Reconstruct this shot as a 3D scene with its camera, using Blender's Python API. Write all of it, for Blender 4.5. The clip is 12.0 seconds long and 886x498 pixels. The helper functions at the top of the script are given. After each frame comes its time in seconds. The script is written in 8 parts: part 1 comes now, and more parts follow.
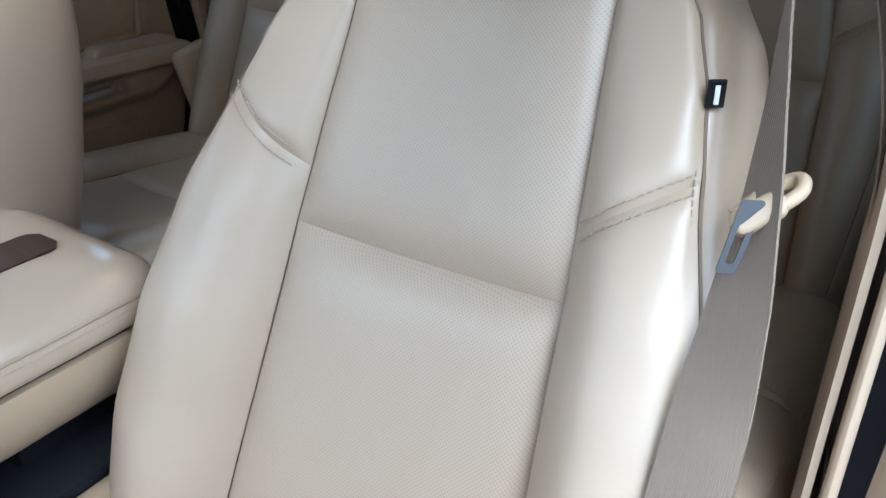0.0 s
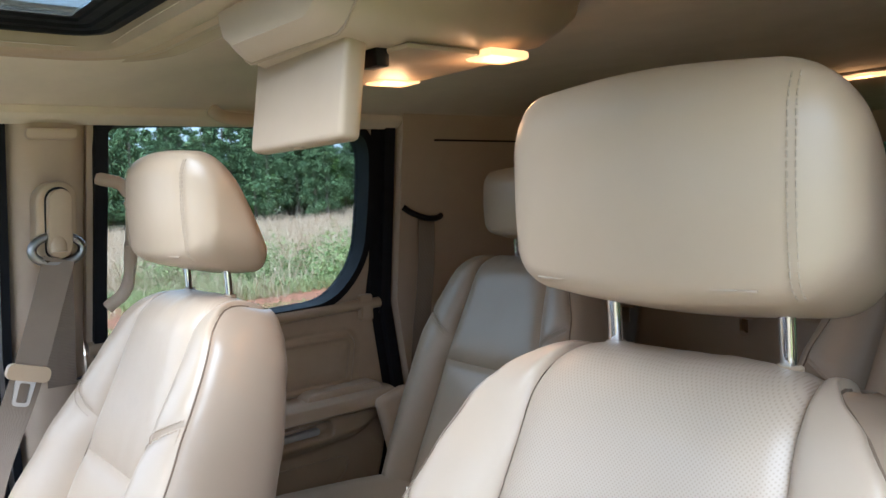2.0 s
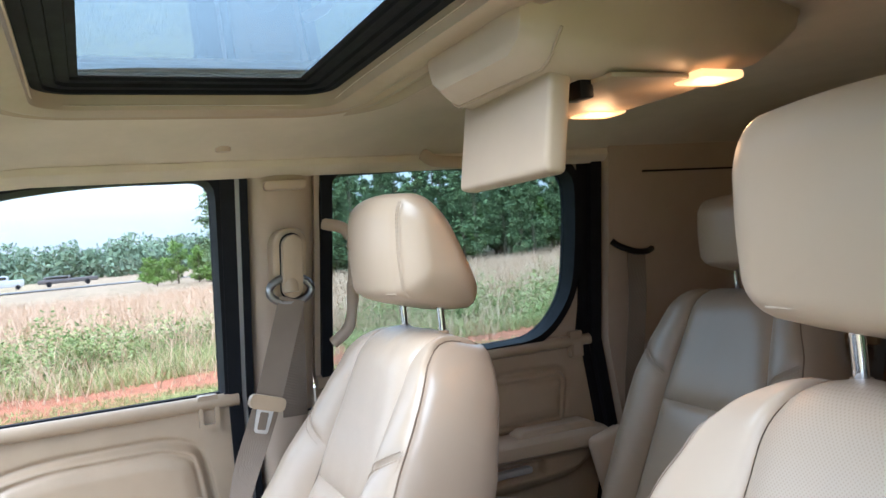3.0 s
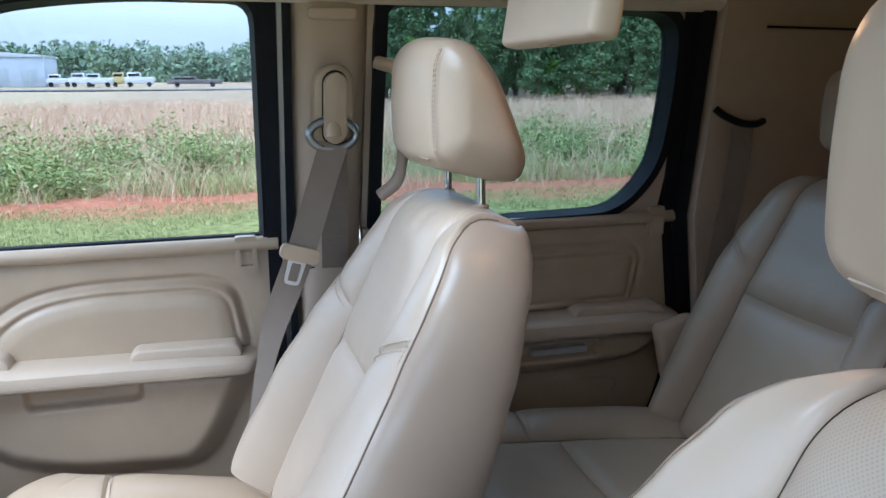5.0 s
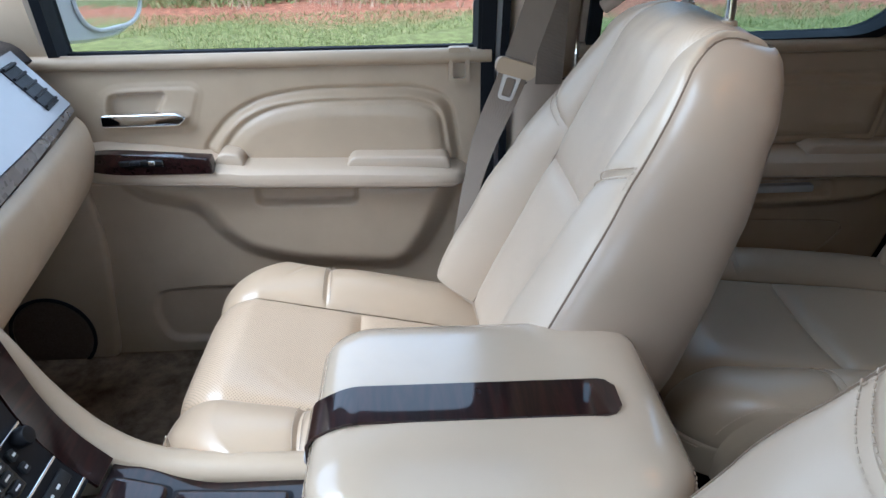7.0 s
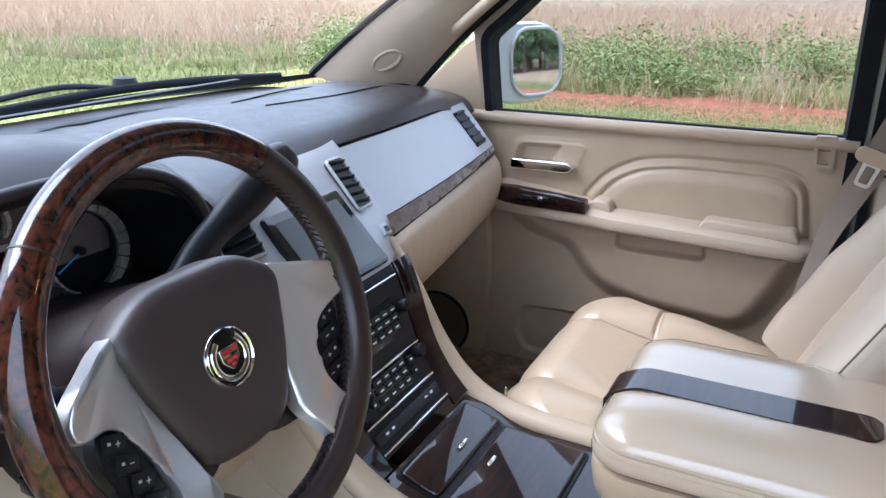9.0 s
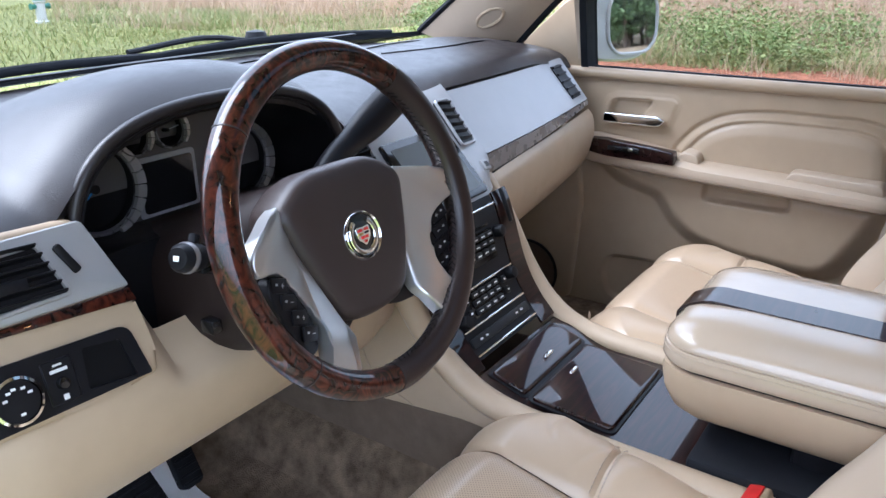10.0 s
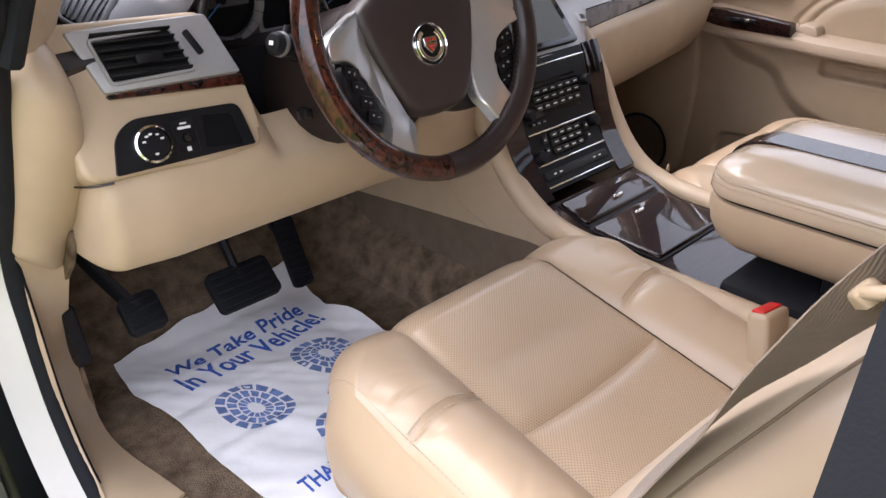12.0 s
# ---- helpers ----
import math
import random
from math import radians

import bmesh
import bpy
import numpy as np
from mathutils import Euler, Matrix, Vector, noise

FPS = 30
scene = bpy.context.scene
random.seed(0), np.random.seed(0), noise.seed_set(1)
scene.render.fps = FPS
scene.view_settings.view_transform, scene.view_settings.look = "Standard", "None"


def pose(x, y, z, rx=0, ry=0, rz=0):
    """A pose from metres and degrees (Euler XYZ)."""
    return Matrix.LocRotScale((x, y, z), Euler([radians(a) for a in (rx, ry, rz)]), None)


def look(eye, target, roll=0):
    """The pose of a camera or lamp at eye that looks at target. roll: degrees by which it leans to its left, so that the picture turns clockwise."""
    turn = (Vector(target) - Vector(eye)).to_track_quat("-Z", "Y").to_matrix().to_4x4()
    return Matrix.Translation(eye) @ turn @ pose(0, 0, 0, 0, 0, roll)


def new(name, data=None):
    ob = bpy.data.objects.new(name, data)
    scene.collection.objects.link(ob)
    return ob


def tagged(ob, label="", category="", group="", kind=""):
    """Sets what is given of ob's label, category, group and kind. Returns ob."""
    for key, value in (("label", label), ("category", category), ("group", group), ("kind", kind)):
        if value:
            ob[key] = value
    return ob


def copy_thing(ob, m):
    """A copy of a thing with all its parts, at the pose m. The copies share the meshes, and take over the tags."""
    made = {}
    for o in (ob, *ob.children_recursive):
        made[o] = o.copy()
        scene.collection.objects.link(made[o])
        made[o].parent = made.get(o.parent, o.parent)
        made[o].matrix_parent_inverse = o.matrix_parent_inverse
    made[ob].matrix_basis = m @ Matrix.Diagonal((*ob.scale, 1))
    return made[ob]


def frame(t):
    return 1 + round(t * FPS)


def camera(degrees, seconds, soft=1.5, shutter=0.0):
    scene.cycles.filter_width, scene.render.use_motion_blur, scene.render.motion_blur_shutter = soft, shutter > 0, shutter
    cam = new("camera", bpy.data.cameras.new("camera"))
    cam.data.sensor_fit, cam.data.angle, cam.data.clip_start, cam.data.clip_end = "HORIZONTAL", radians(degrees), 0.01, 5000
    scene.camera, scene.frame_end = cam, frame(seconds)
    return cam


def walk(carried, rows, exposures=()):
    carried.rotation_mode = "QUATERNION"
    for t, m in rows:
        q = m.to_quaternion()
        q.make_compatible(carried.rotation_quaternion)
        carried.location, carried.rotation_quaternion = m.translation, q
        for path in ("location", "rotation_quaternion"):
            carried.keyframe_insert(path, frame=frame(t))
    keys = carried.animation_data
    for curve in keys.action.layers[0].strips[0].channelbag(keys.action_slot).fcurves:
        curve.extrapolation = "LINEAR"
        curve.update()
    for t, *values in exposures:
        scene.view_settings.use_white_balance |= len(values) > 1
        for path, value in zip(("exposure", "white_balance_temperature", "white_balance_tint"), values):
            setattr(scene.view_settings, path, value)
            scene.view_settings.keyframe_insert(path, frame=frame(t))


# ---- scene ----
cam = camera(60.5, 12.0)
# seconds, eye, target, roll
PATH = [
    (0, (-0.697, 0.306, 1.484), (0.303, -1.15, 0.546), -1.0),
    (0.5, (-0.73, 0.261, 1.511), (0.431, -1.246, 0.894), -1.0),
    (1, (-0.734, 0.25, 1.552), (0.501, -1.282, 1.191), -1.4),
    (1.5, (-0.722, 0.246, 1.568), (0.638, -1.204, 1.356), -2.3),
    (2, (-0.711, 0.26, 1.571), (0.806, -1.035, 1.416), -3.0),
    (2.5, (-0.707, 0.271, 1.569), (0.969, -0.813, 1.45), -3.7),
    (2.7, (-0.705, 0.275, 1.571), (1.033, -0.711, 1.487), -4.4),
    (4.3, (-0.743, 0.093, 1.524), (1.224, -0.27, 1.518), -3.5),
    (4.5, (-0.72, 0.087, 1.553), (1.234, -0.298, 1.366), -2.6),
    (5, (-0.595, 0.108, 1.599), (1.276, -0.445, 1.156), -0.2),
    (5.5, (-0.529, 0.137, 1.637), (1.3, -0.441, 1.071), 2.0),
    (6, (-0.524, 0.144, 1.623), (1.291, -0.268, 0.891), 1.8),
    (6.5, (-0.539, 0.145, 1.61), (1.259, -0.098, 0.769), 0.5),
    (7, (-0.563, 0.148, 1.594), (1.229, 0.091, 0.707), -0.9),
    (7.5, (-0.649, 0.118, 1.602), (1.166, 0.328, 0.789), -1.6),
    (7.7, (-0.686, 0.098, 1.606), (1.129, 0.428, 0.833), -1.8),
    (9.3, (-0.86, 0.044, 1.602), (0.772, 0.981, 0.924), -0.5),
    (9.5, (-0.887, 0.029, 1.6), (0.718, 1.003, 0.91), -1.0),
    (10, (-0.97, -0.011, 1.577), (0.564, 1.047, 0.851), -0.5),
    (10.5, (-1.012, -0.114, 1.577), (0.439, 1.043, 0.829), -0.2),
    (11, (-1.037, -0.2, 1.567), (0.287, 1.086, 0.796), 0.0),
    (11.5, (-1.049, -0.225, 1.545), (0.198, 1.092, 0.703), -0.1),
    (12, (-1.037, -0.216, 1.521), (0.164, 1.073, 0.576), -1.1),
]
walk(cam, [(t, look(e, g, r)) for t, e, g, r in PATH], exposures=[(0, 1.78, 5150, 4), (0.7, 2.1, 5200, 5), (2.7, 2.34, 5350, 8), (4.5, 1.85, 4850, 6), (5.5, 1.9, 4950, 5), (6.6, 1.85, 4900, 4), (7.5, 1.76, 5250, 7), (9.5, 1.8, 5350, 12), (10.5, 1.75, 5500, 13), (11.5, 1.7, 6050, 18), (12, 1.6, 6400, 20)])

# ---- building helpers ----
def thing(name, label="", category="", group="", kind="", m=None):
    ob = new(name)
    ob.empty_display_size = 0.05
    if m is not None:
        ob.matrix_world = m
    return tagged(ob, label, category, group, kind)


def part(name, bm, material, parent=None, label="", smooth=True, angle=38):
    me = bpy.data.meshes.new(name)
    bmesh.ops.recalc_face_normals(bm, faces=bm.faces)
    if smooth:
        lim = radians(angle)
        for f in bm.faces:
            f.smooth = True
        for e in bm.edges:
            if len(e.link_faces) == 2 and e.calc_face_angle(0.0) > lim:
                e.smooth = False
    bm.to_mesh(me)
    bm.free()
    me.materials.append(material)
    ob = new(name, me)
    if parent is not None:
        ob.parent = parent
    if label:
        ob["label"] = label
    return ob


def sheet(fn, nu, nv, bm=None, u=(0, 1), v=(0, 1), thick=0.0, loop=False):
    """A grid of fn(u, v); thick gives it a back, behind its normal."""
    bm = bm or bmesh.new()
    pts = [[Vector(fn(u[0] + (u[1] - u[0]) * i / nu, v[0] + (v[1] - v[0]) * j / nv)) for j in range(nv + 1)] for i in range(nu + 1)]
    vs = [[bm.verts.new(p) for p in row] for row in pts]
    fs = [bm.faces.new((vs[i][j], vs[i + 1][j], vs[i + 1][j + 1], vs[i][j + 1])) for i in range(nu) for j in range(nv)]
    if thick:
        bm.normal_update()
        back = [[bm.verts.new(v.co - v.normal * thick) for v in row] for row in vs]
        for i in range(nu):
            for j in range(nv):
                bm.faces.new((back[i][j], back[i][j + 1], back[i + 1][j + 1], back[i + 1][j]))
        rim = [(i, 0) for i in range(nu)] + [(nu, j) for j in range(nv)] + [(i, nv) for i in range(nu, 0, -1)] + [(0, j) for j in range(nv, 0, -1)]
        for k in range(len(rim)):
            (a, b), (c, d) = rim[k], rim[(k + 1) % len(rim)]
            bm.faces.new((vs[a][b], back[a][b], back[c][d], vs[c][d]))
    return bm


def box(c, s, bev=0.004, seg=2, bm=None, m=None):
    bm = bm or bmesh.new()
    mm = Matrix.Translation(c) @ (m or Matrix()) @ Matrix.Diagonal((*s, 1))
    vs = bmesh.ops.create_cube(bm, size=1, matrix=mm)["verts"]
    if bev:
        bmesh.ops.bevel(bm, geom=list({e for v in vs for e in v.link_edges}), offset=bev, segments=seg, profile=0.5, affect="EDGES")
    return bm


PLANES = {"x": lambda p, d: (d, p[0], p[1]), "y": lambda p, d: (p[0], d, p[1]), "z": lambda p, d: (p[0], p[1], d)}


def rr(x0, y0, x1, y1, r, n=5):
    """A rectangle with rounded corners, as a loop of points."""
    out = []
    for cx, cy, a in ((x1 - r, y1 - r, 0), (x0 + r, y1 - r, 90), (x0 + r, y0 + r, 180), (x1 - r, y0 + r, 270)):
        for k in range(n + 1):
            t = radians(a + 90 * k / n)
            out.append((cx + r * math.cos(t), cy + r * math.sin(t)))
    return out


def rounded(poly, r, n=4):
    """A loop of points with its corners rounded; r is a radius or a list of them."""
    out, k = [], len(poly)
    for i in range(k):
        p, a, b = Vector(poly[i]), Vector(poly[i - 1]), Vector(poly[(i + 1) % k])
        ri = r[i] if isinstance(r, (list, tuple)) else r
        ri = min(ri, (a - p).length * 0.48, (b - p).length * 0.48)
        if ri < 1e-5:
            out.append(tuple(p))
            continue
        s, e = p + (a - p).normalized() * ri, p + (b - p).normalized() * ri
        for j in range(n + 1):
            t = j / n
            out.append(tuple(s * (1 - t) ** 2 + p * 2 * t * (1 - t) + e * t * t))
    return out


def slab(poly, axis, d0, d1, bev=0.003, seg=2, bm=None, holes=()):
    """A plate: the loop, pushed from d0 to d1 along the axis, its edges rounded."""
    bm = bm or bmesh.new()
    f = PLANES[axis]
    if holes:
        edges = []
        for loop in (poly, *holes):
            vs = [bm.verts.new(f(p, d0)) for p in loop]
            edges += [bm.edges.new((vs[i], vs[(i + 1) % len(vs)])) for i in range(len(vs))]
        faces = [g for g in bmesh.ops.triangle_fill(bm, use_beauty=True, edges=edges)["geom"] if isinstance(g, bmesh.types.BMFace)]
        made = bmesh.ops.extrude_face_region(bm, geom=faces)["geom"]
        off = Vector(f((0, 0), d1 - d0))
        for v in made:
            if isinstance(v, bmesh.types.BMVert):
                v.co += off
        return bm
    vs = [bm.verts.new(f(p, d0)) for p in poly]
    face = bm.faces.new(vs)
    made = bmesh.ops.extrude_face_region(bm, geom=[face])["geom"]
    off = Vector(f((0, 0), d1 - d0))
    top = [v for v in made if isinstance(v, bmesh.types.BMVert)]
    for v in top:
        v.co += off
    if bev:
        tf = [g for g in made if isinstance(g, bmesh.types.BMFace)]
        es = list({e for g in tf for e in g.edges})
        bmesh.ops.bevel(bm, geom=es, offset=bev, segments=seg, profile=0.5, affect="EDGES", clamp_overlap=True)
    return bm


def spline(pts, n):
    """n + 1 points on a smooth line through pts."""
    p = [Vector(a) for a in pts]
    p = [p[0] * 2 - p[1]] + p + [p[-1] * 2 - p[-2]]
    m, out = len(p) - 3, []
    for k in range(n + 1):
        s = m * k / n
        i = min(int(s), m - 1)
        t = s - i
        a, b, c, d = p[i : i + 4]
        out.append(0.5 * (2 * b + (c - a) * t + (2 * a - 5 * b + 4 * c - d) * t * t + (3 * b - a - 3 * c + d) * t ** 3))
    return out


def lerp_table(tab, s):
    """Smooth lookup in rows of (key, value)."""
    if s <= tab[0][0]:
        return tab[0][1]
    for (a, b), (c, d) in zip(tab, tab[1:]):
        if s <= c:
            t = (s - a) / (c - a)
            t = t * t * (3 - 2 * t) * 0.35 + t * 0.65
            return b + (d - b) * t
    return tab[-1][1]


def tube(pts, r, n=8, bm=None, up=(0, 0, 1), r2=None, closed=False, cap=True, taper=None):
    """A rod along pts: r across the up direction's side, r2 along it."""
    bm = bm or bmesh.new()
    p = [Vector(a) for a in pts]
    rings = []
    for i, c in enumerate(p):
        if closed:
            d = p[(i + 1) % len(p)] - p[i - 1]
        else:
            d = p[min(i + 1, len(p) - 1)] - p[max(i - 1, 0)]
        d = d.normalized() if d.length > 1e-9 else Vector((0, 0, 1))
        uv = Vector(up)
        if abs(d.dot(uv)) > 0.97:
            uv = Vector((0, 1, 0)) if abs(d.y) < 0.9 else Vector((1, 0, 0))
        side = d.cross(uv).normalized()
        top = side.cross(d)
        k = taper(i / max(1, len(p) - 1)) if taper else 1.0
        rings.append([bm.verts.new(c + side * (r * k * math.cos(a)) + top * ((r2 or r) * k * math.sin(a))) for a in (2 * math.pi * j / n for j in range(n))])
    m = len(rings)
    for i in range(m if closed else m - 1):
        a, b = rings[i], rings[(i + 1) % m]
        for j in range(n):
            bm.faces.new((a[j], a[(j + 1) % n], b[(j + 1) % n], b[j]))
    if cap and not closed:
        bm.faces.new(rings[0][::-1])
        bm.faces.new(rings[-1])
    return bm


def lathe(profile, m, n=24, bm=None):
    """Rows of (radius, height) turned about the z axis of m."""
    bm = bm or bmesh.new()
    rings = []
    for r, h in profile:
        if r < 1e-6:
            rings.append([bm.verts.new(m @ Vector((0, 0, h)))])
        else:
            rings.append([bm.verts.new(m @ Vector((r * math.cos(2 * math.pi * k / n), r * math.sin(2 * math.pi * k / n), h))) for k in range(n)])
    for a, b in zip(rings, rings[1:]):
        for k in range(n):
            q = (k + 1) % n
            if len(a) == 1 and len(b) == 1:
                continue
            if len(a) == 1:
                bm.faces.new((a[0], b[q], b[k]))
            elif len(b) == 1:
                bm.faces.new((a[k], a[q], b[0]))
            else:
                bm.faces.new((a[k], a[q], b[q], b[k]))
    return bm


def loft(rings, bm=None, cap=True):
    bm = bm or bmesh.new()
    vs = [[bm.verts.new(p) for p in ring] for ring in rings]
    for a, b in zip(vs, vs[1:]):
        n = len(a)
        for k in range(n):
            bm.faces.new((a[k], a[(k + 1) % n], b[(k + 1) % n], b[k]))
    if cap:
        bm.faces.new(vs[0][::-1])
        bm.faces.new(vs[-1])
    return bm


def strap(pts, width, side, thick=0.0015, bm=None):
    """A flat band along pts; side is the direction across it, or a list of them."""
    bm = bm or bmesh.new()
    rings = []
    for i, p in enumerate(pts):
        p = Vector(p)
        s = Vector(side[i] if isinstance(side, list) else side).normalized()
        d = (Vector(pts[min(i + 1, len(pts) - 1)]) - Vector(pts[max(i - 1, 0)])).normalized()
        n = s.cross(d).normalized() * thick / 2
        w = s * width / 2
        rings.append([p - w - n, p + w - n, p + w + n, p - w + n])
    return loft(rings, bm)


def stitches(pts, step=0.007, length=0.0045, r=0.0007, lift=(0, 0, 0), bm=None):
    """A row of short threads along a line of points."""
    bm = bm or bmesh.new()
    p = [Vector(a) + Vector(lift) for a in pts]
    acc = 0.0
    for a, b in zip(p, p[1:]):
        seg = (b - a).length
        d = (b - a).normalized() if seg > 0 else Vector((0, 0, 1))
        while acc < seg:
            tube([a + d * acc, a + d * min(acc + length, seg + length)], r, 4, bm)
            acc += step
        acc -= seg
    return bm


def wordmark(name, text, size, m, material, parent, thick=0.0002, bold=0.0):
    cu = bpy.data.curves.new(name, "FONT")
    cu.body, cu.size, cu.extrude, cu.align_x, cu.align_y = text, size, thick, "LEFT", "CENTER"
    cu.resolution_u, cu.offset = 2, bold
    ob = new(name, cu)
    bpy.context.view_layer.update()
    me = bpy.data.meshes.new_from_object(ob.evaluated_get(bpy.context.evaluated_depsgraph_get()))
    bpy.data.objects.remove(ob)
    me.transform(m)
    me.materials.clear()
    me.materials.append(material)
    ob = new(name, me)
    ob.parent = parent
    return ob


def grow(poly, d):
    """The loop, moved outward by d."""
    c = [sum(p[k] for p in poly) / len(poly) for k in (0, 1)]
    area = sum(poly[i - 1][0] * poly[i][1] - poly[i][0] * poly[i - 1][1] for i in range(len(poly)))
    out = []
    for i in range(len(poly)):
        a, b = Vector(poly[i - 1]), Vector(poly[(i + 1) % len(poly)])
        t = (b - a).normalized()
        n = Vector((t.y, -t.x)) if area > 0 else Vector((-t.y, t.x))
        out.append((poly[i][0] + n.x * d, poly[i][1] + n.y * d))
    return out

# ---- daylight: a bright overcast sky ----
world = bpy.data.worlds.new("overcast")
scene.world = world
world.use_nodes = True
wn = world.node_tree
sky = wn.nodes.new("ShaderNodeTexSky")
sky.sky_type, sky.sun_disc = "NISHITA", False
sky.sun_elevation, sky.sun_rotation = radians(53), radians(333)
sky.air_density, sky.dust_density, sky.ozone_density = 1.0, 4.0, 1.0
mixw = wn.nodes.new("ShaderNodeMix")
mixw.data_type = "RGBA"
mixw.inputs["Factor"].default_value = 0.8
wn.links.new(sky.outputs[0], mixw.inputs["A"])
bank = wn.nodes.new("ShaderNodeTexGradient")
bank.texture_mapping.mapping_x = "Z"
deck = wn.nodes.new("ShaderNodeValToRGB")
clouds = [(0.0, (4.0, 4.3, 4.6)), (0.06, (5.0, 5.3, 5.6)), (0.14, (8.2, 8.5, 8.8)), (0.30, (11.2, 12.0, 13.0)), (1.0, (12.6, 13.4, 14.4))]
deck.color_ramp.elements[0].color = (*clouds[0][1], 1)
deck.color_ramp.elements[1].color = (*clouds[-1][1], 1)
for at_, col_ in clouds[1:-1]:
    deck.color_ramp.elements.new(at_).color = (*col_, 1)
wn.links.new(bank.outputs["Fac"], deck.inputs["Fac"])
wn.links.new(deck.outputs["Color"], mixw.inputs["B"])
wn.links.new(mixw.outputs["Result"], wn.nodes["Background"].inputs["Color"])
wn.nodes["Background"].inputs["Strength"].default_value = 0.12

sun_data = bpy.data.lights.new("sun", "SUN")
sun_data.energy, sun_data.angle, sun_data.color = 1.7, radians(45), (1.0, 0.97, 0.93)
sun = new("sun", sun_data)
sun.matrix_world = look((-3.4, 6.8, 11), (0, 0, 1))


# ---- materials ----
def mat(name, col, rough=0.5, metal=0.0, var=0.12, scale=12.0, bump=0.15, bscale=400.0, bdist=0.001, coat=0.0, spec=0.5, wear=0.1, sheen=0.0, coords="Object"):
    """A surface with grain at two scales: slow blotches of colour and gloss, and fine relief."""
    m = bpy.data.materials.new(name)
    m.use_nodes = True
    nt = m.node_tree
    b = nt.nodes["Principled BSDF"]
    tc = nt.nodes.new("ShaderNodeTexCoord")
    n1 = nt.nodes.new("ShaderNodeTexNoise")
    n1.inputs["Scale"].default_value, n1.inputs["Detail"].default_value, n1.inputs["Roughness"].default_value = scale, 5.0, 0.6
    nt.links.new(tc.outputs[coords], n1.inputs["Vector"])
    ramp = nt.nodes.new("ShaderNodeValToRGB")
    lo, hi = [max(0, c * (1 - var)) for c in col], [min(1, c * (1 + var)) for c in col]
    ramp.color_ramp.elements[0].position, ramp.color_ramp.elements[1].position = 0.3, 0.7
    ramp.color_ramp.elements[0].color, ramp.color_ramp.elements[1].color = (*lo, 1), (*hi, 1)
    nt.links.new(n1.outputs["Fac"], ramp.inputs["Fac"])
    nt.links.new(ramp.outputs["Color"], b.inputs["Base Color"])
    mr = nt.nodes.new("ShaderNodeMapRange")
    mr.inputs["To Min"].default_value, mr.inputs["To Max"].default_value = max(0.02, rough - wear), min(1, rough + wear)
    n3 = nt.nodes.new("ShaderNodeTexNoise")
    n3.inputs["Scale"].default_value, n3.inputs["Detail"].default_value = scale * 3.1, 4.0
    nt.links.new(tc.outputs[coords], n3.inputs["Vector"])
    nt.links.new(n3.outputs["Fac"], mr.inputs["Value"])
    nt.links.new(mr.outputs["Result"], b.inputs["Roughness"])
    b.inputs["Metallic"].default_value = metal
    b.inputs["Coat Weight"].default_value, b.inputs["Coat Roughness"].default_value = coat, 0.06
    b.inputs["Specular IOR Level"].default_value = spec
    b.inputs["Sheen Weight"].default_value = sheen
    if bump:
        n2 = nt.nodes.new("ShaderNodeTexNoise")
        n2.inputs["Scale"].default_value, n2.inputs["Detail"].default_value = bscale, 3.0
        nt.links.new(tc.outputs[coords], n2.inputs["Vector"])
        bp = nt.nodes.new("ShaderNodeBump")
        bp.inputs["Strength"].default_value, bp.inputs["Distance"].default_value = bump, bdist
        nt.links.new(n2.outputs["Fac"], bp.inputs["Height"])
        nt.links.new(bp.outputs["Normal"], b.inputs["Normal"])
    return m


def add_bump(m, fac_socket, strength, dist):
    """Lays a second relief over the first."""
    nt = m.node_tree
    b = nt.nodes["Principled BSDF"]
    bp = nt.nodes.new("ShaderNodeBump")
    bp.inputs["Strength"].default_value, bp.inputs["Distance"].default_value = strength, dist
    nt.links.new(fac_socket, bp.inputs["Height"])
    if b.inputs["Normal"].links:
        nt.links.new(b.inputs["Normal"].links[0].from_socket, bp.inputs["Normal"])
    nt.links.new(bp.outputs["Normal"], b.inputs["Normal"])


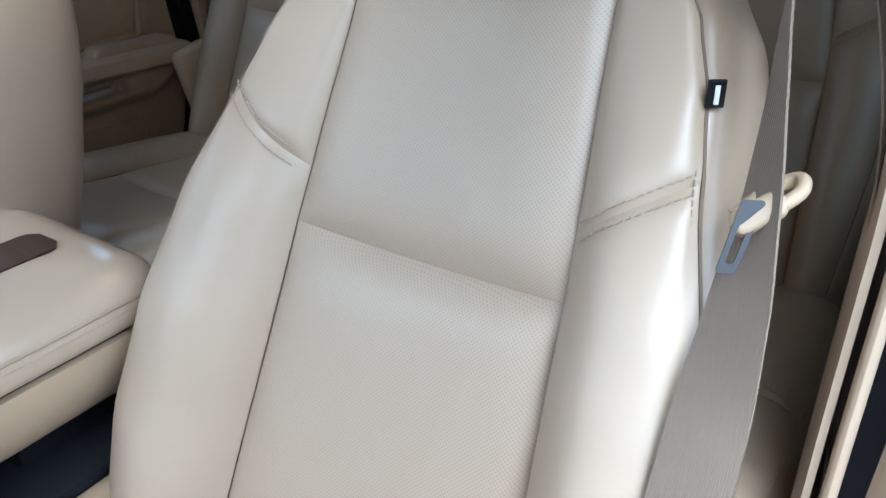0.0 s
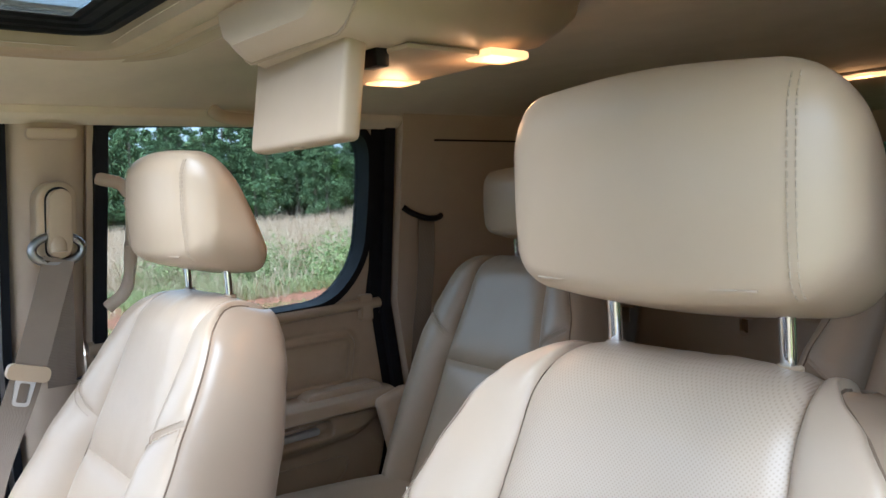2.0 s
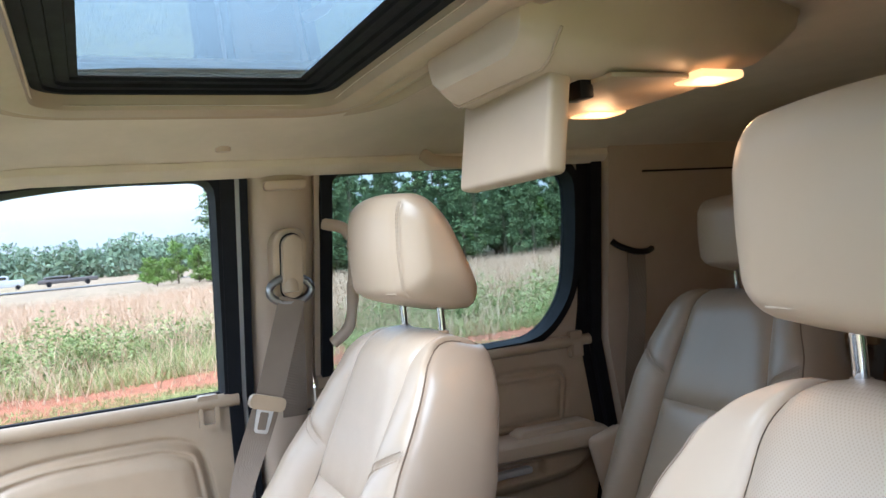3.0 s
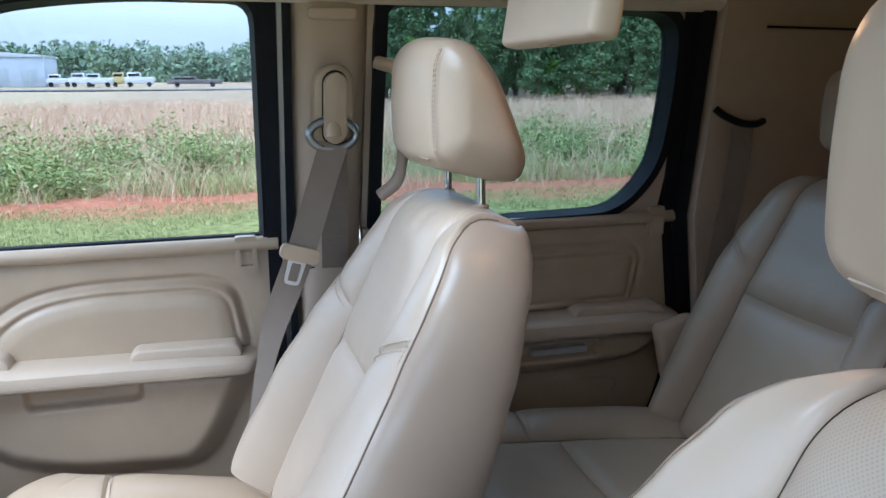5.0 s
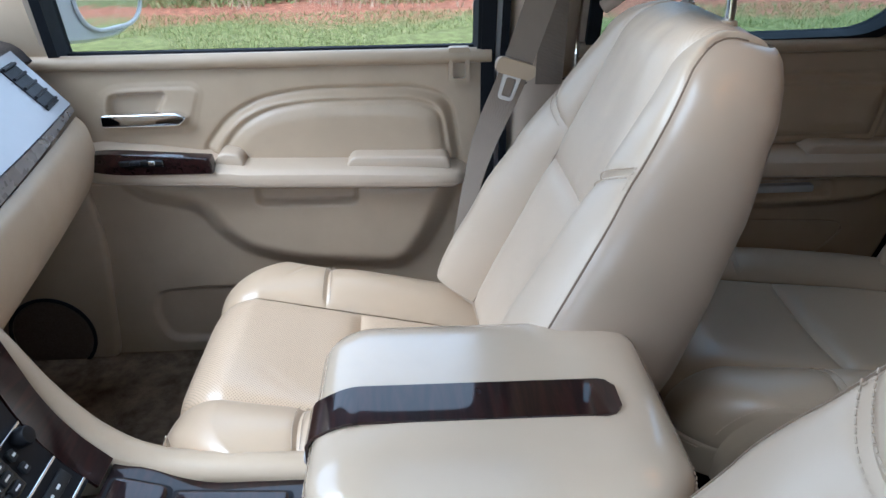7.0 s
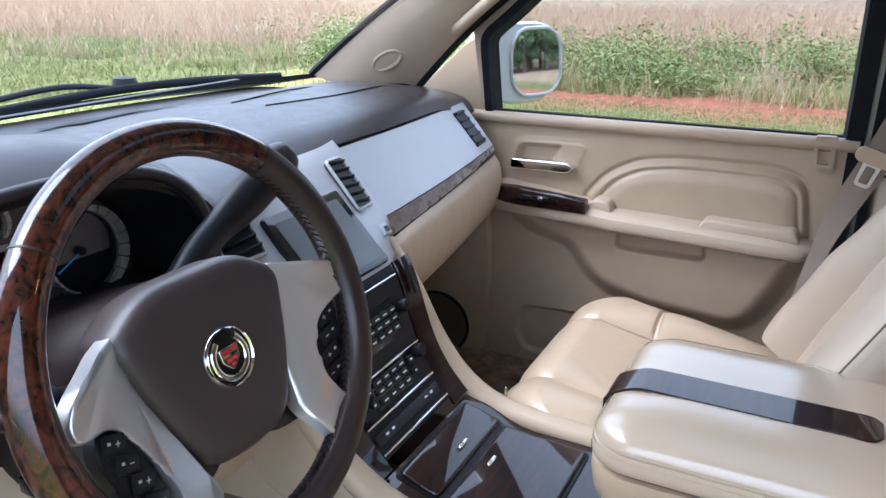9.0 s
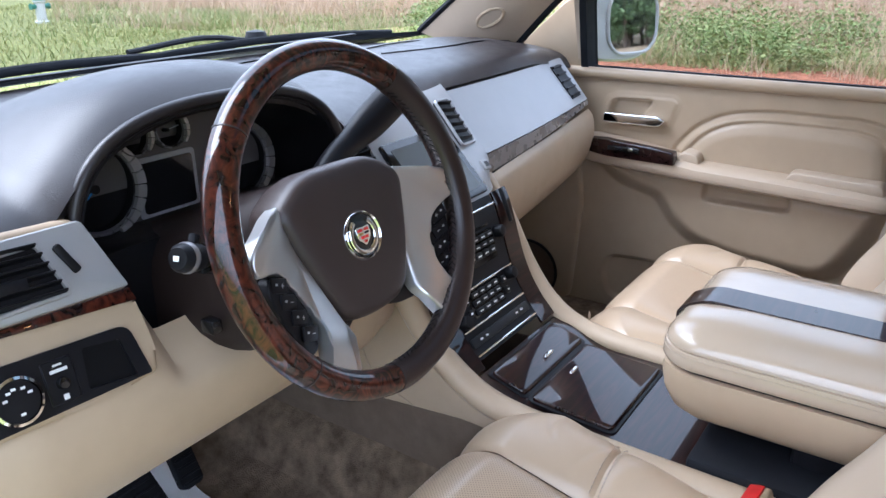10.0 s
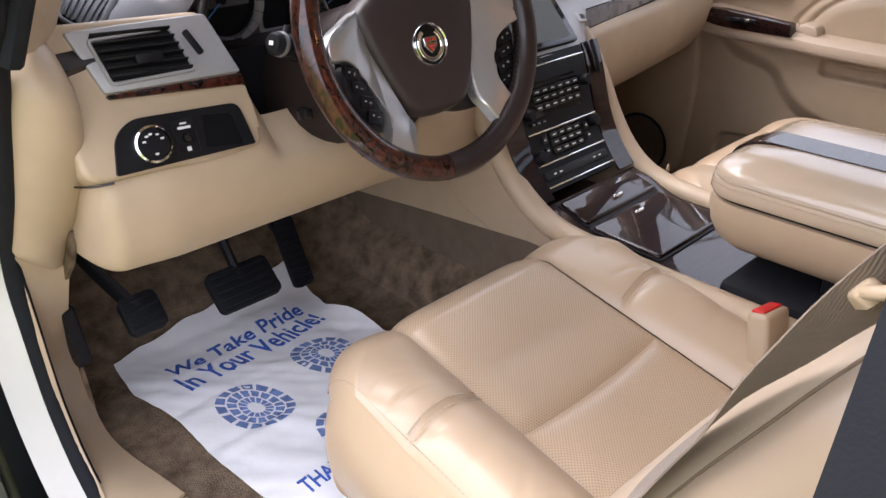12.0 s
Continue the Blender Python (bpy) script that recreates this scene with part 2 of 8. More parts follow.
def leather(name, col, rough=0.28, perforated=False, pitch=0.0042, hole=0.72, wrinkle=0.0):
    """Grained hide: fine pebble relief, slow blotches of colour and gloss, creases where it is worn."""
    m = mat(name, col, rough, var=0.035, scale=5, bump=0.10, bscale=1500, bdist=0.0004, wear=0.03, spec=0.6)
    nt = m.node_tree
    tc = nt.nodes.new("ShaderNodeTexCoord")
    soft = nt.nodes.new("ShaderNodeTexNoise")
    soft.inputs["Scale"].default_value, soft.inputs["Detail"].default_value, soft.inputs["Distortion"].default_value = 16, 2.0, 0.6
    nt.links.new(tc.outputs["Object"], soft.inputs["Vector"])
    add_bump(m, soft.outputs["Fac"], 0.3, 0.003)
    if wrinkle:
        fold = nt.nodes.new("ShaderNodeTexNoise")
        fold.noise_type = "RIDGED_MULTIFRACTAL"
        fold.inputs["Scale"].default_value, fold.inputs["Detail"].default_value, fold.inputs["Distortion"].default_value = 11, 3.0, 1.2
        mp = nt.nodes.new("ShaderNodeMapping")
        mp.inputs["Scale"].default_value, mp.inputs["Rotation"].default_value = (2.2, 0.8, 1.0), (0.2, 0.1, 0.6)
        nt.links.new(tc.outputs["Object"], mp.inputs["Vector"])
        nt.links.new(mp.outputs["Vector"], fold.inputs["Vector"])
        area = nt.nodes.new("ShaderNodeTexNoise")
        area.inputs["Scale"].default_value = 5.5
        nt.links.new(tc.outputs["Object"], area.inputs["Vector"])
        gate = nt.nodes.new("ShaderNodeMapRange")
        gate.inputs["From Min"].default_value, gate.inputs["From Max"].default_value = 0.45, 0.70
        nt.links.new(area.outputs["Fac"], gate.inputs["Value"])
        keep = nt.nodes.new("ShaderNodeMath")
        keep.operation = "MULTIPLY"
        nt.links.new(gate.outputs["Result"], keep.inputs[0])
        nt.links.new(fold.outputs["Fac"], keep.inputs[1])
        add_bump(m, keep.outputs[0], wrinkle, 0.0025)
    if perforated:
        sx = nt.nodes.new("ShaderNodeSeparateXYZ")
        nt.links.new(tc.outputs["UV"], sx.inputs[0])
        waves = []
        for k in (0, 1):
            mul = nt.nodes.new("ShaderNodeMath")
            mul.operation = "MULTIPLY"
            mul.inputs[1].default_value = 2 * math.pi / pitch
            nt.links.new(sx.outputs[k], mul.inputs[0])
            sn = nt.nodes.new("ShaderNodeMath")
            sn.operation = "SINE"
            nt.links.new(mul.outputs[0], sn.inputs[0])
            waves.append(sn)
        pr = nt.nodes.new("ShaderNodeMath")
        pr.operation = "MULTIPLY"
        nt.links.new(waves[0].outputs[0], pr.inputs[0])
        nt.links.new(waves[1].outputs[0], pr.inputs[1])
        gate = nt.nodes.new("ShaderNodeMapRange")
        gate.inputs["From Min"].default_value, gate.inputs["From Max"].default_value = 0.25, 0.85
        nt.links.new(pr.outputs[0], gate.inputs["Value"])
        b = nt.nodes["Principled BSDF"]
        src = b.inputs["Base Color"].links[0].from_socket
        mx = nt.nodes.new("ShaderNodeMix")
        mx.data_type = "RGBA"
        nt.links.new(gate.outputs["Result"], mx.inputs["Factor"])
        nt.links.new(src, mx.inputs["A"])
        mx.inputs["B"].default_value = (col[0] * hole, col[1] * hole * 0.97, col[2] * hole * 0.94, 1)
        nt.links.new(mx.outputs["Result"], b.inputs["Base Color"])
    return m


TAN = (0.445, 0.352, 0.258)
M = {}
M["leather"] = leather("tan_leather", TAN, rough=0.34, wrinkle=0.14)
M["leather_perf"] = leather("tan_leather_perforated", (0.47, 0.375, 0.278), rough=0.38, perforated=True, pitch=0.0034, hole=0.80)
# TAN leather darkened: shade on the backrest sides is put into the colour
M["leather_side_shade"] = leather("tan_leather_side_shade", (0.325, 0.247, 0.178), rough=0.30)
# rear seats: the tan leather darkened, the dim rear cabin put into its colour
M["leather_rear_shade"] = leather("rear_leather_shade", (0.345, 0.272, 0.194), rough=0.38, wrinkle=0.14)
M["lid"] = leather("glossy_tan_leather", (0.46, 0.365, 0.268), rough=0.17)
M["lid"].node_tree.nodes["Principled BSDF"].inputs["Coat Weight"].default_value = 0.7
M["lid"].node_tree.nodes["Principled BSDF"].inputs["Coat Roughness"].default_value = 0.16
M["headrest"] = leather("tan_leather_headrest", (0.425, 0.328, 0.232), rough=0.36)
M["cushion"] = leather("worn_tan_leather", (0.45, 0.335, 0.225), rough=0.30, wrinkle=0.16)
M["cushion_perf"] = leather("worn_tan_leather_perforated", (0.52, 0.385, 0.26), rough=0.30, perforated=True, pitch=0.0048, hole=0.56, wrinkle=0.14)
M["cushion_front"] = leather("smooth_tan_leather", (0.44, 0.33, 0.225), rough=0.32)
M["thread"] = mat("tan_thread", (0.40, 0.32, 0.24), 0.8, bump=0)
M["seam"] = mat("dark_tan_seam", (0.17, 0.122, 0.083), 0.8, bump=0)
M["vinyl"] = mat("tan_vinyl", (0.425, 0.322, 0.217), 0.44, var=0.05, bump=0.3, bscale=900, bdist=0.0006)
# the tan vinyl darkened: shade on the door side is put into the colour
M["door"] = mat("tan_vinyl_door_shade", (0.385, 0.292, 0.198), 0.42, var=0.05, bump=0.3, bscale=900, bdist=0.0006)
M["vinyl_dark"] = mat("tan_vinyl_shadow_grain", (0.40, 0.31, 0.22), 0.55, var=0.05, bump=0.3, bscale=900, bdist=0.0006)
M["plastic"] = mat("tan_hard_plastic", (0.47, 0.365, 0.265), 0.48, var=0.04, bump=0.25, bscale=1200, bdist=0.0004)
M["headliner"] = mat("tan_headliner_cloth", (0.66, 0.57, 0.45), 0.95, var=0.05, bump=0.5, bscale=1600, bdist=0.0008, spec=0.1)
M["pillar"] = mat("tan_pillar_trim", (0.46, 0.36, 0.265), 0.6, var=0.04, bump=0.25, bscale=1200, bdist=0.0004)
M["carpet"] = mat("tan_carpet", (0.205, 0.15, 0.105), 0.98, var=0.5, scale=26, bump=1.0, bscale=420, bdist=0.006, spec=0.05)
M["carpet_side"] = mat("brown_felt_carpet", (0.15, 0.112, 0.084), 0.98, var=0.12, scale=30, bump=0.8, bscale=700, bdist=0.002, spec=0.05)
M["dash"] = mat("dark_brown_dash_vinyl", (0.019, 0.0155, 0.0165), 0.34, var=0.08, bump=0.35, bscale=700, bdist=0.0008)
M["brown_trim"] = mat("dark_brown_plastic", (0.014, 0.010, 0.010), 0.45, bump=0.2, bscale=900, bdist=0.0005)
M["black"] = mat("black_plastic", (0.007, 0.007, 0.009), 0.42, spec=0.22, bump=0.15, bscale=900, bdist=0.0004)
M["black_soft"] = mat("black_rubber", (0.006, 0.007, 0.010), 0.75, bump=0.3, bscale=600, bdist=0.0006, spec=0.25)
M["black_gloss"] = mat("black_gloss", (0.008, 0.008, 0.009), 0.08, wear=0.03, bump=0)
M["silver"] = mat("satin_silver_trim", (0.42, 0.42, 0.43), 0.46, metal=0.45, var=0.03, bump=0.1, bscale=1500, bdist=0.0002, wear=0.05)
M["spoke"] = mat("brushed_silver_spoke", (0.58, 0.57, 0.56), 0.34, metal=0.85, var=0.03, bump=0, wear=0.05)
M["chrome"] = mat("chrome", (0.86, 0.87, 0.88), 0.09, metal=1.0, var=0.02, bump=0, wear=0.03)
M["steel"] = mat("worn_steel", (0.27, 0.27, 0.27), 0.30, metal=1.0, bump=0.1)
M["tongue"] = mat("dull_steel_tongue", (0.055, 0.055, 0.058), 0.38, metal=1.0, bump=0.1)
M["belt"] = mat("tan_belt_webbing", (0.19, 0.145, 0.106), 0.75, var=0.06, bump=0.0, sheen=0.2)
M["mirror"] = mat("mirror_glass", (0.9, 0.92, 0.93), 0.02, metal=1.0, var=0, bump=0, wear=0)
M["white_paint"] = mat("pearl_white_paint", (0.58, 0.575, 0.555), 0.3, var=0.02, bump=0.02, coat=0.8, wear=0.04)
M["red"] = mat("red_plastic", (0.62, 0.02, 0.02), 0.35, bump=0)
M["white_print"] = mat("white_print", (0.75, 0.75, 0.75), 0.6, bump=0)
M["blue_print"] = mat("blue_ink", (0.03, 0.10, 0.42), 0.7, var=0.25, scale=60, bump=0)
M["paper"] = mat("white_paper", (0.80, 0.80, 0.82), 0.75, var=0.03, scale=8, bump=0.3, bscale=25, bdist=0.004)
M["paper"].node_tree.nodes["Principled BSDF"].inputs["Subsurface Weight"].default_value = 0.0


def web_ribs(m):
    nt = m.node_tree
    tc = nt.nodes.new("ShaderNodeTexCoord")
    wv = nt.nodes.new("ShaderNodeTexWave")
    wv.inputs["Scale"].default_value, wv.inputs["Distortion"].default_value = 210, 0.4
    nt.links.new(tc.outputs["Object"], wv.inputs["Vector"])
    add_bump(m, wv.outputs["Fac"], 0.4, 0.0008)


web_ribs(M["belt"])


def wood(name, dark, light, sx=(3, 30, 30)):
    """Lacquered burl: swirled dark figure under a clear coat."""
    m = mat(name, dark, 0.3, bump=0.0, coat=1.0, wear=0.05, spec=0.1)
    nt = m.node_tree
    b = nt.nodes["Principled BSDF"]
    tc = nt.nodes.new("ShaderNodeTexCoord")
    mp = nt.nodes.new("ShaderNodeMapping")
    mp.inputs["Scale"].default_value = sx
    nt.links.new(tc.outputs["Object"], mp.inputs["Vector"])
    nz = nt.nodes.new("ShaderNodeTexNoise")
    nz.inputs["Scale"].default_value, nz.inputs["Detail"].default_value, nz.inputs["Distortion"].default_value = 2.2, 6.0, 1.8
    nt.links.new(mp.outputs["Vector"], nz.inputs["Vector"])
    rp = nt.nodes.new("ShaderNodeValToRGB")
    rp.color_ramp.elements[0].position, rp.color_ramp.elements[1].position = 0.42, 0.66
    rp.color_ramp.elements[0].color, rp.color_ramp.elements[1].color = (*dark, 1), (*light, 1)
    nt.links.new(nz.outputs["Fac"], rp.inputs["Fac"])
    nt.links.new(rp.outputs["Color"], b.inputs["Base Color"])
    b.inputs["Coat Roughness"].default_value = 0.03
    return m


M["wood"] = wood("dark_burl_wood", (0.008, 0.0035, 0.0035), (0.022, 0.007, 0.006))
M["wood_wheel"] = wood("red_burl_wood", (0.008, 0.003, 0.0025), (0.075, 0.017, 0.009), (34, 34, 22))
M["shroud"] = mat("dark_column_plastic", (0.022, 0.015, 0.014), 0.5, bump=0.2, bscale=900, bdist=0.0005, spec=0.15)


def glass_mat(name, tint, rough=0.0):
    m = bpy.data.materials.new(name)
    m.use_nodes = True
    nt = m.node_tree
    nt.nodes.remove(nt.nodes["Principled BSDF"])
    out = nt.nodes["Material Output"]
    tr = nt.nodes.new("ShaderNodeBsdfTransparent")
    tr.inputs[0].default_value = (*tint, 1)
    gl = nt.nodes.new("ShaderNodeBsdfGlossy")
    gl.inputs["Roughness"].default_value = 0.02
    lw = nt.nodes.new("ShaderNodeLayerWeight")
    lw.inputs["Blend"].default_value = 0.5
    pw = nt.nodes.new("ShaderNodeMath")
    pw.operation = "POWER"
    pw.inputs[1].default_value = 5.0
    nt.links.new(lw.outputs["Facing"], pw.inputs[0])
    fr = nt.nodes.new("ShaderNodeMath")
    fr.operation = "MULTIPLY_ADD"
    fr.inputs[1].default_value, fr.inputs[2].default_value = 0.8, 0.03
    nt.links.new(pw.outputs[0], fr.inputs[0])
    mx = nt.nodes.new("ShaderNodeMixShader")
    nt.links.new(fr.outputs[0], mx.inputs[0])
    nt.links.new(tr.outputs[0], mx.inputs[1])
    nt.links.new(gl.outputs[0], mx.inputs[2])
    nt.links.new(mx.outputs[0], out.inputs["Surface"])
    return m


M["glass"] = glass_mat("clear_glass", (0.66, 0.67, 0.68))
M["glass_tint"] = glass_mat("tinted_glass", (0.50, 0.55, 0.57))
# darker than the other rear glass, added to cut daylight in the rear cabin
M["glass_dimming"] = glass_mat("rear_dimming_glass", (0.26, 0.29, 0.30))
M["glass_dark"] = glass_mat("sunroof_glass", (0.32, 0.36, 0.38))


def glow(name, col, strength):
    m = bpy.data.materials.new(name)
    m.use_nodes = True
    b = m.node_tree.nodes["Principled BSDF"]
    b.inputs["Base Color"].default_value = (*col, 1)
    b.inputs["Emission Color"].default_value = (*col, 1)
    b.inputs["Emission Strength"].default_value = strength
    return m


M["lamp"] = glow("lit_lamp_lens", (1.0, 0.52, 0.20), 0.36)
M["print_pale"] = mat("pale_grey_print", (0.40, 0.40, 0.40), 0.6, bump=0)
M["button"] = mat("grey_black_button", (0.016, 0.0165, 0.018), 0.5, spec=0.3, bump=0)
M["screen"] = mat("dull_screen", (0.10, 0.11, 0.115), 0.22, var=0.05, bump=0)
M["trim_grey"] = mat("grey_brown_trim", (0.20, 0.19, 0.195), 0.28, metal=0.5, bump=0, coat=0.5)
M["wheel_leather"] = mat("dark_brown_leather", (0.022, 0.013, 0.012), 0.34, bump=0.3, bscale=600, bdist=0.0006)
M["wheel_pad"] = mat("dark_brown_pad", (0.036, 0.025, 0.023), 0.42, var=0.08, bump=0.35, bscale=800, bdist=0.0007)
M["dial"] = mat("matt_black_dial", (0.004, 0.004, 0.005), 0.55, spec=0.15, bump=0)
M["cluster"] = mat("satin_grey_brown_face", (0.12, 0.11, 0.107), 0.38, metal=0.5, var=0.05, bump=0)
M["gold"] = mat("gold_enamel", (0.5, 0.36, 0.1), 0.3, metal=0.8, bump=0)
M["yellow"] = mat("yellow_print", (0.75, 0.55, 0.08), 0.6, bump=0)
M["print_grey"] = mat("grey_print", (0.25, 0.25, 0.26), 0.7, bump=0)
M["blue_faded"] = mat("faded_blue_ink", (0.13, 0.20, 0.42), 0.75, var=0.4, scale=50, bump=0)
M["speaker"] = mat("brown_speaker_cloth", (0.10, 0.075, 0.055), 0.9, var=0.2, scale=200, bump=0.6, bscale=900, bdist=0.001)
M["jamb"] = mat("blue_black_jamb", (0.003, 0.0037, 0.0055), 0.5, bump=0.2, spec=0.12)
M["vinyl_pale"] = mat("pale_tan_plastic", (0.60, 0.52, 0.40), 0.4, var=0.03, bump=0.1)
M["gauge_blue"] = mat("blue_needle", (0.05, 0.25, 0.6), 0.4, bump=0)


# ---- seats ----
def bump4(t, k=4):
    return 1 - abs(2 * t - 1) ** k


def smooth_(t):
    t = min(1, max(0, t))
    return t * t * (3 - 2 * t)


class SeatBack:
    """The shape of a bucket seat's backrest. Local: x across, y forward, z up, the seam across the middle at the origin."""

    def __init__(self, recline, widths, insert, bolster, thick, hind, bottom=-0.29, bend=0.205, radius=0.055, over=0.045, full=0.0):
        self.full = full
        self.a, self.w, self.i, self.b, self.t, self.h = radians(recline), widths, insert, bolster, thick, hind
        self.bottom, self.bend, self.radius, self.over = bottom, bend, radius, over
        self.turn = radians(90) - self.a * 0.35
        self.top = bend + radius * self.turn + over

    def spine(self, s):
        """Point (y, z) and outward normal on the middle line at length s."""
        up, nf = Vector((-math.sin(self.a), math.cos(self.a))), Vector((math.cos(self.a), math.sin(self.a)))
        if s <= self.bend:
            return up * s, nf
        k = min(s - self.bend, self.radius * self.turn) / self.radius
        c = up * self.bend - nf * self.radius
        n = nf * math.cos(k) + up * math.sin(k)
        p = c + n * self.radius
        rest = s - self.bend - self.radius * self.turn
        if rest > 0:
            p = p + Vector((-n.y, n.x)) * rest
        return p, n

    def depth(self, u, s):
        w, wi = lerp_table(self.w, s), lerp_table(self.i, s)
        ui = wi / w
        k = abs(u)
        hb = lerp_table(self.b, s)
        if k < ui:
            return -0.010 * (1 - (k / ui) ** 2) * min(1, max(0.0, (self.bend - s) / 0.1))
        t = (k - ui) / (1 - ui)
        return hb * (1 - (1 - t / 0.5) ** 2) if t < 0.5 else hb * (1 - 0.35 * ((t - 0.5) / 0.5) ** 2)

    def at(self, u, s, extra=0.0):
        p, n = self.spine(s)
        q = p + n * (self.depth(u, s) + extra)
        w, ui = lerp_table(self.w, s), self.insert_u(s)
        out = abs(self.full) * max(0.0, (abs(u) - ui) / (1 - ui)) * min(1, max(0, (0.25 - s) / 0.2)) if u * self.full > 0 else 0.0
        return Vector((u * w + math.copysign(out, u), q.x, q.y))

    def rear(self, u, s):
        """The hind edge, drawn in over the top so that the shoulder is round."""
        up, nf = Vector((-math.sin(self.a), math.cos(self.a))), Vector((math.cos(self.a), math.sin(self.a)))
        s1 = self.bend - 0.01
        k = min(s, s1)
        p = up * k - nf * lerp_table(self.t, k)
        w = lerp_table(self.h, s)
        if s > s1:
            t = (s - s1) / (self.top - s1)
            e, n = self.spine(self.top)
            p = p.lerp(e, t) + up * (0.022 * math.sin(math.pi * t))
        return Vector((u * w, p.x, p.y))

    def flank(self, sg, s, t):
        """Across the side, from the sewn edge (t=0) round to the rear edge (t=1), leaving the front without a break."""
        a, b = self.at(sg, s, -0.003), self.rear(sg, s)
        go = (self.at(sg, s) - self.at(sg * 0.96, s)).normalized()
        d = (b - a).length
        back = Vector((sg * 0.75, 0.55, 0.12)).normalized()
        p1, p2 = a + go * min(0.030, d * 0.50), b + back * min(0.036, d * 0.45)
        k = 1 - t
        return a * k ** 3 + p1 * (3 * k * k * t) + p2 * (3 * k * t * t) + b * t ** 3

    def insert_u(self, s):
        return lerp_table(self.i, s) / lerp_table(self.w, s)


def uv_from(bm, axes=(0, 2)):
    lay = bm.loops.layers.uv.new("UVMap")
    for f in bm.faces:
        for lp in f.loops:
            lp[lay].uv = (lp.vert.co[axes[0]], lp.vert.co[axes[1]])
    return bm


def back_panel(B, lo, hi, s0, s1, puff, nu, nv, pinch=0.004):
    """One sewn panel of the front: lo and hi give its side limits at s."""
    def fn(p, q):
        s = s0(p) + (s1(p) - s0(p)) * q
        u = lo(s) + (hi(s) - lo(s)) * p
        e = puff * bump4(p, 6) * bump4(q, 8) - pinch * (1 - bump4(p, 14) * bump4(q, 20))
        e += 0.0022 * noise.noise((u * 5, s * 16, puff * 900)) * bump4(p, 8) * bump4(q, 8)
        return B.at(u, s, e)
    return sheet(fn, nu, nv)


def seat_back(root, B, perf, plain, tag=False):
    ui = B.insert_u
    zero = lambda p: 0.0  # noqa: E731
    # the seam across the insert sags in the middle
    cr = lambda p: 0.006 - 0.004 * math.sin(math.pi * p)  # noqa: E731
    top = lambda p: B.top  # noqa: E731
    bot = lambda p: B.bottom  # noqa: E731
    part("backrest_upper_insert", uv_from(back_panel(B, lambda s: -ui(s), ui, cr, top, 0.011, 26, 40, 0.0046)), perf, root, "perforated leather insert")
    part("backrest_lower_insert", uv_from(back_panel(B, lambda s: -ui(s), ui, bot, cr, 0.013, 26, 36, 0.0050)), perf, root, "perforated leather insert")
    for sg in (-1, 1):
        lo = (lambda s: ui(s)) if sg > 0 else (lambda s: -1.0)
        hi = (lambda s: 1.0) if sg > 0 else (lambda s: -ui(s))
        # the bolster is sewn from two pieces, along a slanting seam
        sl = (lambda p: 0.055 + 0.055 * p) if sg > 0 else (lambda p: 0.11 - 0.055 * p)
        part("bolster_upper", back_panel(B, lo, hi, sl, top, 0.005, 20, 40, 0.0035), plain, root)
        part("bolster_lower", back_panel(B, lo, hi, bot, sl, 0.004, 18, 40, 0.0035), plain, root)

        # front seats take the darker side colour, which holds the shade
        part("side_panel", sheet(lambda p, q, sg=sg: B.flank(sg, B.bottom + (B.top - B.bottom) * q, p), 18, 60), M["leather_side_shade"] if tag is not None else plain, root)
        # doubled stitching down the outer seam
        line = [B.at(sg * 0.975, B.bottom + 0.02 + (B.top - B.bottom - 0.06) * k / 60, -0.0002) for k in range(61)]
        bm = stitches(line, 0.0065, 0.0042, 0.0008)
        for off in (-0.006, 0.006):
            p0 = [k / 14 for k in range(1, 14)]
            line = [B.at(lo(sl(p)) + (hi(sl(p)) - lo(sl(p))) * p, sl(p) + off, 0.0026) for p in p0]
            stitches(line, 0.0065, 0.0042, 0.0009, bm=bm)
        part("seam_stitching", bm, M["thread"], root)
        part("side_seam", tube([B.at(sg * 0.996, B.bottom + 0.02 + (B.top - B.bottom - 0.05) * k / 40, -0.0022) for k in range(41)], 0.0014, 6), M["seam"], root)
    bm = sheet(lambda p, q: B.rear(-1 + 2 * p, B.bottom + (B.top - B.bottom) * q) - Vector((0, 0.012 * bump4(p) * bump4(q), 0)), 14, 18)
    part("rear_panel", bm, plain, root)
    bm = sheet(lambda p, q: B.at(-1 + 2 * p, B.bottom).lerp(B.rear(-1 + 2 * p, B.bottom), q), 14, 3)
    part("underside", bm, plain, root)
    if tag:
        b = B.at(-0.99, 0.165, 0.004)
        part("side_tag", box(b + Vector((-0.008, 0.001, 0)), (0.012, 0.003, 0.018), 0.0008, 1, m=Matrix.Rotation(radians(35), 4, "Z")), M["black"], root, "black fabric tag")
        part("tag_print", box(b + Vector((-0.0095, 0.0035, 0)), (0.003, 0.001, 0.012), 0, m=Matrix.Rotation(radians(35), 4, "Z")), M["white_print"], root)


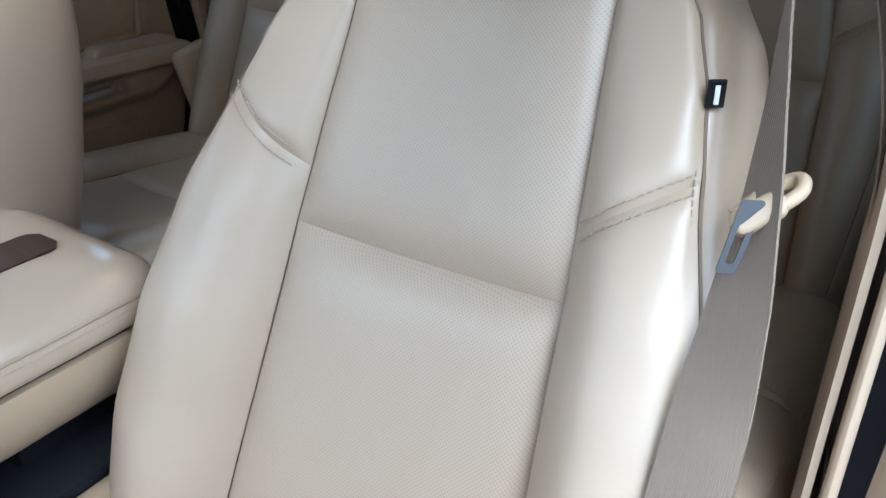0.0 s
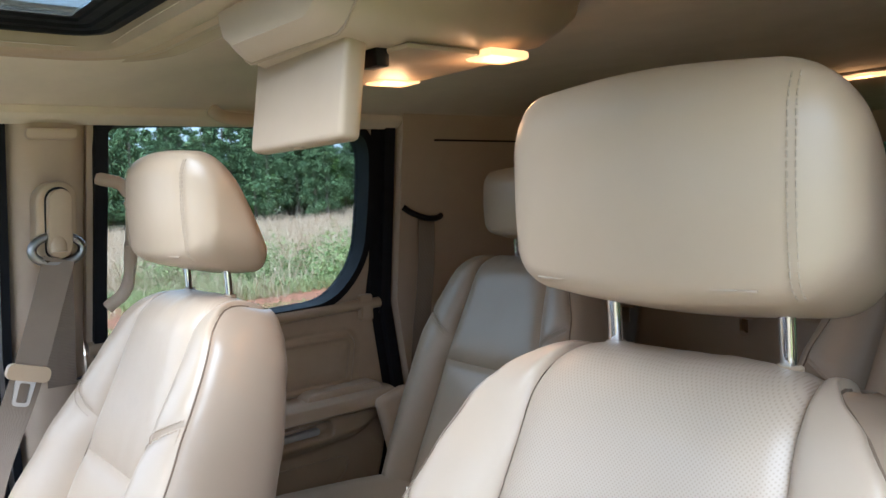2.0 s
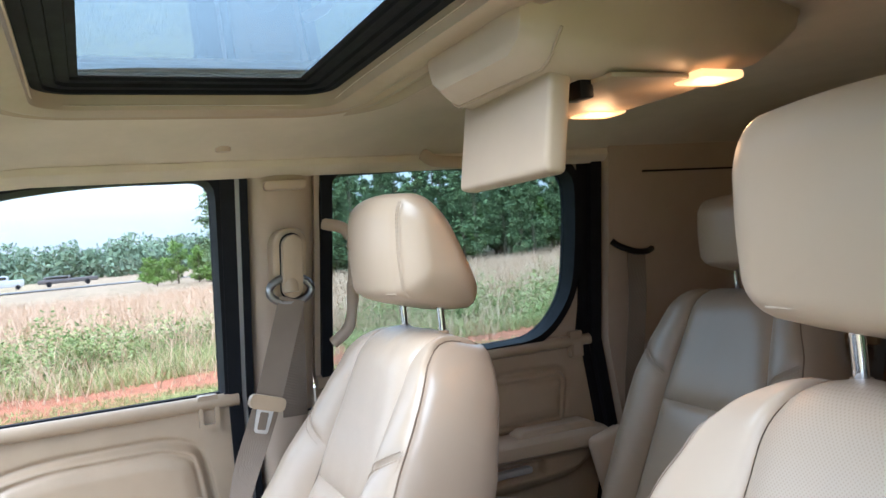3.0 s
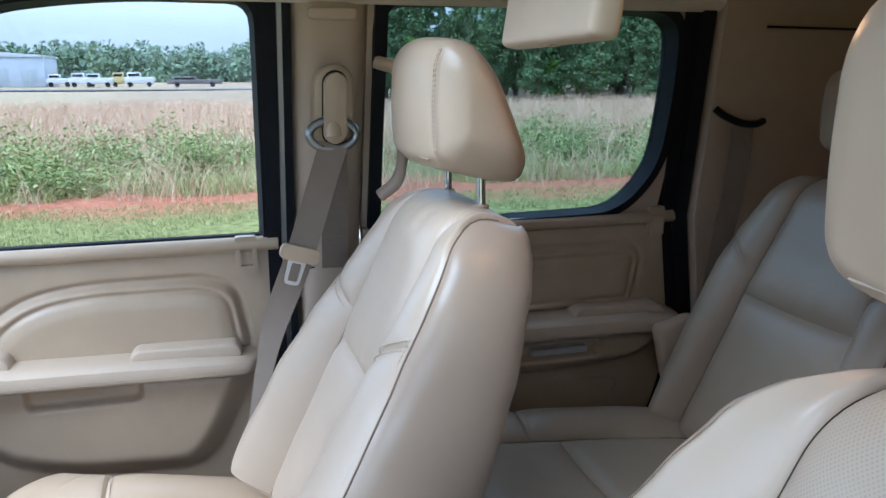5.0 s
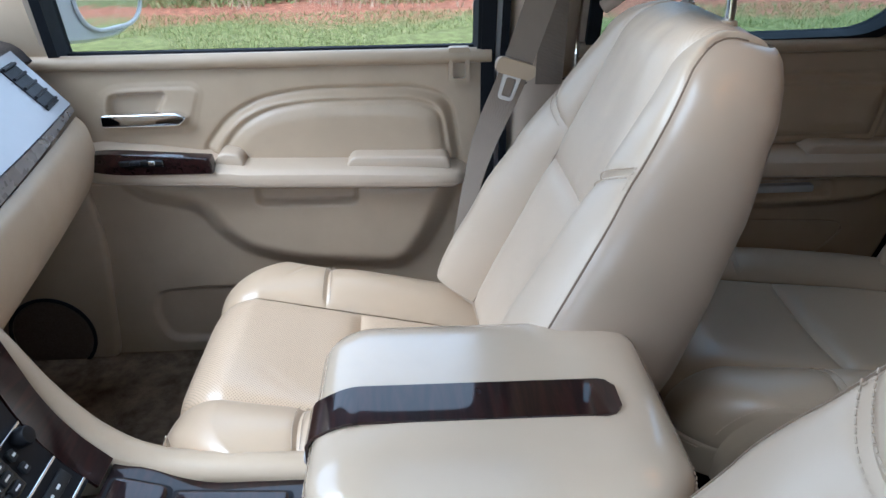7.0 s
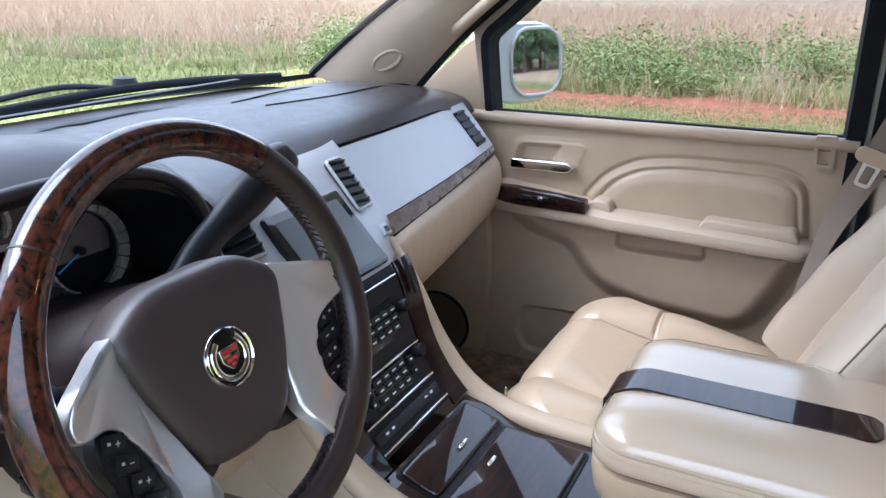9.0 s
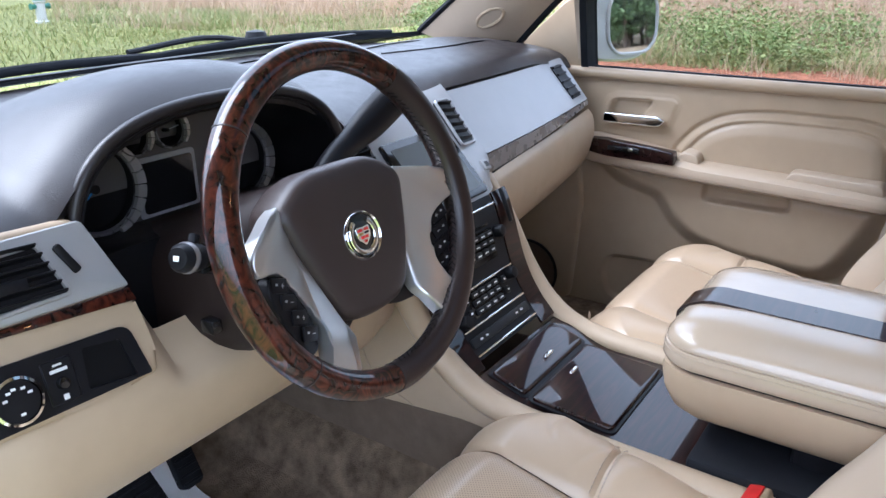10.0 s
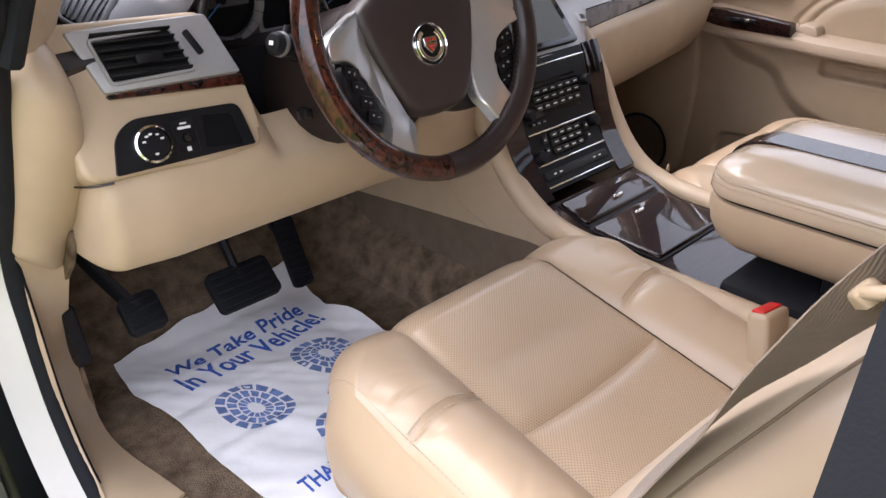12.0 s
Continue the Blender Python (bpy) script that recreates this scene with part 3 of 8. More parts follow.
def cushion(root, perf, plain, half, length, rear_y, tilt, z0, hi=0.028, ins=0.14, thick=0.16, split=0.45, r=0.09, creases=(), base=("plastic", 1.7), drop=0.075):
    """The seat's cushion: rear edge at rear_y, its top rising forward, its front rolled down."""
    ta = math.tan(radians(tilt))
    turn = radians(88)
    flat = length - r
    full = flat + r * turn + drop

    def line(q):
        if q <= flat:
            return rear_y + q, z0 + q * ta, Vector((0, 0, 1))
        k = min(q - flat, r * turn) / r
        y, z = rear_y + flat + r * math.sin(k), z0 + flat * ta - r * (1 - math.cos(k))
        n = Vector((0, math.sin(k), math.cos(k)))
        rest = q - flat - r * turn
        if rest > 0:
            z -= rest
        return y, z, n

    def at(u, q, e=0.0):
        y, z, n = line(q)
        w = half * (1 - 0.06 * max(0, (q - flat) / (full - flat)) - 0.07 * max(0.0, 1 - q / 0.12))
        ui = ins / w
        k = abs(u)
        if k < ui:
            d = -0.012 * (1 - (k / ui) ** 2) * min(1, max(0, (flat - q) / 0.1))
        else:
            t = (k - ui) / (1 - ui)
            d = hi * (1 - (1 - t / 0.55) ** 2) if t < 0.55 else hi * (1 - 0.9 * ((t - 0.55) / 0.45) ** 2)
            d *= 0.15 + 0.85 * smooth_((flat + 0.07 - q) / 0.26)
        # rounded front corners
        y2 = y - 0.045 * max(0, k - 0.72) ** 2 / 0.078 * min(1, max(0, (q - flat + 0.12) / 0.12))
        p = Vector((u * w, y2, z)) + n * (d + e)
        return p

    uq = lambda q: ins / half  # noqa: E731
    qs = length * split

    def panel(u0, u1, q0, q1, puff, nu, nv, pinch=0.004, slant=0.0):
        def fn(p, t):
            q = q0 + (q1 - q0) * t
            if slant:
                q = q0 + slant[0] * p + (q1 + slant[1] * p - q0 - slant[0] * p) * t
            u = u0 + (u1 - u0) * p
            e = puff * bump4(p, 6) * bump4(t, 8) - pinch * (1 - bump4(p, 14) * bump4(t, 20))
            for cu, cq, dx, dq, ln, wd, dp in creases:
                along, across = (u - cu) * dx + (q - cq) * dq / 0.26, -(u - cu) * dq * 0.26 + (q - cq) * dx
                if abs(along) < ln and q < flat:
                    e -= dp * math.exp(-(across / wd) ** 2) * (1 - (along / ln) ** 2)
            return at(u, q, e)
        return sheet(fn, nu, nv)

    ui = uq(0)
    qf = flat + r * turn * 0.86
    part("cushion_rear_insert", uv_from(panel(-ui, ui, 0, qs, 0.009, 50, 50, 0.006), (0, 1)), perf, root, "perforated leather insert")
    part("cushion_front_insert", uv_from(panel(-ui, ui, qs, qf, 0.008, 50, 50, 0.006), (0, 1)), perf, root, "perforated leather insert")
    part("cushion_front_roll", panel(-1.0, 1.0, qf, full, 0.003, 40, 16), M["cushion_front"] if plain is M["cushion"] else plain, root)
    for sg in (-1, 1):
        a, b = (ui, 1.0) if sg > 0 else (-1.0, -ui)
        part("cushion_bolster_rear", panel(a, b, 0, qs + 0.06, 0.003, 26, 60, 0.004), plain, root)
        part("cushion_bolster_front", panel(a, b, qs + 0.06, qf, 0.003, 26, 60, 0.004), plain, root)

        def side(p, t, sg=sg):
            q = full * t
            c = at(sg, q, -0.003)
            base = z0 - thick + 0.02
            d = Vector((c.x, c.y - 0.02 * p, c.z + (base - c.z) * p))
            d.x += sg * (0.022 * math.sin(math.pi * p ** 0.8) - 0.012 * p)
            return d
        part("cushion_side", sheet(side, 8, 30), plain, root)
        bm = stitches([at(sg * 0.975, 0.03 + (qf - 0.05) * k / 60, 0.0004) for k in range(61)], 0.0065, 0.0042, 0.0008)
        for off in (-0.006, 0.006):
            stitches([at(a + (b - a) * k / 14, qs + 0.06 + off, 0.0022) for k in range(1, 14)], 0.0065, 0.0042, 0.0009, bm=bm)
        part("seam_stitching", bm, M["thread"], root)
    bm = stitches([at(-0.95 + 1.9 * k / 60, qf + 0.008, 0.002) for k in range(61)], 0.0065, 0.0042, 0.0008)
    part("seam_stitching", bm, M["thread"], root)
    # base below
    part("seat_base", box((0, rear_y + length * 0.48, z0 - thick - 0.03), (half * base[1], length * 0.86, 0.1), 0.012), M[base[0]], root, "tan plastic seat base" if base[0] == "plastic" else "black seat frame")
    return at


def headrest(root, half, z0, z1, y0, post_top, posts=0.076, mat_=None, deep=1.0, sewn=(-1, 1)):
    """A padded head restraint on two chromed posts: flat front, sloping back, sewn side panels. y0: its front face."""
    h = z1 - z0
    prof = [(-0.004, 0.20), (0.0, 0.50), (-0.004, 0.86), (-0.022, 1.0), (-0.062, 0.985), (-0.094, 0.80), (-0.124, 0.42), (-0.142, 0.14), (-0.130, 0.0), (-0.095, 0.02), (-0.020, 0.13)]
    poly = rounded([(y0 + a * (deep if a < -0.01 else 1), z0 + h * b) for a, b in prof], [0.012, 0.03, 0.02, 0.02, 0.03, 0.03, 0.03, 0.016, 0.014, 0.03, 0.012], 5)

    def ring(x, inset, back):
        cy, cz = y0 - 0.068, z0 + h * 0.52
        k = 1 - inset / 0.075
        g = [(cy + (y - cy) * k, cz + (z - cz) * k) for y, z in poly]
        return [Vector((x, y - back * max(0.0, 1 - (y0 - y) / 0.07), z)) for y, z in g]

    rows, seam = [], []
    steps = [(0.052 * (1 - math.cos(math.pi / 2 * k / 10)), 0.050 * (1 - math.sin(math.pi / 2 * k / 10))) for k in range(11)]
    side = [(-half + a, i) for a, i in steps] + [(-half + 0.052 + (2 * half - 0.104) * k / 12, -0.0045 * math.sin(math.pi * k / 12)) for k in range(1, 12)] + [(half - a, i) for a, i in steps[::-1]]
    for x, i in side:
        rows.append(ring(x, i, 0.020 * (abs(x) / half) ** 3))
    bm = loft(rows)
    hr = part("headrest", bm, mat_ or M["headrest"], root, "padded leather headrest")
    for sg in sewn:
        bm = bmesh.new()
        for off in (0.027, 0.032):
            g = ring(sg * (half - off), 0.0012 - 0.0006, 0.020 * ((half - off) / half) ** 3)
            line = [p for p in g if p.y > y0 - 0.046]
            c = Vector((0, y0 - 0.07, z0 + h * 0.5))
            line.sort(key=lambda p: math.atan2(p.z - c.z, p.y - c.y))
            stitches(line[4:-5], 0.0062, 0.004, 0.0007, bm=bm)
        part("headrest_stitching", bm, M["thread"], hr)
    low = [Vector((x, y0 - 0.006 - 0.020 * (abs(x) / half) ** 3, z0 + h * 0.185)) for x in (-half + 0.052 + (2 * half - 0.104) * k / 24 for k in range(25))]
    part("headrest_seam", tube(low, 0.0010, 6), M["thread"], hr)
    for sg in (-1, 1):
        yb = y0 - 0.087
        part("headrest_post", tube([(sg * posts, yb, z0 + 0.03), (sg * posts, yb - 0.002, post_top - 0.03)], 0.0062, 12), M["chrome"], hr, "chromed steel post")
        part("post_collar", lathe([(0.0, 0.001), (0.008, 0.001), (0.010, -0.001), (0.010, -0.010)], Matrix.Translation((sg * posts, yb - 0.002, post_top - 0.021)), 16), M["vinyl"], hr)
    return hr


FRONT_W = [(-0.29, 0.236), (-0.20, 0.254), (-0.1, 0.252), (0.0, 0.235), (0.10, 0.208), (0.16, 0.194), (0.21, 0.176), (0.245, 0.154), (0.27, 0.132), (0.29, 0.121), (0.36, 0.114)]
FRONT_H = [(-0.29, 0.222), (-0.1, 0.240), (0.0, 0.232), (0.10, 0.214), (0.16, 0.206), (0.21, 0.190), (0.245, 0.170), (0.28, 0.149), (0.32, 0.132), (0.36, 0.121)]
FRONT_I = [(-0.29, 0.146), (0.0, 0.130), (0.07, 0.125), (0.2, 0.115), (0.30, 0.109), (0.35, 0.106)]
FRONT_B = [(-0.29, 0.066), (-0.1, 0.054), (0.0, 0.042), (0.08, 0.028), (0.15, 0.014), (0.20, 0.005), (0.25, 0.0)]
FRONT_T = [(-0.29, 0.150), (-0.1, 0.150), (0.1, 0.136), (0.19, 0.118)]


def front_seat(label, m, mirror, length=0.53):
    root = thing("front_seat", label, "car seat", "front seats", m=m)
    B = SeatBack(25, FRONT_W, FRONT_I, FRONT_B, FRONT_T, FRONT_H, bend=0.212, radius=0.070, over=0.035, full=0.016 * mirror)
    seat_back(root, B, M["leather_perf"], M["leather"], tag=mirror > 0)
    r = random.Random(4 if mirror > 0 else 9)
    worn = [(0.82 * s + r.uniform(-0.06, 0.06), 0.05 + 0.052 * k + r.uniform(-0.015, 0.015), 1.0, r.uniform(-0.8, 0.8), r.uniform(0.10, 0.22), 0.0042, r.uniform(0.001, 0.0026)) for k in range(8) for s in (-1, 1)]
    worn += [(r.uniform(-0.45, 0.45), r.uniform(0.06, 0.42), r.uniform(0.5, 1.0), r.uniform(-1, 1), r.uniform(0.08, 0.2), 0.006, r.uniform(0.0006, 0.0014)) for k in range(10)]
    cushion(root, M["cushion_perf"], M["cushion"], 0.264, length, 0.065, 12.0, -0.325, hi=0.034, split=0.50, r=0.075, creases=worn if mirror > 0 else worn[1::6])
    hr = headrest(root, 0.145, 0.272, 0.456, -0.075 if mirror > 0 else -0.080, 0.262, deep=1.0, sewn=(-1,) if mirror > 0 else (-1, 1))
    hr.location.x = -0.005 if mirror > 0 else 0.002
    return root


front_seat("tan leather driver seat with perforated inserts and a black side tag", pose(-0.378, -0.115, 1.19), 1)
front_seat("tan leather passenger seat with perforated inserts and worn sheen", pose(0.430, -0.058, 1.19), -1, 0.495)

REAR_W = [(-0.33, 0.215), (-0.1, 0.228), (0.05, 0.226), (0.12, 0.212), (0.19, 0.185), (0.26, 0.15), (0.31, 0.14)]
REAR_H = [(-0.33, 0.215), (0.0, 0.232), (0.12, 0.226), (0.19, 0.204), (0.26, 0.176), (0.31, 0.158)]
REAR_I = [(-0.33, 0.16), (0.0, 0.14), (0.2, 0.115), (0.31, 0.105)]
REAR_B = [(-0.33, 0.05), (0.0, 0.032), (0.15, 0.016), (0.31, 0.0)]
REAR_T = [(-0.33, 0.14), (0.1, 0.11), (0.24, 0.08)]


def on_(m, bm):
    bm.transform(m)
    return bm


def second_row_seat(label, m):
    root = thing("second_row_seat", label, "car seat", "second row seats", m=m)
    B = SeatBack(23, REAR_W, REAR_I, REAR_B, REAR_T, REAR_H, bottom=-0.30, bend=0.20, radius=0.065, over=0.04)
    seat_back(root, B, M["leather_rear_shade"], M["leather_rear_shade"], tag=None)
    cushion(root, M["leather_rear_shade"], M["leather_rear_shade"], 0.25, 0.56, 0.10, 6.0, -0.28, split=0.5, thick=0.13, base=("black_soft", 1.2), drop=0.035)
    headrest(root, 0.126, 0.262, 0.432, -0.095, 0.24, 0.07)
    # folding armrest on the inner side
    sg = -1 if m.translation.x > 0 else 1
    part("armrest", on_(pose(sg * 0.268, 0.10, -0.05, 4), box((0, 0, 0), (0.065, 0.30, 0.062), 0.024, 4)), M["leather"], root, "padded folding armrest")
    skirt = part("front_skirt", slab(rounded([(-0.20, -0.50), (0.20, -0.50), (0.215, -0.395), (-0.215, -0.395)], 0.012), "y", 0.545, 0.560, 0.003), M["plastic"], root, "tan plastic skirt")
    for x in (-0.165, -0.135, 0.06, 0.09, 0.12):
        part("skirt_slot", box((x, 0.560, -0.435), (0.008, 0.004, 0.040), 0.001, 1), M["black"], skirt)
    part("recline_cover", on_(pose(-sg * 0.275, 0.03, -0.20, -14), box((0, 0, 0), (0.04, 0.10, 0.24), 0.018, 3)), M["plastic"], root, "tan plastic side cover")
    return root


second_row_seat("tan leather second-row bucket seat beside the rear door", pose(0.476, -0.860, 1.178))
second_row_seat("tan leather second-row bucket seat behind the driver", pose(-0.41, -0.860, 1.178))


# ---- the car's shell ----
LEAN_IN = 0.30


def wall_x(z):
    return 0.83 - max(0.0, z - 1.30) * LEAN_IN


def lean(bm, sg=1):
    bmesh.ops.bisect_plane(bm, geom=bm.verts[:] + bm.edges[:] + bm.faces[:], plane_co=(0, 0, 1.30), plane_no=(0, 0, 1))
    for v in bm.verts:
        v.co.x = sg * (v.co.x - max(0.0, v.co.z - 1.30) * LEAN_IN)
    return bm


FRONT_WIN = rounded([(0.785, 1.303), (0.778, 1.478), (0.700, 1.535), (0.622, 1.602), (0.520, 1.666), (0.420, 1.702), (0.320, 1.716), (0.220, 1.723), (0.038, 1.722), (0.035, 1.303)],
                    [0.012, 0.02, 0.05, 0.05, 0.05, 0.05, 0.05, 0.05, 0.04, 0.012])
REAR_WIN = rounded([(-0.186, 1.308), (-0.178, 1.722), (-0.425, 1.727), (-0.748, 1.712), (-0.770, 1.55), (-0.772, 1.41), (-0.700, 1.318)], [0.012, 0.045, 0.05, 0.06, 0.1, 0.10, 0.10], 6)


def band(poly, inner, outer, d0, d1, r=0.004):
    """A frame that follows a loop in the y, z plane."""
    a, b = grow(poly, inner), grow(poly, outer)
    rings = []
    for p, q in zip(a, b):
        rings.append([Vector((d0, *p)), Vector((d1, p[0] * 0.8 + q[0] * 0.2, p[1] * 0.8 + q[1] * 0.2)), Vector((d1, p[0] * 0.2 + q[0] * 0.8, p[1] * 0.2 + q[1] * 0.8)), Vector((d0, *q))])
    bm = bmesh.new()
    vs = [[bm.verts.new(p) for p in ring] for ring in rings]
    m = len(vs)
    for i in range(m):
        g, h = vs[i], vs[(i + 1) % m]
        for j in range(4):
            bm.faces.new((g[j], g[(j + 1) % 4], h[(j + 1) % 4], h[j]))
    return bm


# floor with raised toe boards and a middle tunnel
def floor_z(x, y):
    z = 0.675
    if y > 1.0:
        z += 1.1 * (y - 1.0) ** 1.2
    z += 0.16 * max(0, 1 - (abs(x) / 0.20) ** 4) if abs(x) < 0.2 else 0
    if y < -1.25:
        z += 0.16 * min(1, (-1.25 - y) / 0.25)
    return z + 0.004 * noise.noise((x * 9, y * 9, 1))


floor = part("floor", sheet(lambda p, q: (-0.80 + 1.64 * p, -2.75 + 4.15 * q, floor_z(-0.80 + 1.64 * p, -2.75 + 4.15 * q)), 46, 90, thick=0.03), M["carpet"])
tagged(floor, "worn tan carpet floor with raised toe boards", "floor", kind="structure")
fw = part("wall_front", box((0, 1.42, 0.97), (1.72, 0.04, 0.62), 0.0), M["carpet"])
tagged(fw, "dark carpeted firewall behind the pedals", "wall", kind="structure")

# ceiling with the opening for the sunroof
def head_z(x, y):
    z = 1.802 - 0.068 * (abs(x) / 0.70) ** 5
    z -= 0.05 * max(0, (y - 0.30) / 0.32) ** 2
    return z - 0.03 * max(0, (-1.2 - y) / 1.4)


SUN = (-0.43, 0.43, -0.10, 0.305)
xs = sorted({-0.70 + 1.40 * k / 40 for k in range(41)} | {SUN[0], SUN[1]})
ys = sorted({-2.65 + 3.27 * k / 60 for k in range(61)} | {SUN[2], SUN[3]})
bm = bmesh.new()
vg = {(i, j): bm.verts.new((x, y, head_z(x, y))) for i, x in enumerate(xs) for j, y in enumerate(ys)}
for i in range(len(xs) - 1):
    for j in range(len(ys) - 1):
        if SUN[0] <= xs[i] < SUN[1] and SUN[2] <= ys[j] < SUN[3]:
            continue
        bm.faces.new((vg[i, j], vg[i + 1, j], vg[i + 1, j + 1], vg[i, j + 1]))
ceiling = part("ceiling", bm, M["headliner"])
tagged(ceiling, "tan cloth headliner with a sunroof opening", "ceiling", kind="structure")
bm = bmesh.new()
rx = sorted({-0.80 + 1.60 * k / 30 for k in range(31)} | {SUN[0] - 0.10, SUN[1] + 0.10})
ry = sorted({-2.72 + 3.30 * k / 40 for k in range(41)} | {SUN[2] - 0.10, SUN[3] + 0.10})
vg = {(i, j): bm.verts.new((x, y, 1.90 - 0.13 * (abs(x) / 0.80) ** 4 - 0.06 * max(0, (y - 0.1) / 0.5) ** 2)) for i, x in enumerate(rx) for j, y in enumerate(ry)}
for i in range(len(rx) - 1):
    for j in range(len(ry) - 1):
        if not (SUN[0] - 0.11 < rx[i] < SUN[1] + 0.09 and SUN[2] - 0.11 < ry[j] < SUN[3] + 0.09):
            bm.faces.new((vg[i, j], vg[i + 1, j], vg[i + 1, j + 1], vg[i, j + 1]))
roof = part("roof_panel", bm, M["white_paint"])
tagged(roof, "white painted steel roof over the cabin", "roof", kind="structure")

# sunroof: stepped tan surround, black frame, glass
sunroof = thing("sunroof", "glass sunroof with a black frame and a tan surround", "sunroof")


def rect_rings(rows, n=6):
    rings = []
    for gx, z, r in rows:
        rings.append([Vector((x, y, z)) for x, y in rr(SUN[0] - gx, SUN[2] - gx, SUN[1] + gx, SUN[3] + gx, max(0.004, r + gx), n)])
    bm = bmesh.new()
    vs = [[bm.verts.new(p) for p in ring] for ring in rings]
    for a, b in zip(vs, vs[1:]):
        for k in range(len(a)):
            bm.faces.new((a[k], a[(k + 1) % len(a)], b[(k + 1) % len(b)], b[k]))
    return bm


part("surround", rect_rings([(0.110, 1.801, 0.05), (0.100, 1.790, 0.05), (0.085, 1.792, 0.05), (0.075, 1.80, 0.05), (0.070, 1.790, 0.05), (0.055, 1.786, 0.05), (0.046, 1.790, 0.05), (0.040, 1.787, 0.05), (0.020, 1.783, 0.05), (0.004, 1.790, 0.05), (0.0, 1.815, 0.05)]), M["vinyl"], sunroof, "tan moulded surround")
part("frame", rect_rings([(0.002, 1.811, 0.05), (-0.012, 1.810, 0.05), (-0.013, 1.815, 0.05), (-0.028, 1.815, 0.05), (-0.029, 1.820, 0.05), (-0.045, 1.820, 0.05), (-0.046, 1.824, 0.05), (-0.056, 1.824, 0.05)]), M["black_soft"], sunroof, "black sliding frame")
gl = part("glass", slab(rr(SUN[0] + 0.045, SUN[2] + 0.045, SUN[1] - 0.045, SUN[3] - 0.045, 0.01), "z", 1.8255, 1.830, 0.0), M["glass_dark"], sunroof)
gl.visible_shadow = False


def window_set(sg, poly, name, label, tint, seal_out=0.032):
    """A side window: pane, black gasket."""
    w = thing(name, label, "car window", kind="structure")
    g = part("pane", lean(slab(grow(poly, 0.004), "x", 0.868, 0.872, 0), sg), tint, w)
    g.visible_shadow = tint is not M["glass"]
    part("gasket", lean(band(poly, -0.006, 0.024, 0.880, 0.830), sg), M["black_soft"], w, "black rubber gasket")
    return w


def upper_side(sg, y0, y1, z0, z1, holes, name, label, material, x0=0.838, x1=0.865, round_=0.03):
    ob = part(name, lean(slab(rounded([(y0, z0), (y0, z1), (y1, z1), (y1, z0)], round_), "x", x0, x1, 0, holes=[grow(h, 0.012) for h in holes]), sg), material)
    return tagged(ob, label, "car pillar", kind="structure")


REAR_WIN_L = rounded([(-0.199, 1.308), (-0.193, 1.722), (-0.425, 1.727), (-0.748, 1.712), (-0.770, 1.55), (-0.772, 1.41), (-0.700, 1.318)], [0.012, 0.045, 0.05, 0.06, 0.1, 0.10, 0.10], 6)
window_set(1, FRONT_WIN, "window_1", "clear front passenger door window with black gasket", M["glass"])
window_set(1, REAR_WIN, "window_2", "tinted rear door window with black gasket", M["glass_tint"])
window_set(-1, REAR_WIN_L, "window_3", "tinted rear door window behind the driver", M["glass_dimming"])

# door frames round the glass, and the body behind them
upper_side(1, 0.815, 0.000, 1.27, 1.775, [FRONT_WIN], "wall_right_front_frame", "tan window frame of the passenger door", M["pillar"], 0.842, 0.885, 0.05)
upper_side(1, -0.150, -0.800, 1.27, 1.765, [REAR_WIN], "wall_right_rear_frame", "tan window frame of the rear door", M["pillar"], 0.842, 0.885, 0.05)
upper_side(-1, -0.235, -0.800, 1.27, 1.765, [REAR_WIN_L], "wall_left_rear_frame", "tan window frame of the rear door behind the driver", M["pillar"], 0.842, 0.885, 0.05)

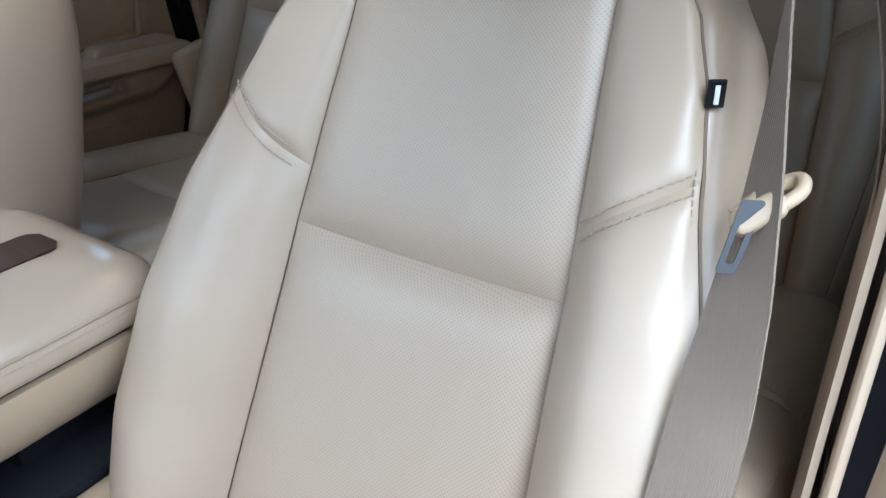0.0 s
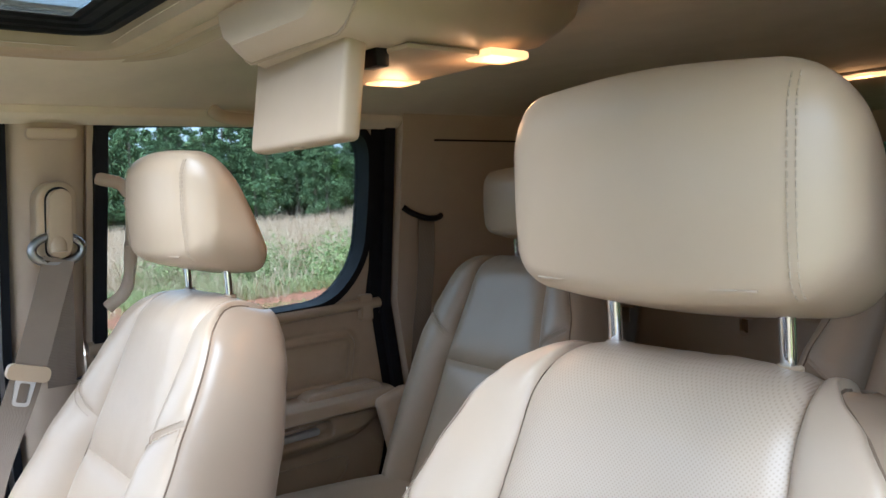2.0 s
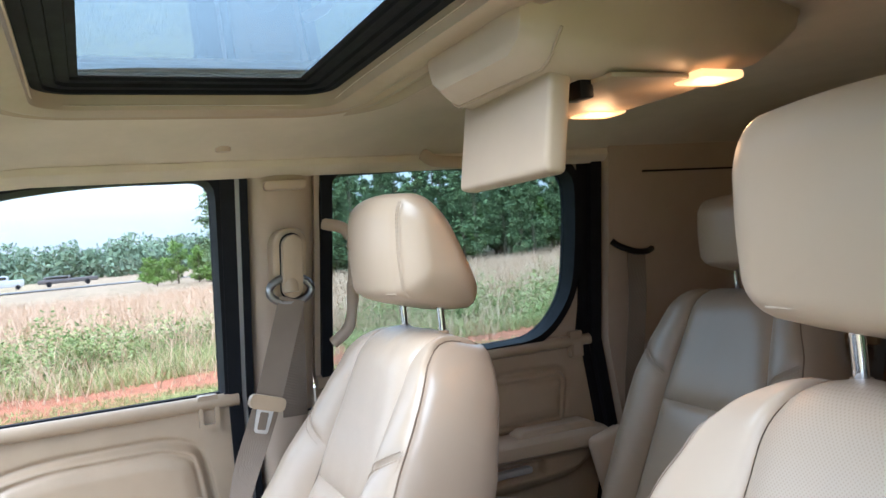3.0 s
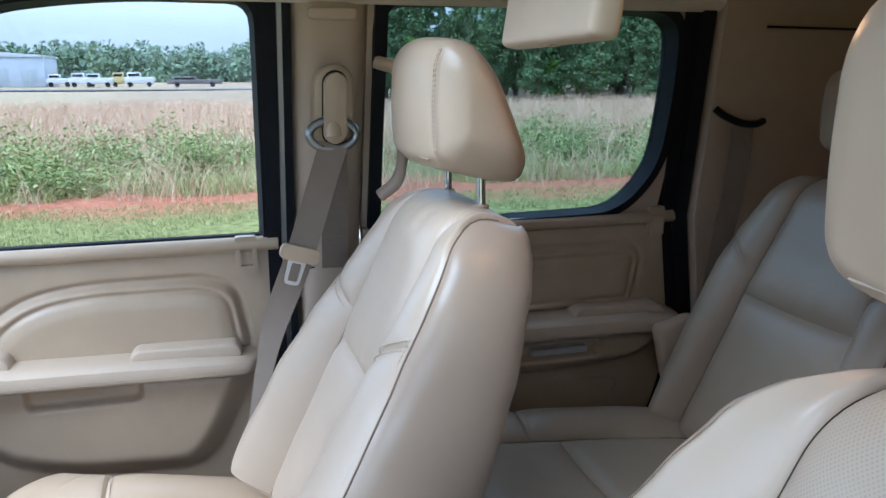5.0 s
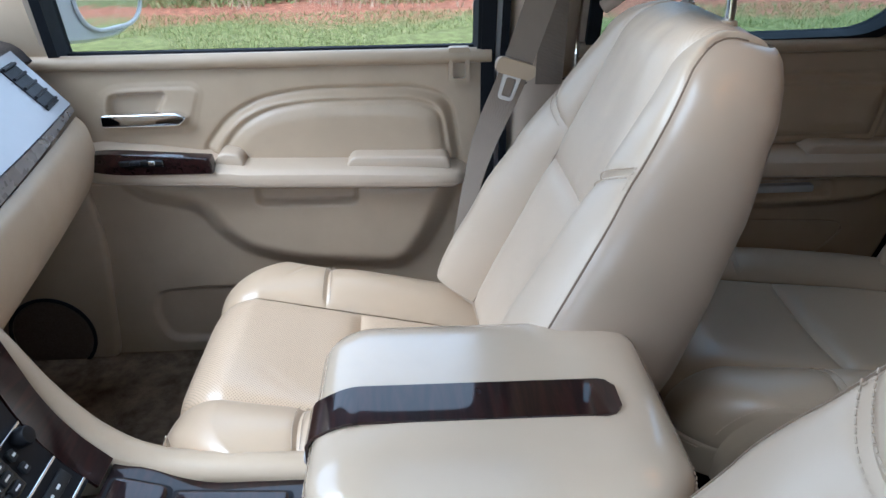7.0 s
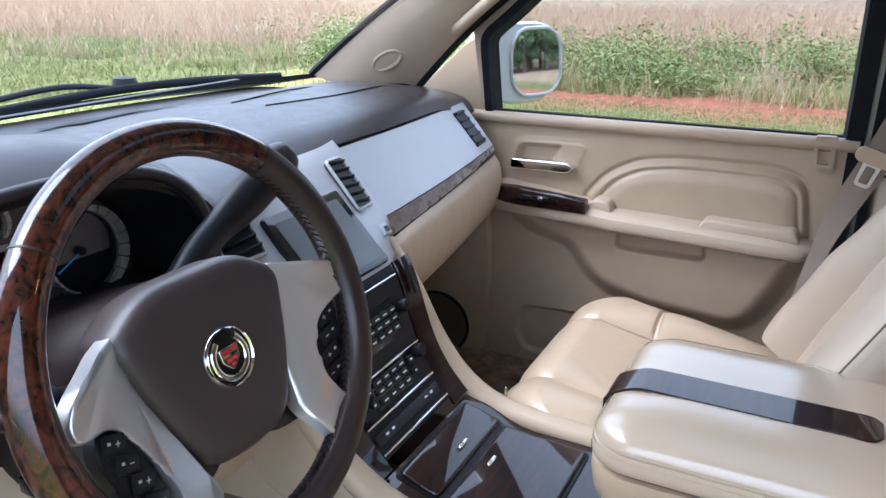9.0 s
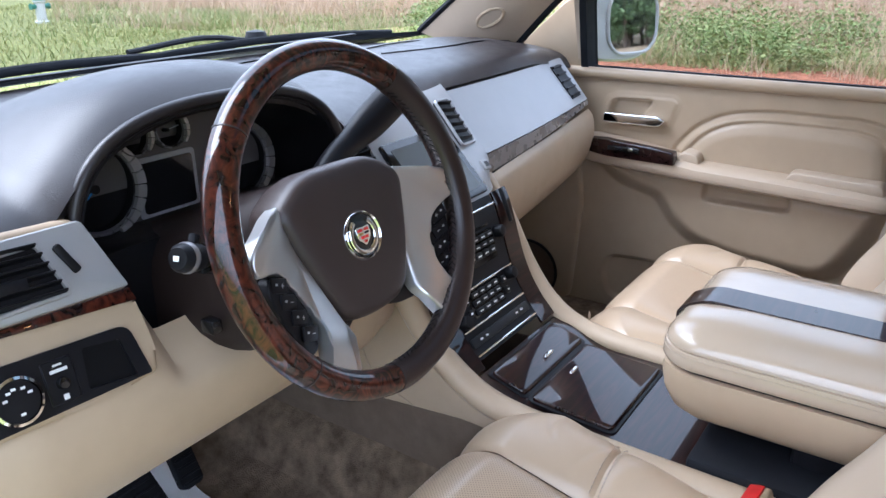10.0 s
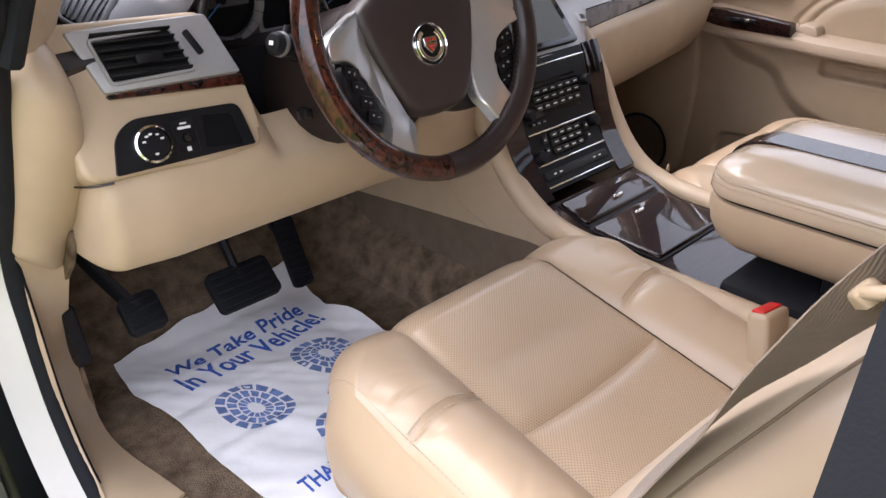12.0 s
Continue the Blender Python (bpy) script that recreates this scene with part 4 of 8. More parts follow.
for sg, nm in ((1, "right"), (-1, "left")):
    # rear quarter, from the rear door to the tailgate
    ob = part("wall_%s_quarter" % nm, lean(slab([(-0.944, 0.68), (-0.812, 1.80), (-2.68, 1.80), (-2.68, 0.68)], "x", 0.80, 0.88, 0.0), sg), M["pillar"])
    tagged(ob, "tan plastic quarter trim behind the rear door", "car trim", kind="structure")
    ob = part("wall_%s_quarter_ledge" % nm, box((sg * 0.74, -1.75, 1.21), (0.13, 1.55, 0.03), 0.012), M["pillar"])
    tagged(ob, "tan plastic ledge along the quarter trim", "car trim", kind="structure")
    ob = part("trim_%s_quarter_seam" % nm, lean(slab([(-0.92, 1.692), (-0.92, 1.688), (-2.6, 1.670), (-2.6, 1.674)], "x", 0.792, 0.80, 0.0), sg), M["black"])
    tagged(ob, "dark joint line in the quarter trim", "car trim", kind="structure")
    # door opening seals beside the quarter: black rubber, with a pale edge of bodywork
    for k, (yy, wd, mt, x0) in enumerate(((-0.790, 0.024, "black_soft", 0.834), (-0.818, 0.028, "black_soft", 0.820))):
        ob = part("trim_%s_seal" % nm, lean(slab([(yy - wd / 2 - 0.110, 0.66), (yy - wd / 2 + 0.020, 1.745), (yy + wd / 2 + 0.020, 1.745), (yy + wd / 2 - 0.110, 0.66)], "x", x0, 0.87, 0.004), sg), M[mt])
        tagged(ob, "black rubber door seal along the rear pillar", "door seal", kind="structure")
    ob = part("trim_%s_pillar_back" % nm, lean(slab([(-0.84, 0.66), (-0.76, 1.76), (-0.90, 1.76), (-0.98, 0.66)], "x", 0.874, 0.886, 0.0), sg), M["black_soft"])
    tagged(ob, "black body flange behind the rear pillar", "car trim", kind="structure")
    ob = part("wall_%s_outer" % nm, slab([(-0.26 if sg < 0 else 1.4, 0.35), (-0.26 if sg < 0 else 1.4, 1.28), (-2.7, 1.28), (-2.7, 0.35)], "x", sg * 0.90, sg * 0.95, 0.01), M["white_paint"])
    tagged(ob, "white painted body side", "car body", kind="structure")

# roof rails over the doors
for sg, nm, y0 in ((1, "right", 0.56), (-1, "left", 0.56)):
    ob = part("trim_%s_roof_rail" % nm, sheet(lambda p, q: (sg * (0.705 - 0.028 * math.sin(math.pi * p) + 0.012 * p), y0 - (y0 + 0.9) * q, 1.725 + 0.032 * p - 0.05 * max(0, 1 - q * 6) ** 2), 8, 26, thick=0.01), M["headliner"])
    tagged(ob, "tan padded roof rail above the doors", "car trim", kind="structure")

# tailgate with its window
ob = part("wall_back", slab([(-0.86, 0.68), (0.86, 0.68), (0.70, 1.78), (-0.70, 1.78)], "y", -2.66, -2.70, 0, holes=[rr(-0.60, 1.24, 0.60, 1.66, 0.06)]), M["pillar"])
tagged(ob, "tan tailgate trim with a wide window", "tailgate", kind="structure")
g = part("window_4", slab(rr(-0.61, 1.23, 0.61, 1.67, 0.06), "y", -2.70, -2.705, 0), M["glass_dimming"])
tagged(g, "tinted tailgate window", "car window", kind="structure")


def b_pillar(sg, label):
    """A door pillar: padded trim, height slide for the belt, rubber seals either side."""
    root = thing("pillar_trim", label, "car pillar", "pillars")
    y0, y1 = 0.005, -0.165

    def face(p, q):
        z = 0.70 + 1.055 * q
        y = y0 - 0.02 + (y1 - y0 + 0.03) * p + 0.02 * (1 - q) * (p - 0.5)
        x = wall_x(z) - 0.045 * bump4(p, 4) + 0.035
        return (sg * x, y, z)
    part("padded_trim", sheet(face, 14, 40, thick=0.006), M["pillar"], root)
    for yy, w, mt, xo in ((0.016, 0.026, "black_soft", 0.0), (-0.004, 0.010, "silver", 0.010), (-0.014, 0.014, "black_soft", 0.004), (-0.172, 0.022, "black_soft", 0.0)):
        part("door_seal", lean(slab([(yy - w / 2, 0.66), (yy - w / 2, 1.735), (yy + w / 2, 1.735), (yy + w / 2, 0.66)], "x", 0.828 + xo, 0.88, 0.004), sg), M[mt], root, "black rubber door seal")
    part("lower_joint", slab([(-0.01, 1.243), (-0.01, 1.240), (-0.16, 1.252), (-0.16, 1.255)], "x", sg * 0.822, sg * 0.834, 0), M["black"], root)
    # cover line near the roof
    part("upper_cover", lean(slab(rr(-0.125, 1.690, -0.045, 1.708, 0.007), "x", 0.812, 0.800, 0.003), sg), M["pillar"], root)
    part("slide_housing", lean(slab(rr(-0.118, 1.470, -0.052, 1.620, 0.032), "x", 0.820, 0.772, 0.008, 3), sg), M["vinyl"], root, "belt height slide")
    part("slide_slot", lean(slab(rr(-0.106, 1.485, -0.064, 1.610, 0.021), "x", 0.780, 0.769, 0.002), sg), M["black_soft"], root)
    part("slide_cover", lean(slab(rr(-0.104, 1.488, -0.066, 1.606, 0.019), "x", 0.776, 0.752, 0.009, 3), sg), M["vinyl"], root)
    return root


b_pillar(1, "tan padded pillar with belt slide between the passenger doors")


def shoulder_belt(root, ring, tongue, anchor, width_dir, tongue_dir, sg):
    """Webbing through a chromed ring, with its latch plate."""
    r = Vector(ring)
    loop = [r + Vector((0.0, 0.040 * math.cos(a), 0.024 * math.sin(a) - 0.002)) for a in (math.pi * 2 * k / 24 for k in range(24))]
    part("guide_ring", tube(loop, 0.0075, 10, closed=True, up=(1, 0, 0)), M["steel"], root, "steel belt guide ring")
    part("guide_hanger", tube(spline([r + Vector((0.012 * sg, 0, 0.075)), r + Vector((-0.004 * sg, 0, 0.03)), r + Vector((-0.010 * sg, 0, -0.006))], 10), 0.014, 12, r2=0.010, up=(1, 0, 0)), M["vinyl"], root, "tan padded hanger")
    pts = spline([r + Vector((-0.006 * sg, 0, -0.018)), *[Vector(t) for t in tongue], Vector(anchor)], 28)
    part("webbing", strap(pts, 0.048, width_dir), M["belt"], root, "tan woven webbing")


seat_belt_p = thing("seat_belt", "tan seat belt with a steel latch hanging beside the passenger seat", "seat belt", "seat belts")
shoulder_belt(seat_belt_p, (0.700, -0.081, 1.506), [(0.688, -0.016, 1.302), (0.700, 0.040, 1.154), (0.706, 0.072, 0.989)], (0.712, 0.085, 0.88), [Vector((0.05, 1, 0.33)).lerp(Vector((0.80, 0.52, 0.12)), min(1, max(0, (k - 7) / 9))) for k in range(29)], None, 1)
part("webbing_return", strap(spline([(0.712, -0.082, 1.500), (0.750, -0.088, 1.40), (0.79, -0.09, 1.25)], 12), 0.048, (0.1, 1, 0)), M["belt"], seat_belt_p)


def latch(root, c, m):
    """A belt latch: moulded grip and slotted steel tongue. Local: x across, z along the belt."""
    c = Matrix.Translation(c) @ m
    bm = slab(rr(-0.034, -0.012, 0.034, 0.014, 0.010), "y", -0.008, 0.008, 0.005, 3)
    bm.transform(c)
    part("latch_grip", bm, M["vinyl"], root, "tan moulded grip")
    bm = slab(rounded([(-0.016, -0.008), (0.016, -0.008), (0.013, -0.054), (-0.013, -0.054)], 0.007), "y", -0.0015, 0.0015, 0, holes=[rr(-0.0085, -0.048, 0.0085, -0.016, 0.003)])
    bm.transform(c)
    part("latch_tongue", bm, M["spoke"], root, "slotted steel tongue")


latch(seat_belt_p, (0.680, -0.014, 1.305), Matrix.Rotation(radians(-82), 4, "Z") @ Matrix.Rotation(radians(18), 4, "Y"))


# ---- doors ----
def loop_tube(poly, x, r, mat_, parent, name, r2=None):
    """A bead along a loop in the y, z plane."""
    return part(name, tube([(x, *p) for p in poly], r, 8, closed=True, up=(1, 0, 0), r2=r2), mat_, parent)


def arm_rest(parent, sg, rows, mat_):
    """A long pad: rows of y, top z, bottom z, how far it stands in."""
    rings = []
    for y, zt, zb, xin in rows:
        c, h = (zt + zb) / 2, (zt - zb) / 2
        ring = []
        for k in range(20):
            a = 2 * math.pi * k / 20
            cx, sx = math.cos(a), math.sin(a)
            ring.append(Vector((sg * (0.85 - (0.85 - xin) * max(0, math.copysign(abs(cx) ** 0.5, cx))), y, c + h * math.copysign(abs(sx) ** 0.6, sx))))
        rings.append(ring)
    return part("armrest", loft(rings), mat_, parent, "padded armrest")


def inside(poly, yy, zz):
    """How deep each point of a grid lies inside a loop (outside: minus)."""
    p = np.array(poly)
    q = np.roll(p, -1, axis=0)
    best, odd = np.full(yy.shape, 9.0), np.zeros(yy.shape, bool)
    for (ay, az), (by, bz) in zip(p, q):
        dy, dz = by - ay, bz - az
        t = np.clip(((yy - ay) * dy + (zz - az) * dz) / max(dy * dy + dz * dz, 1e-12), 0, 1)
        best = np.minimum(best, np.hypot(yy - ay - t * dy, zz - az - t * dz))
        if az != bz:
            odd ^= ((az > zz) != (bz > zz)) & (yy < (by - ay) * (zz - az) / (bz - az) + ay)
    return np.where(odd, best, -best)


def ease(t):
    t = np.clip(t, 0, 1)
    return t * t * (3 - 2 * t)


def moulded(sg, out, raised, lines, swell, cups, step=0.0032):
    """A door card pressed in one sheet: raised pads, sewn grooves, a swelling lower part, recessed cups."""
    p = np.array(out)
    ys = np.arange(p[:, 0].min(), p[:, 0].max() + step, step)
    zs = np.arange(p[:, 1].min(), p[:, 1].max() + step, step)
    yy, zz = np.meshgrid(ys, zs, indexing="ij")
    h = np.zeros(yy.shape)
    for poly, up, soft in raised:
        h = h + up * ease(inside(poly, yy, zz) / soft)
    for poly, up, soft in swell:
        h = np.maximum(h, up * ease((inside(poly, yy, zz) + 0.002) / soft) ** 0.8)
    for poly, off, down, wide in lines:
        h = h - down * np.exp(-((inside(poly, yy, zz) + off) / wide) ** 2)
    for poly, down, soft in cups:
        h = h - down * ease((inside(poly, yy, zz) + 0.003) / soft)
    d = inside(out, yy, zz)
    h = h - 0.012 * (1 - ease((d + 0.002) / 0.014)) - 0.03 * ease(-d / 0.01)
    bm = bmesh.new()
    vs = [[bm.verts.new((sg * (0.836 - h[a, b]), ys[a], zs[b])) for b in range(len(zs))] for a in range(len(ys))]
    for a in range(len(ys) - 1):
        for b in range(len(zs) - 1):
            if d[a, b] > -0.02 or d[a + 1, b + 1] > -0.02:
                bm.faces.new((vs[a][b], vs[a + 1][b], vs[a + 1][b + 1], vs[a][b + 1]))
    bmesh.ops.delete(bm, geom=[v for v in bm.verts if not v.link_faces], context="VERTS")
    return bm


def passenger_door():
    d = thing("car_door", "tan passenger door panel with wood strip and chrome handle", "car door", "doors")
    out = rounded([(0.870, 0.66), (0.870, 1.303), (0.012, 1.303), (0.010, 1.0), (0.075, 0.82), (0.16, 0.66)], [0.02, 0.02, 0.012, 0.2, 0.1, 0.02], 6)
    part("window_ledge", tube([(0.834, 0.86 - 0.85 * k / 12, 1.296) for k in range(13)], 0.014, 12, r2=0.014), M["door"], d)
    part("window_wiper", box((0.858, 0.41, 1.305), (0.012, 0.74, 0.012), 0.003), M["black_soft"], d, "black window felt")
    ins = rounded([(0.548, 1.130), (0.505, 1.185), (0.440, 1.222), (0.350, 1.236), (0.150, 1.236), (0.090, 1.215), (0.072, 1.095), (0.10, 1.085), (0.52, 1.085)], [0.01, 0.06, 0.08, 0.1, 0.05, 0.04, 0.02, 0.01, 0.01], 5)
    ins2 = rounded([(0.515, 1.130), (0.480, 1.176), (0.425, 1.205), (0.345, 1.218), (0.155, 1.218), (0.105, 1.198), (0.090, 1.095), (0.12, 1.085), (0.50, 1.085)], [0.01, 0.05, 0.07, 0.1, 0.05, 0.03, 0.02, 0.01, 0.01], 5)
    # lower bulge with a moulded pull cup
    cup = rr(0.268, 1.022, 0.462, 1.068, 0.014)
    bulge = rounded([(0.748, 1.112), (0.742, 1.070), (0.690, 1.022), (0.585, 0.998), (0.556, 0.950), (0.505, 0.905), (0.40, 0.872), (0.19, 0.858), (0.140, 0.892), (0.098, 0.970), (0.070, 1.035), (0.064, 1.085)], [0.01, 0.03, 0.05, 0.02, 0.03, 0.05, 0.1, 0.05, 0.05, 0.06, 0.03, 0.01], 5)
    pocket = rounded([(0.715, 0.760), (0.700, 0.822), (0.60, 0.830), (0.45, 0.830), (0.45, 0.70), (0.69, 0.70)], 0.025, 5)
    hc = rounded([(0.742, 1.165), (0.735, 1.235), (0.700, 1.252), (0.560, 1.254), (0.545, 1.240), (0.570, 1.168)], 0.018, 5)
    well = rounded([(0.728, 1.186), (0.716, 1.238), (0.606, 1.242), (0.640, 1.186)], 0.016)
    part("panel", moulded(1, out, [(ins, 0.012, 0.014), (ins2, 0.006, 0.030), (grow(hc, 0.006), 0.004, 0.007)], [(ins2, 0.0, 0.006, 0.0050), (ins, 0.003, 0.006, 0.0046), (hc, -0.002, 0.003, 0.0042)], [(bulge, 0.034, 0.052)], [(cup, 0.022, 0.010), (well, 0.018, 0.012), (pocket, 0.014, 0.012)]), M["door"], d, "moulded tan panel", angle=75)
    part("panel_back", slab(grow(out, -0.01), "x", 0.880, 0.862, 0.0), M["vinyl_dark"], d)
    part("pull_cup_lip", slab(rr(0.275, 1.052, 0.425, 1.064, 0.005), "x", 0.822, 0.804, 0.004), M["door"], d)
    rows = [(0.792, 1.126, 1.112, 0.800), (0.780, 1.146, 1.090, 0.775), (0.740, 1.150, 1.080, 0.762), (0.640, 1.140, 1.076, 0.755), (0.530, 1.124, 1.072, 0.752), (0.470, 1.116, 1.070, 0.752), (0.300, 1.112, 1.066, 0.752), (0.150, 1.106, 1.062, 0.752), (0.085, 1.100, 1.060, 0.757), (0.062, 1.092, 1.066, 0.775), (0.054, 1.084, 1.074, 0.80)]
    arm_rest(d, 1, rows, M["leather"])
    for y0, y1, zt in ((0.532, 0.468, 1.140), (0.290, 0.085, 1.126)):
        part("armrest_pad_end", slab(rounded([(y0, zt - 0.03), (y0 - 0.018, zt), (y1 + 0.01, zt - 0.004), (y1, zt - 0.03)], 0.012), "x", 0.836, 0.778, 0.008, 3), M["leather"], d)
    bm = stitches([(0.7515, 0.77 - 0.69 * k / 40, 1.094 - 0.014 * (k / 40)) for k in range(41)], 0.0065, 0.0042, 0.0007)
    part("seam_stitching", bm, M["thread"], d)
    wd = rounded([(0.768, 1.135), (0.755, 1.150), (0.700, 1.153), (0.524, 1.140), (0.520, 1.110), (0.690, 1.112), (0.745, 1.120)], [0.01, 0.01, 0.02, 0.004, 0.004, 0.03, 0.02], 4)
    part("wood_strip", slab(wd, "x", 0.775, 0.7485, 0.004, 3), M["wood"], d, "glossy dark burl wood strip")
    sw = part("window_switch", box((0.748, 0.645, 1.134), (0.010, 0.080, 0.014), 0.003), M["black_gloss"], d, "black window switch")
    part("switch_lever", box((0.742, 0.655, 1.136), (0.006, 0.018, 0.007), 0.002), M["black"], sw)
    part("switch_lever", box((0.742, 0.625, 1.136), (0.006, 0.012, 0.009), 0.002), M["chrome"], sw)
    hd = part("door_handle", slab(rounded([(0.730, 1.180), (0.730, 1.204), (0.59, 1.206), (0.572, 1.196), (0.59, 1.181)], 0.007), "x", 0.836, 0.815, 0.006, 3), M["chrome"], d, "chromed pull handle")
    # belt hook clip on the ledge
    cl = part("ledge_clip", slab(rr(0.050, 1.248, 0.088, 1.312, 0.004), "x", 0.84, 0.822, 0.002, holes=[rr(0.058, 1.256, 0.080, 1.290, 0.003)]), M["door"], d, "moulded clip")
    part("clip_well", slab(rr(0.056, 1.254, 0.082, 1.292, 0.003), "x", 0.838, 0.834, 0), M["vinyl_dark"], cl)
    return d


def rear_door(sg):
    d = thing("car_door", "tan rear door panel with padded armrest" if sg > 0 else "tan rear door panel behind the driver", "car door", "doors")
    out = rounded([(-0.150, 0.66), (-0.150, 1.310), (-0.850, 1.306), (-0.858, 1.0), (-0.80, 0.80), (-0.66, 0.66)], [0.02, 0.012, 0.03, 0.1, 0.1, 0.02], 6)
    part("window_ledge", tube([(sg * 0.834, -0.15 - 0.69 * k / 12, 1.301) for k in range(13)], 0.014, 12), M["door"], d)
    ins = rounded([(-0.17, 1.13), (-0.17, 1.235), (-0.60, 1.243), (-0.745, 1.240), (-0.765, 1.215), (-0.745, 1.108), (-0.3, 1.11)], [0.01, 0.03, 0.1, 0.03, 0.03, 0.02, 0.01], 5)
    rows = [(-0.16, 1.115, 1.062, 0.775), (-0.40, 1.112, 1.060, 0.765), (-0.60, 1.108, 1.058, 0.76), (-0.78, 1.104, 1.052, 0.762), (-0.835, 1.096, 1.056, 0.775), (-0.850, 1.085, 1.068, 0.80)]
    arm_rest(d, sg, rows, M["leather"])
    part("armrest_pad_end", slab(rounded([(-0.58, 1.09), (-0.60, 1.122), (-0.79, 1.118), (-0.81, 1.09)], 0.012), "x", sg * 0.836, sg * 0.785, 0.008, 3), M["leather"], d)
    cup = rr(-0.66, 1.012, -0.46, 1.046, 0.012)
    bulge = rounded([(-0.16, 1.075), (-0.16, 0.985), (-0.60, 0.972), (-0.77, 0.985), (-0.835, 1.04), (-0.84, 1.075)], [0.01, 0.02, 0.1, 0.06, 0.04, 0.01], 5)
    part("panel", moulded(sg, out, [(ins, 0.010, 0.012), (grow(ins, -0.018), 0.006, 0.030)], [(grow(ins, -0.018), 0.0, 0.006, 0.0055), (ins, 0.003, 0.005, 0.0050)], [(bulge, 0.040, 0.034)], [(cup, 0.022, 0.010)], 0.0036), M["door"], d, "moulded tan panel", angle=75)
    part("panel_back", slab(grow(out, -0.01), "x", sg * 0.880, sg * 0.862, 0.0), M["vinyl_dark"], d)
    part("pull_handle", slab(rr(-0.63, 1.018, -0.50, 1.034, 0.006), "x", sg * 0.822, sg * 0.803, 0.004), M["silver"], d, "silver inner handle")
    low = spline([(sg * 0.8345, -0.20, 0.955), (sg * 0.8345, -0.60, 0.945), (sg * 0.8345, -0.72, 0.93), (sg * 0.8345, -0.66, 0.86), (sg * 0.8345, -0.52, 0.78), (sg * 0.8345, -0.3, 0.74)], 30)
    part("lower_joint", tube(low, 0.002, 6), M["vinyl_dark"], d)
    part("ledge_clip", slab(rr(-0.812, 1.262, -0.776, 1.325, 0.004), "x", sg * 0.84, sg * 0.822, 0.002), M["door"], d, "moulded clip")
    part("clip_well", slab(rr(-0.806, 1.268, -0.782, 1.30, 0.003), "x", sg * 0.8235, sg * 0.8205, 0), M["vinyl_dark"], d)
    return d


passenger_door()
rear_door(1)
rear_door(-1)

# grab bar on the rear side of the pillar
gb = thing("grab_handle", "tan moulded grab handle on the door pillar", "grab handle", "grab handles")
part("bar", tube(spline([(0.735, -0.165, 1.625), (0.705, -0.205, 1.60), (0.728, -0.212, 1.50), (0.748, -0.205, 1.42), (0.770, -0.175, 1.385)], 22), 0.009, 10, r2=0.012), M["plastic"], gb)

# kick panel with the round speaker ahead of the passenger door
kp = thing("kick_panel", "tan kick panel with a round speaker grille", "car trim")
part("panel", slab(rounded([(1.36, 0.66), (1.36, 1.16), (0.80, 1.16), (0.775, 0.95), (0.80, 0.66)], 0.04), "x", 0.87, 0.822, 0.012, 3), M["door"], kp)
spk = Matrix.Translation((0.820, 0.925, 0.735)) @ Matrix.Rotation(radians(-90), 4, "Y")
part("speaker_grille", lathe([(0.0, 0.004), (0.080, 0.003), (0.082, 0.0)], spk, 40), M["speaker"], kp, "perforated speaker grille")
part("speaker_ring", tube([spk @ Vector((0.086 * math.cos(a), 0.086 * math.sin(a), 0.003)) for a in (2 * math.pi * k / 48 for k in range(48))], 0.004, 8, closed=True, up=(1, 0, 0)), M["black_soft"], kp, "dark ring")

# tan sail panel between the front pillar and the window
sp_ = part("sail_panel", slab(rounded([(0.800, 1.296), (0.800, 1.492), (0.850, 1.468), (0.99, 1.346), (1.06, 1.325), (1.06, 1.296)], [0.004, 0.02, 0.03, 0.02, 0.01, 0.004]), "x", 0.862, 0.834, 0.006, 3), M["door"])
tagged(sp_, "tan sail panel at the front of the passenger window", "car trim", kind="structure")

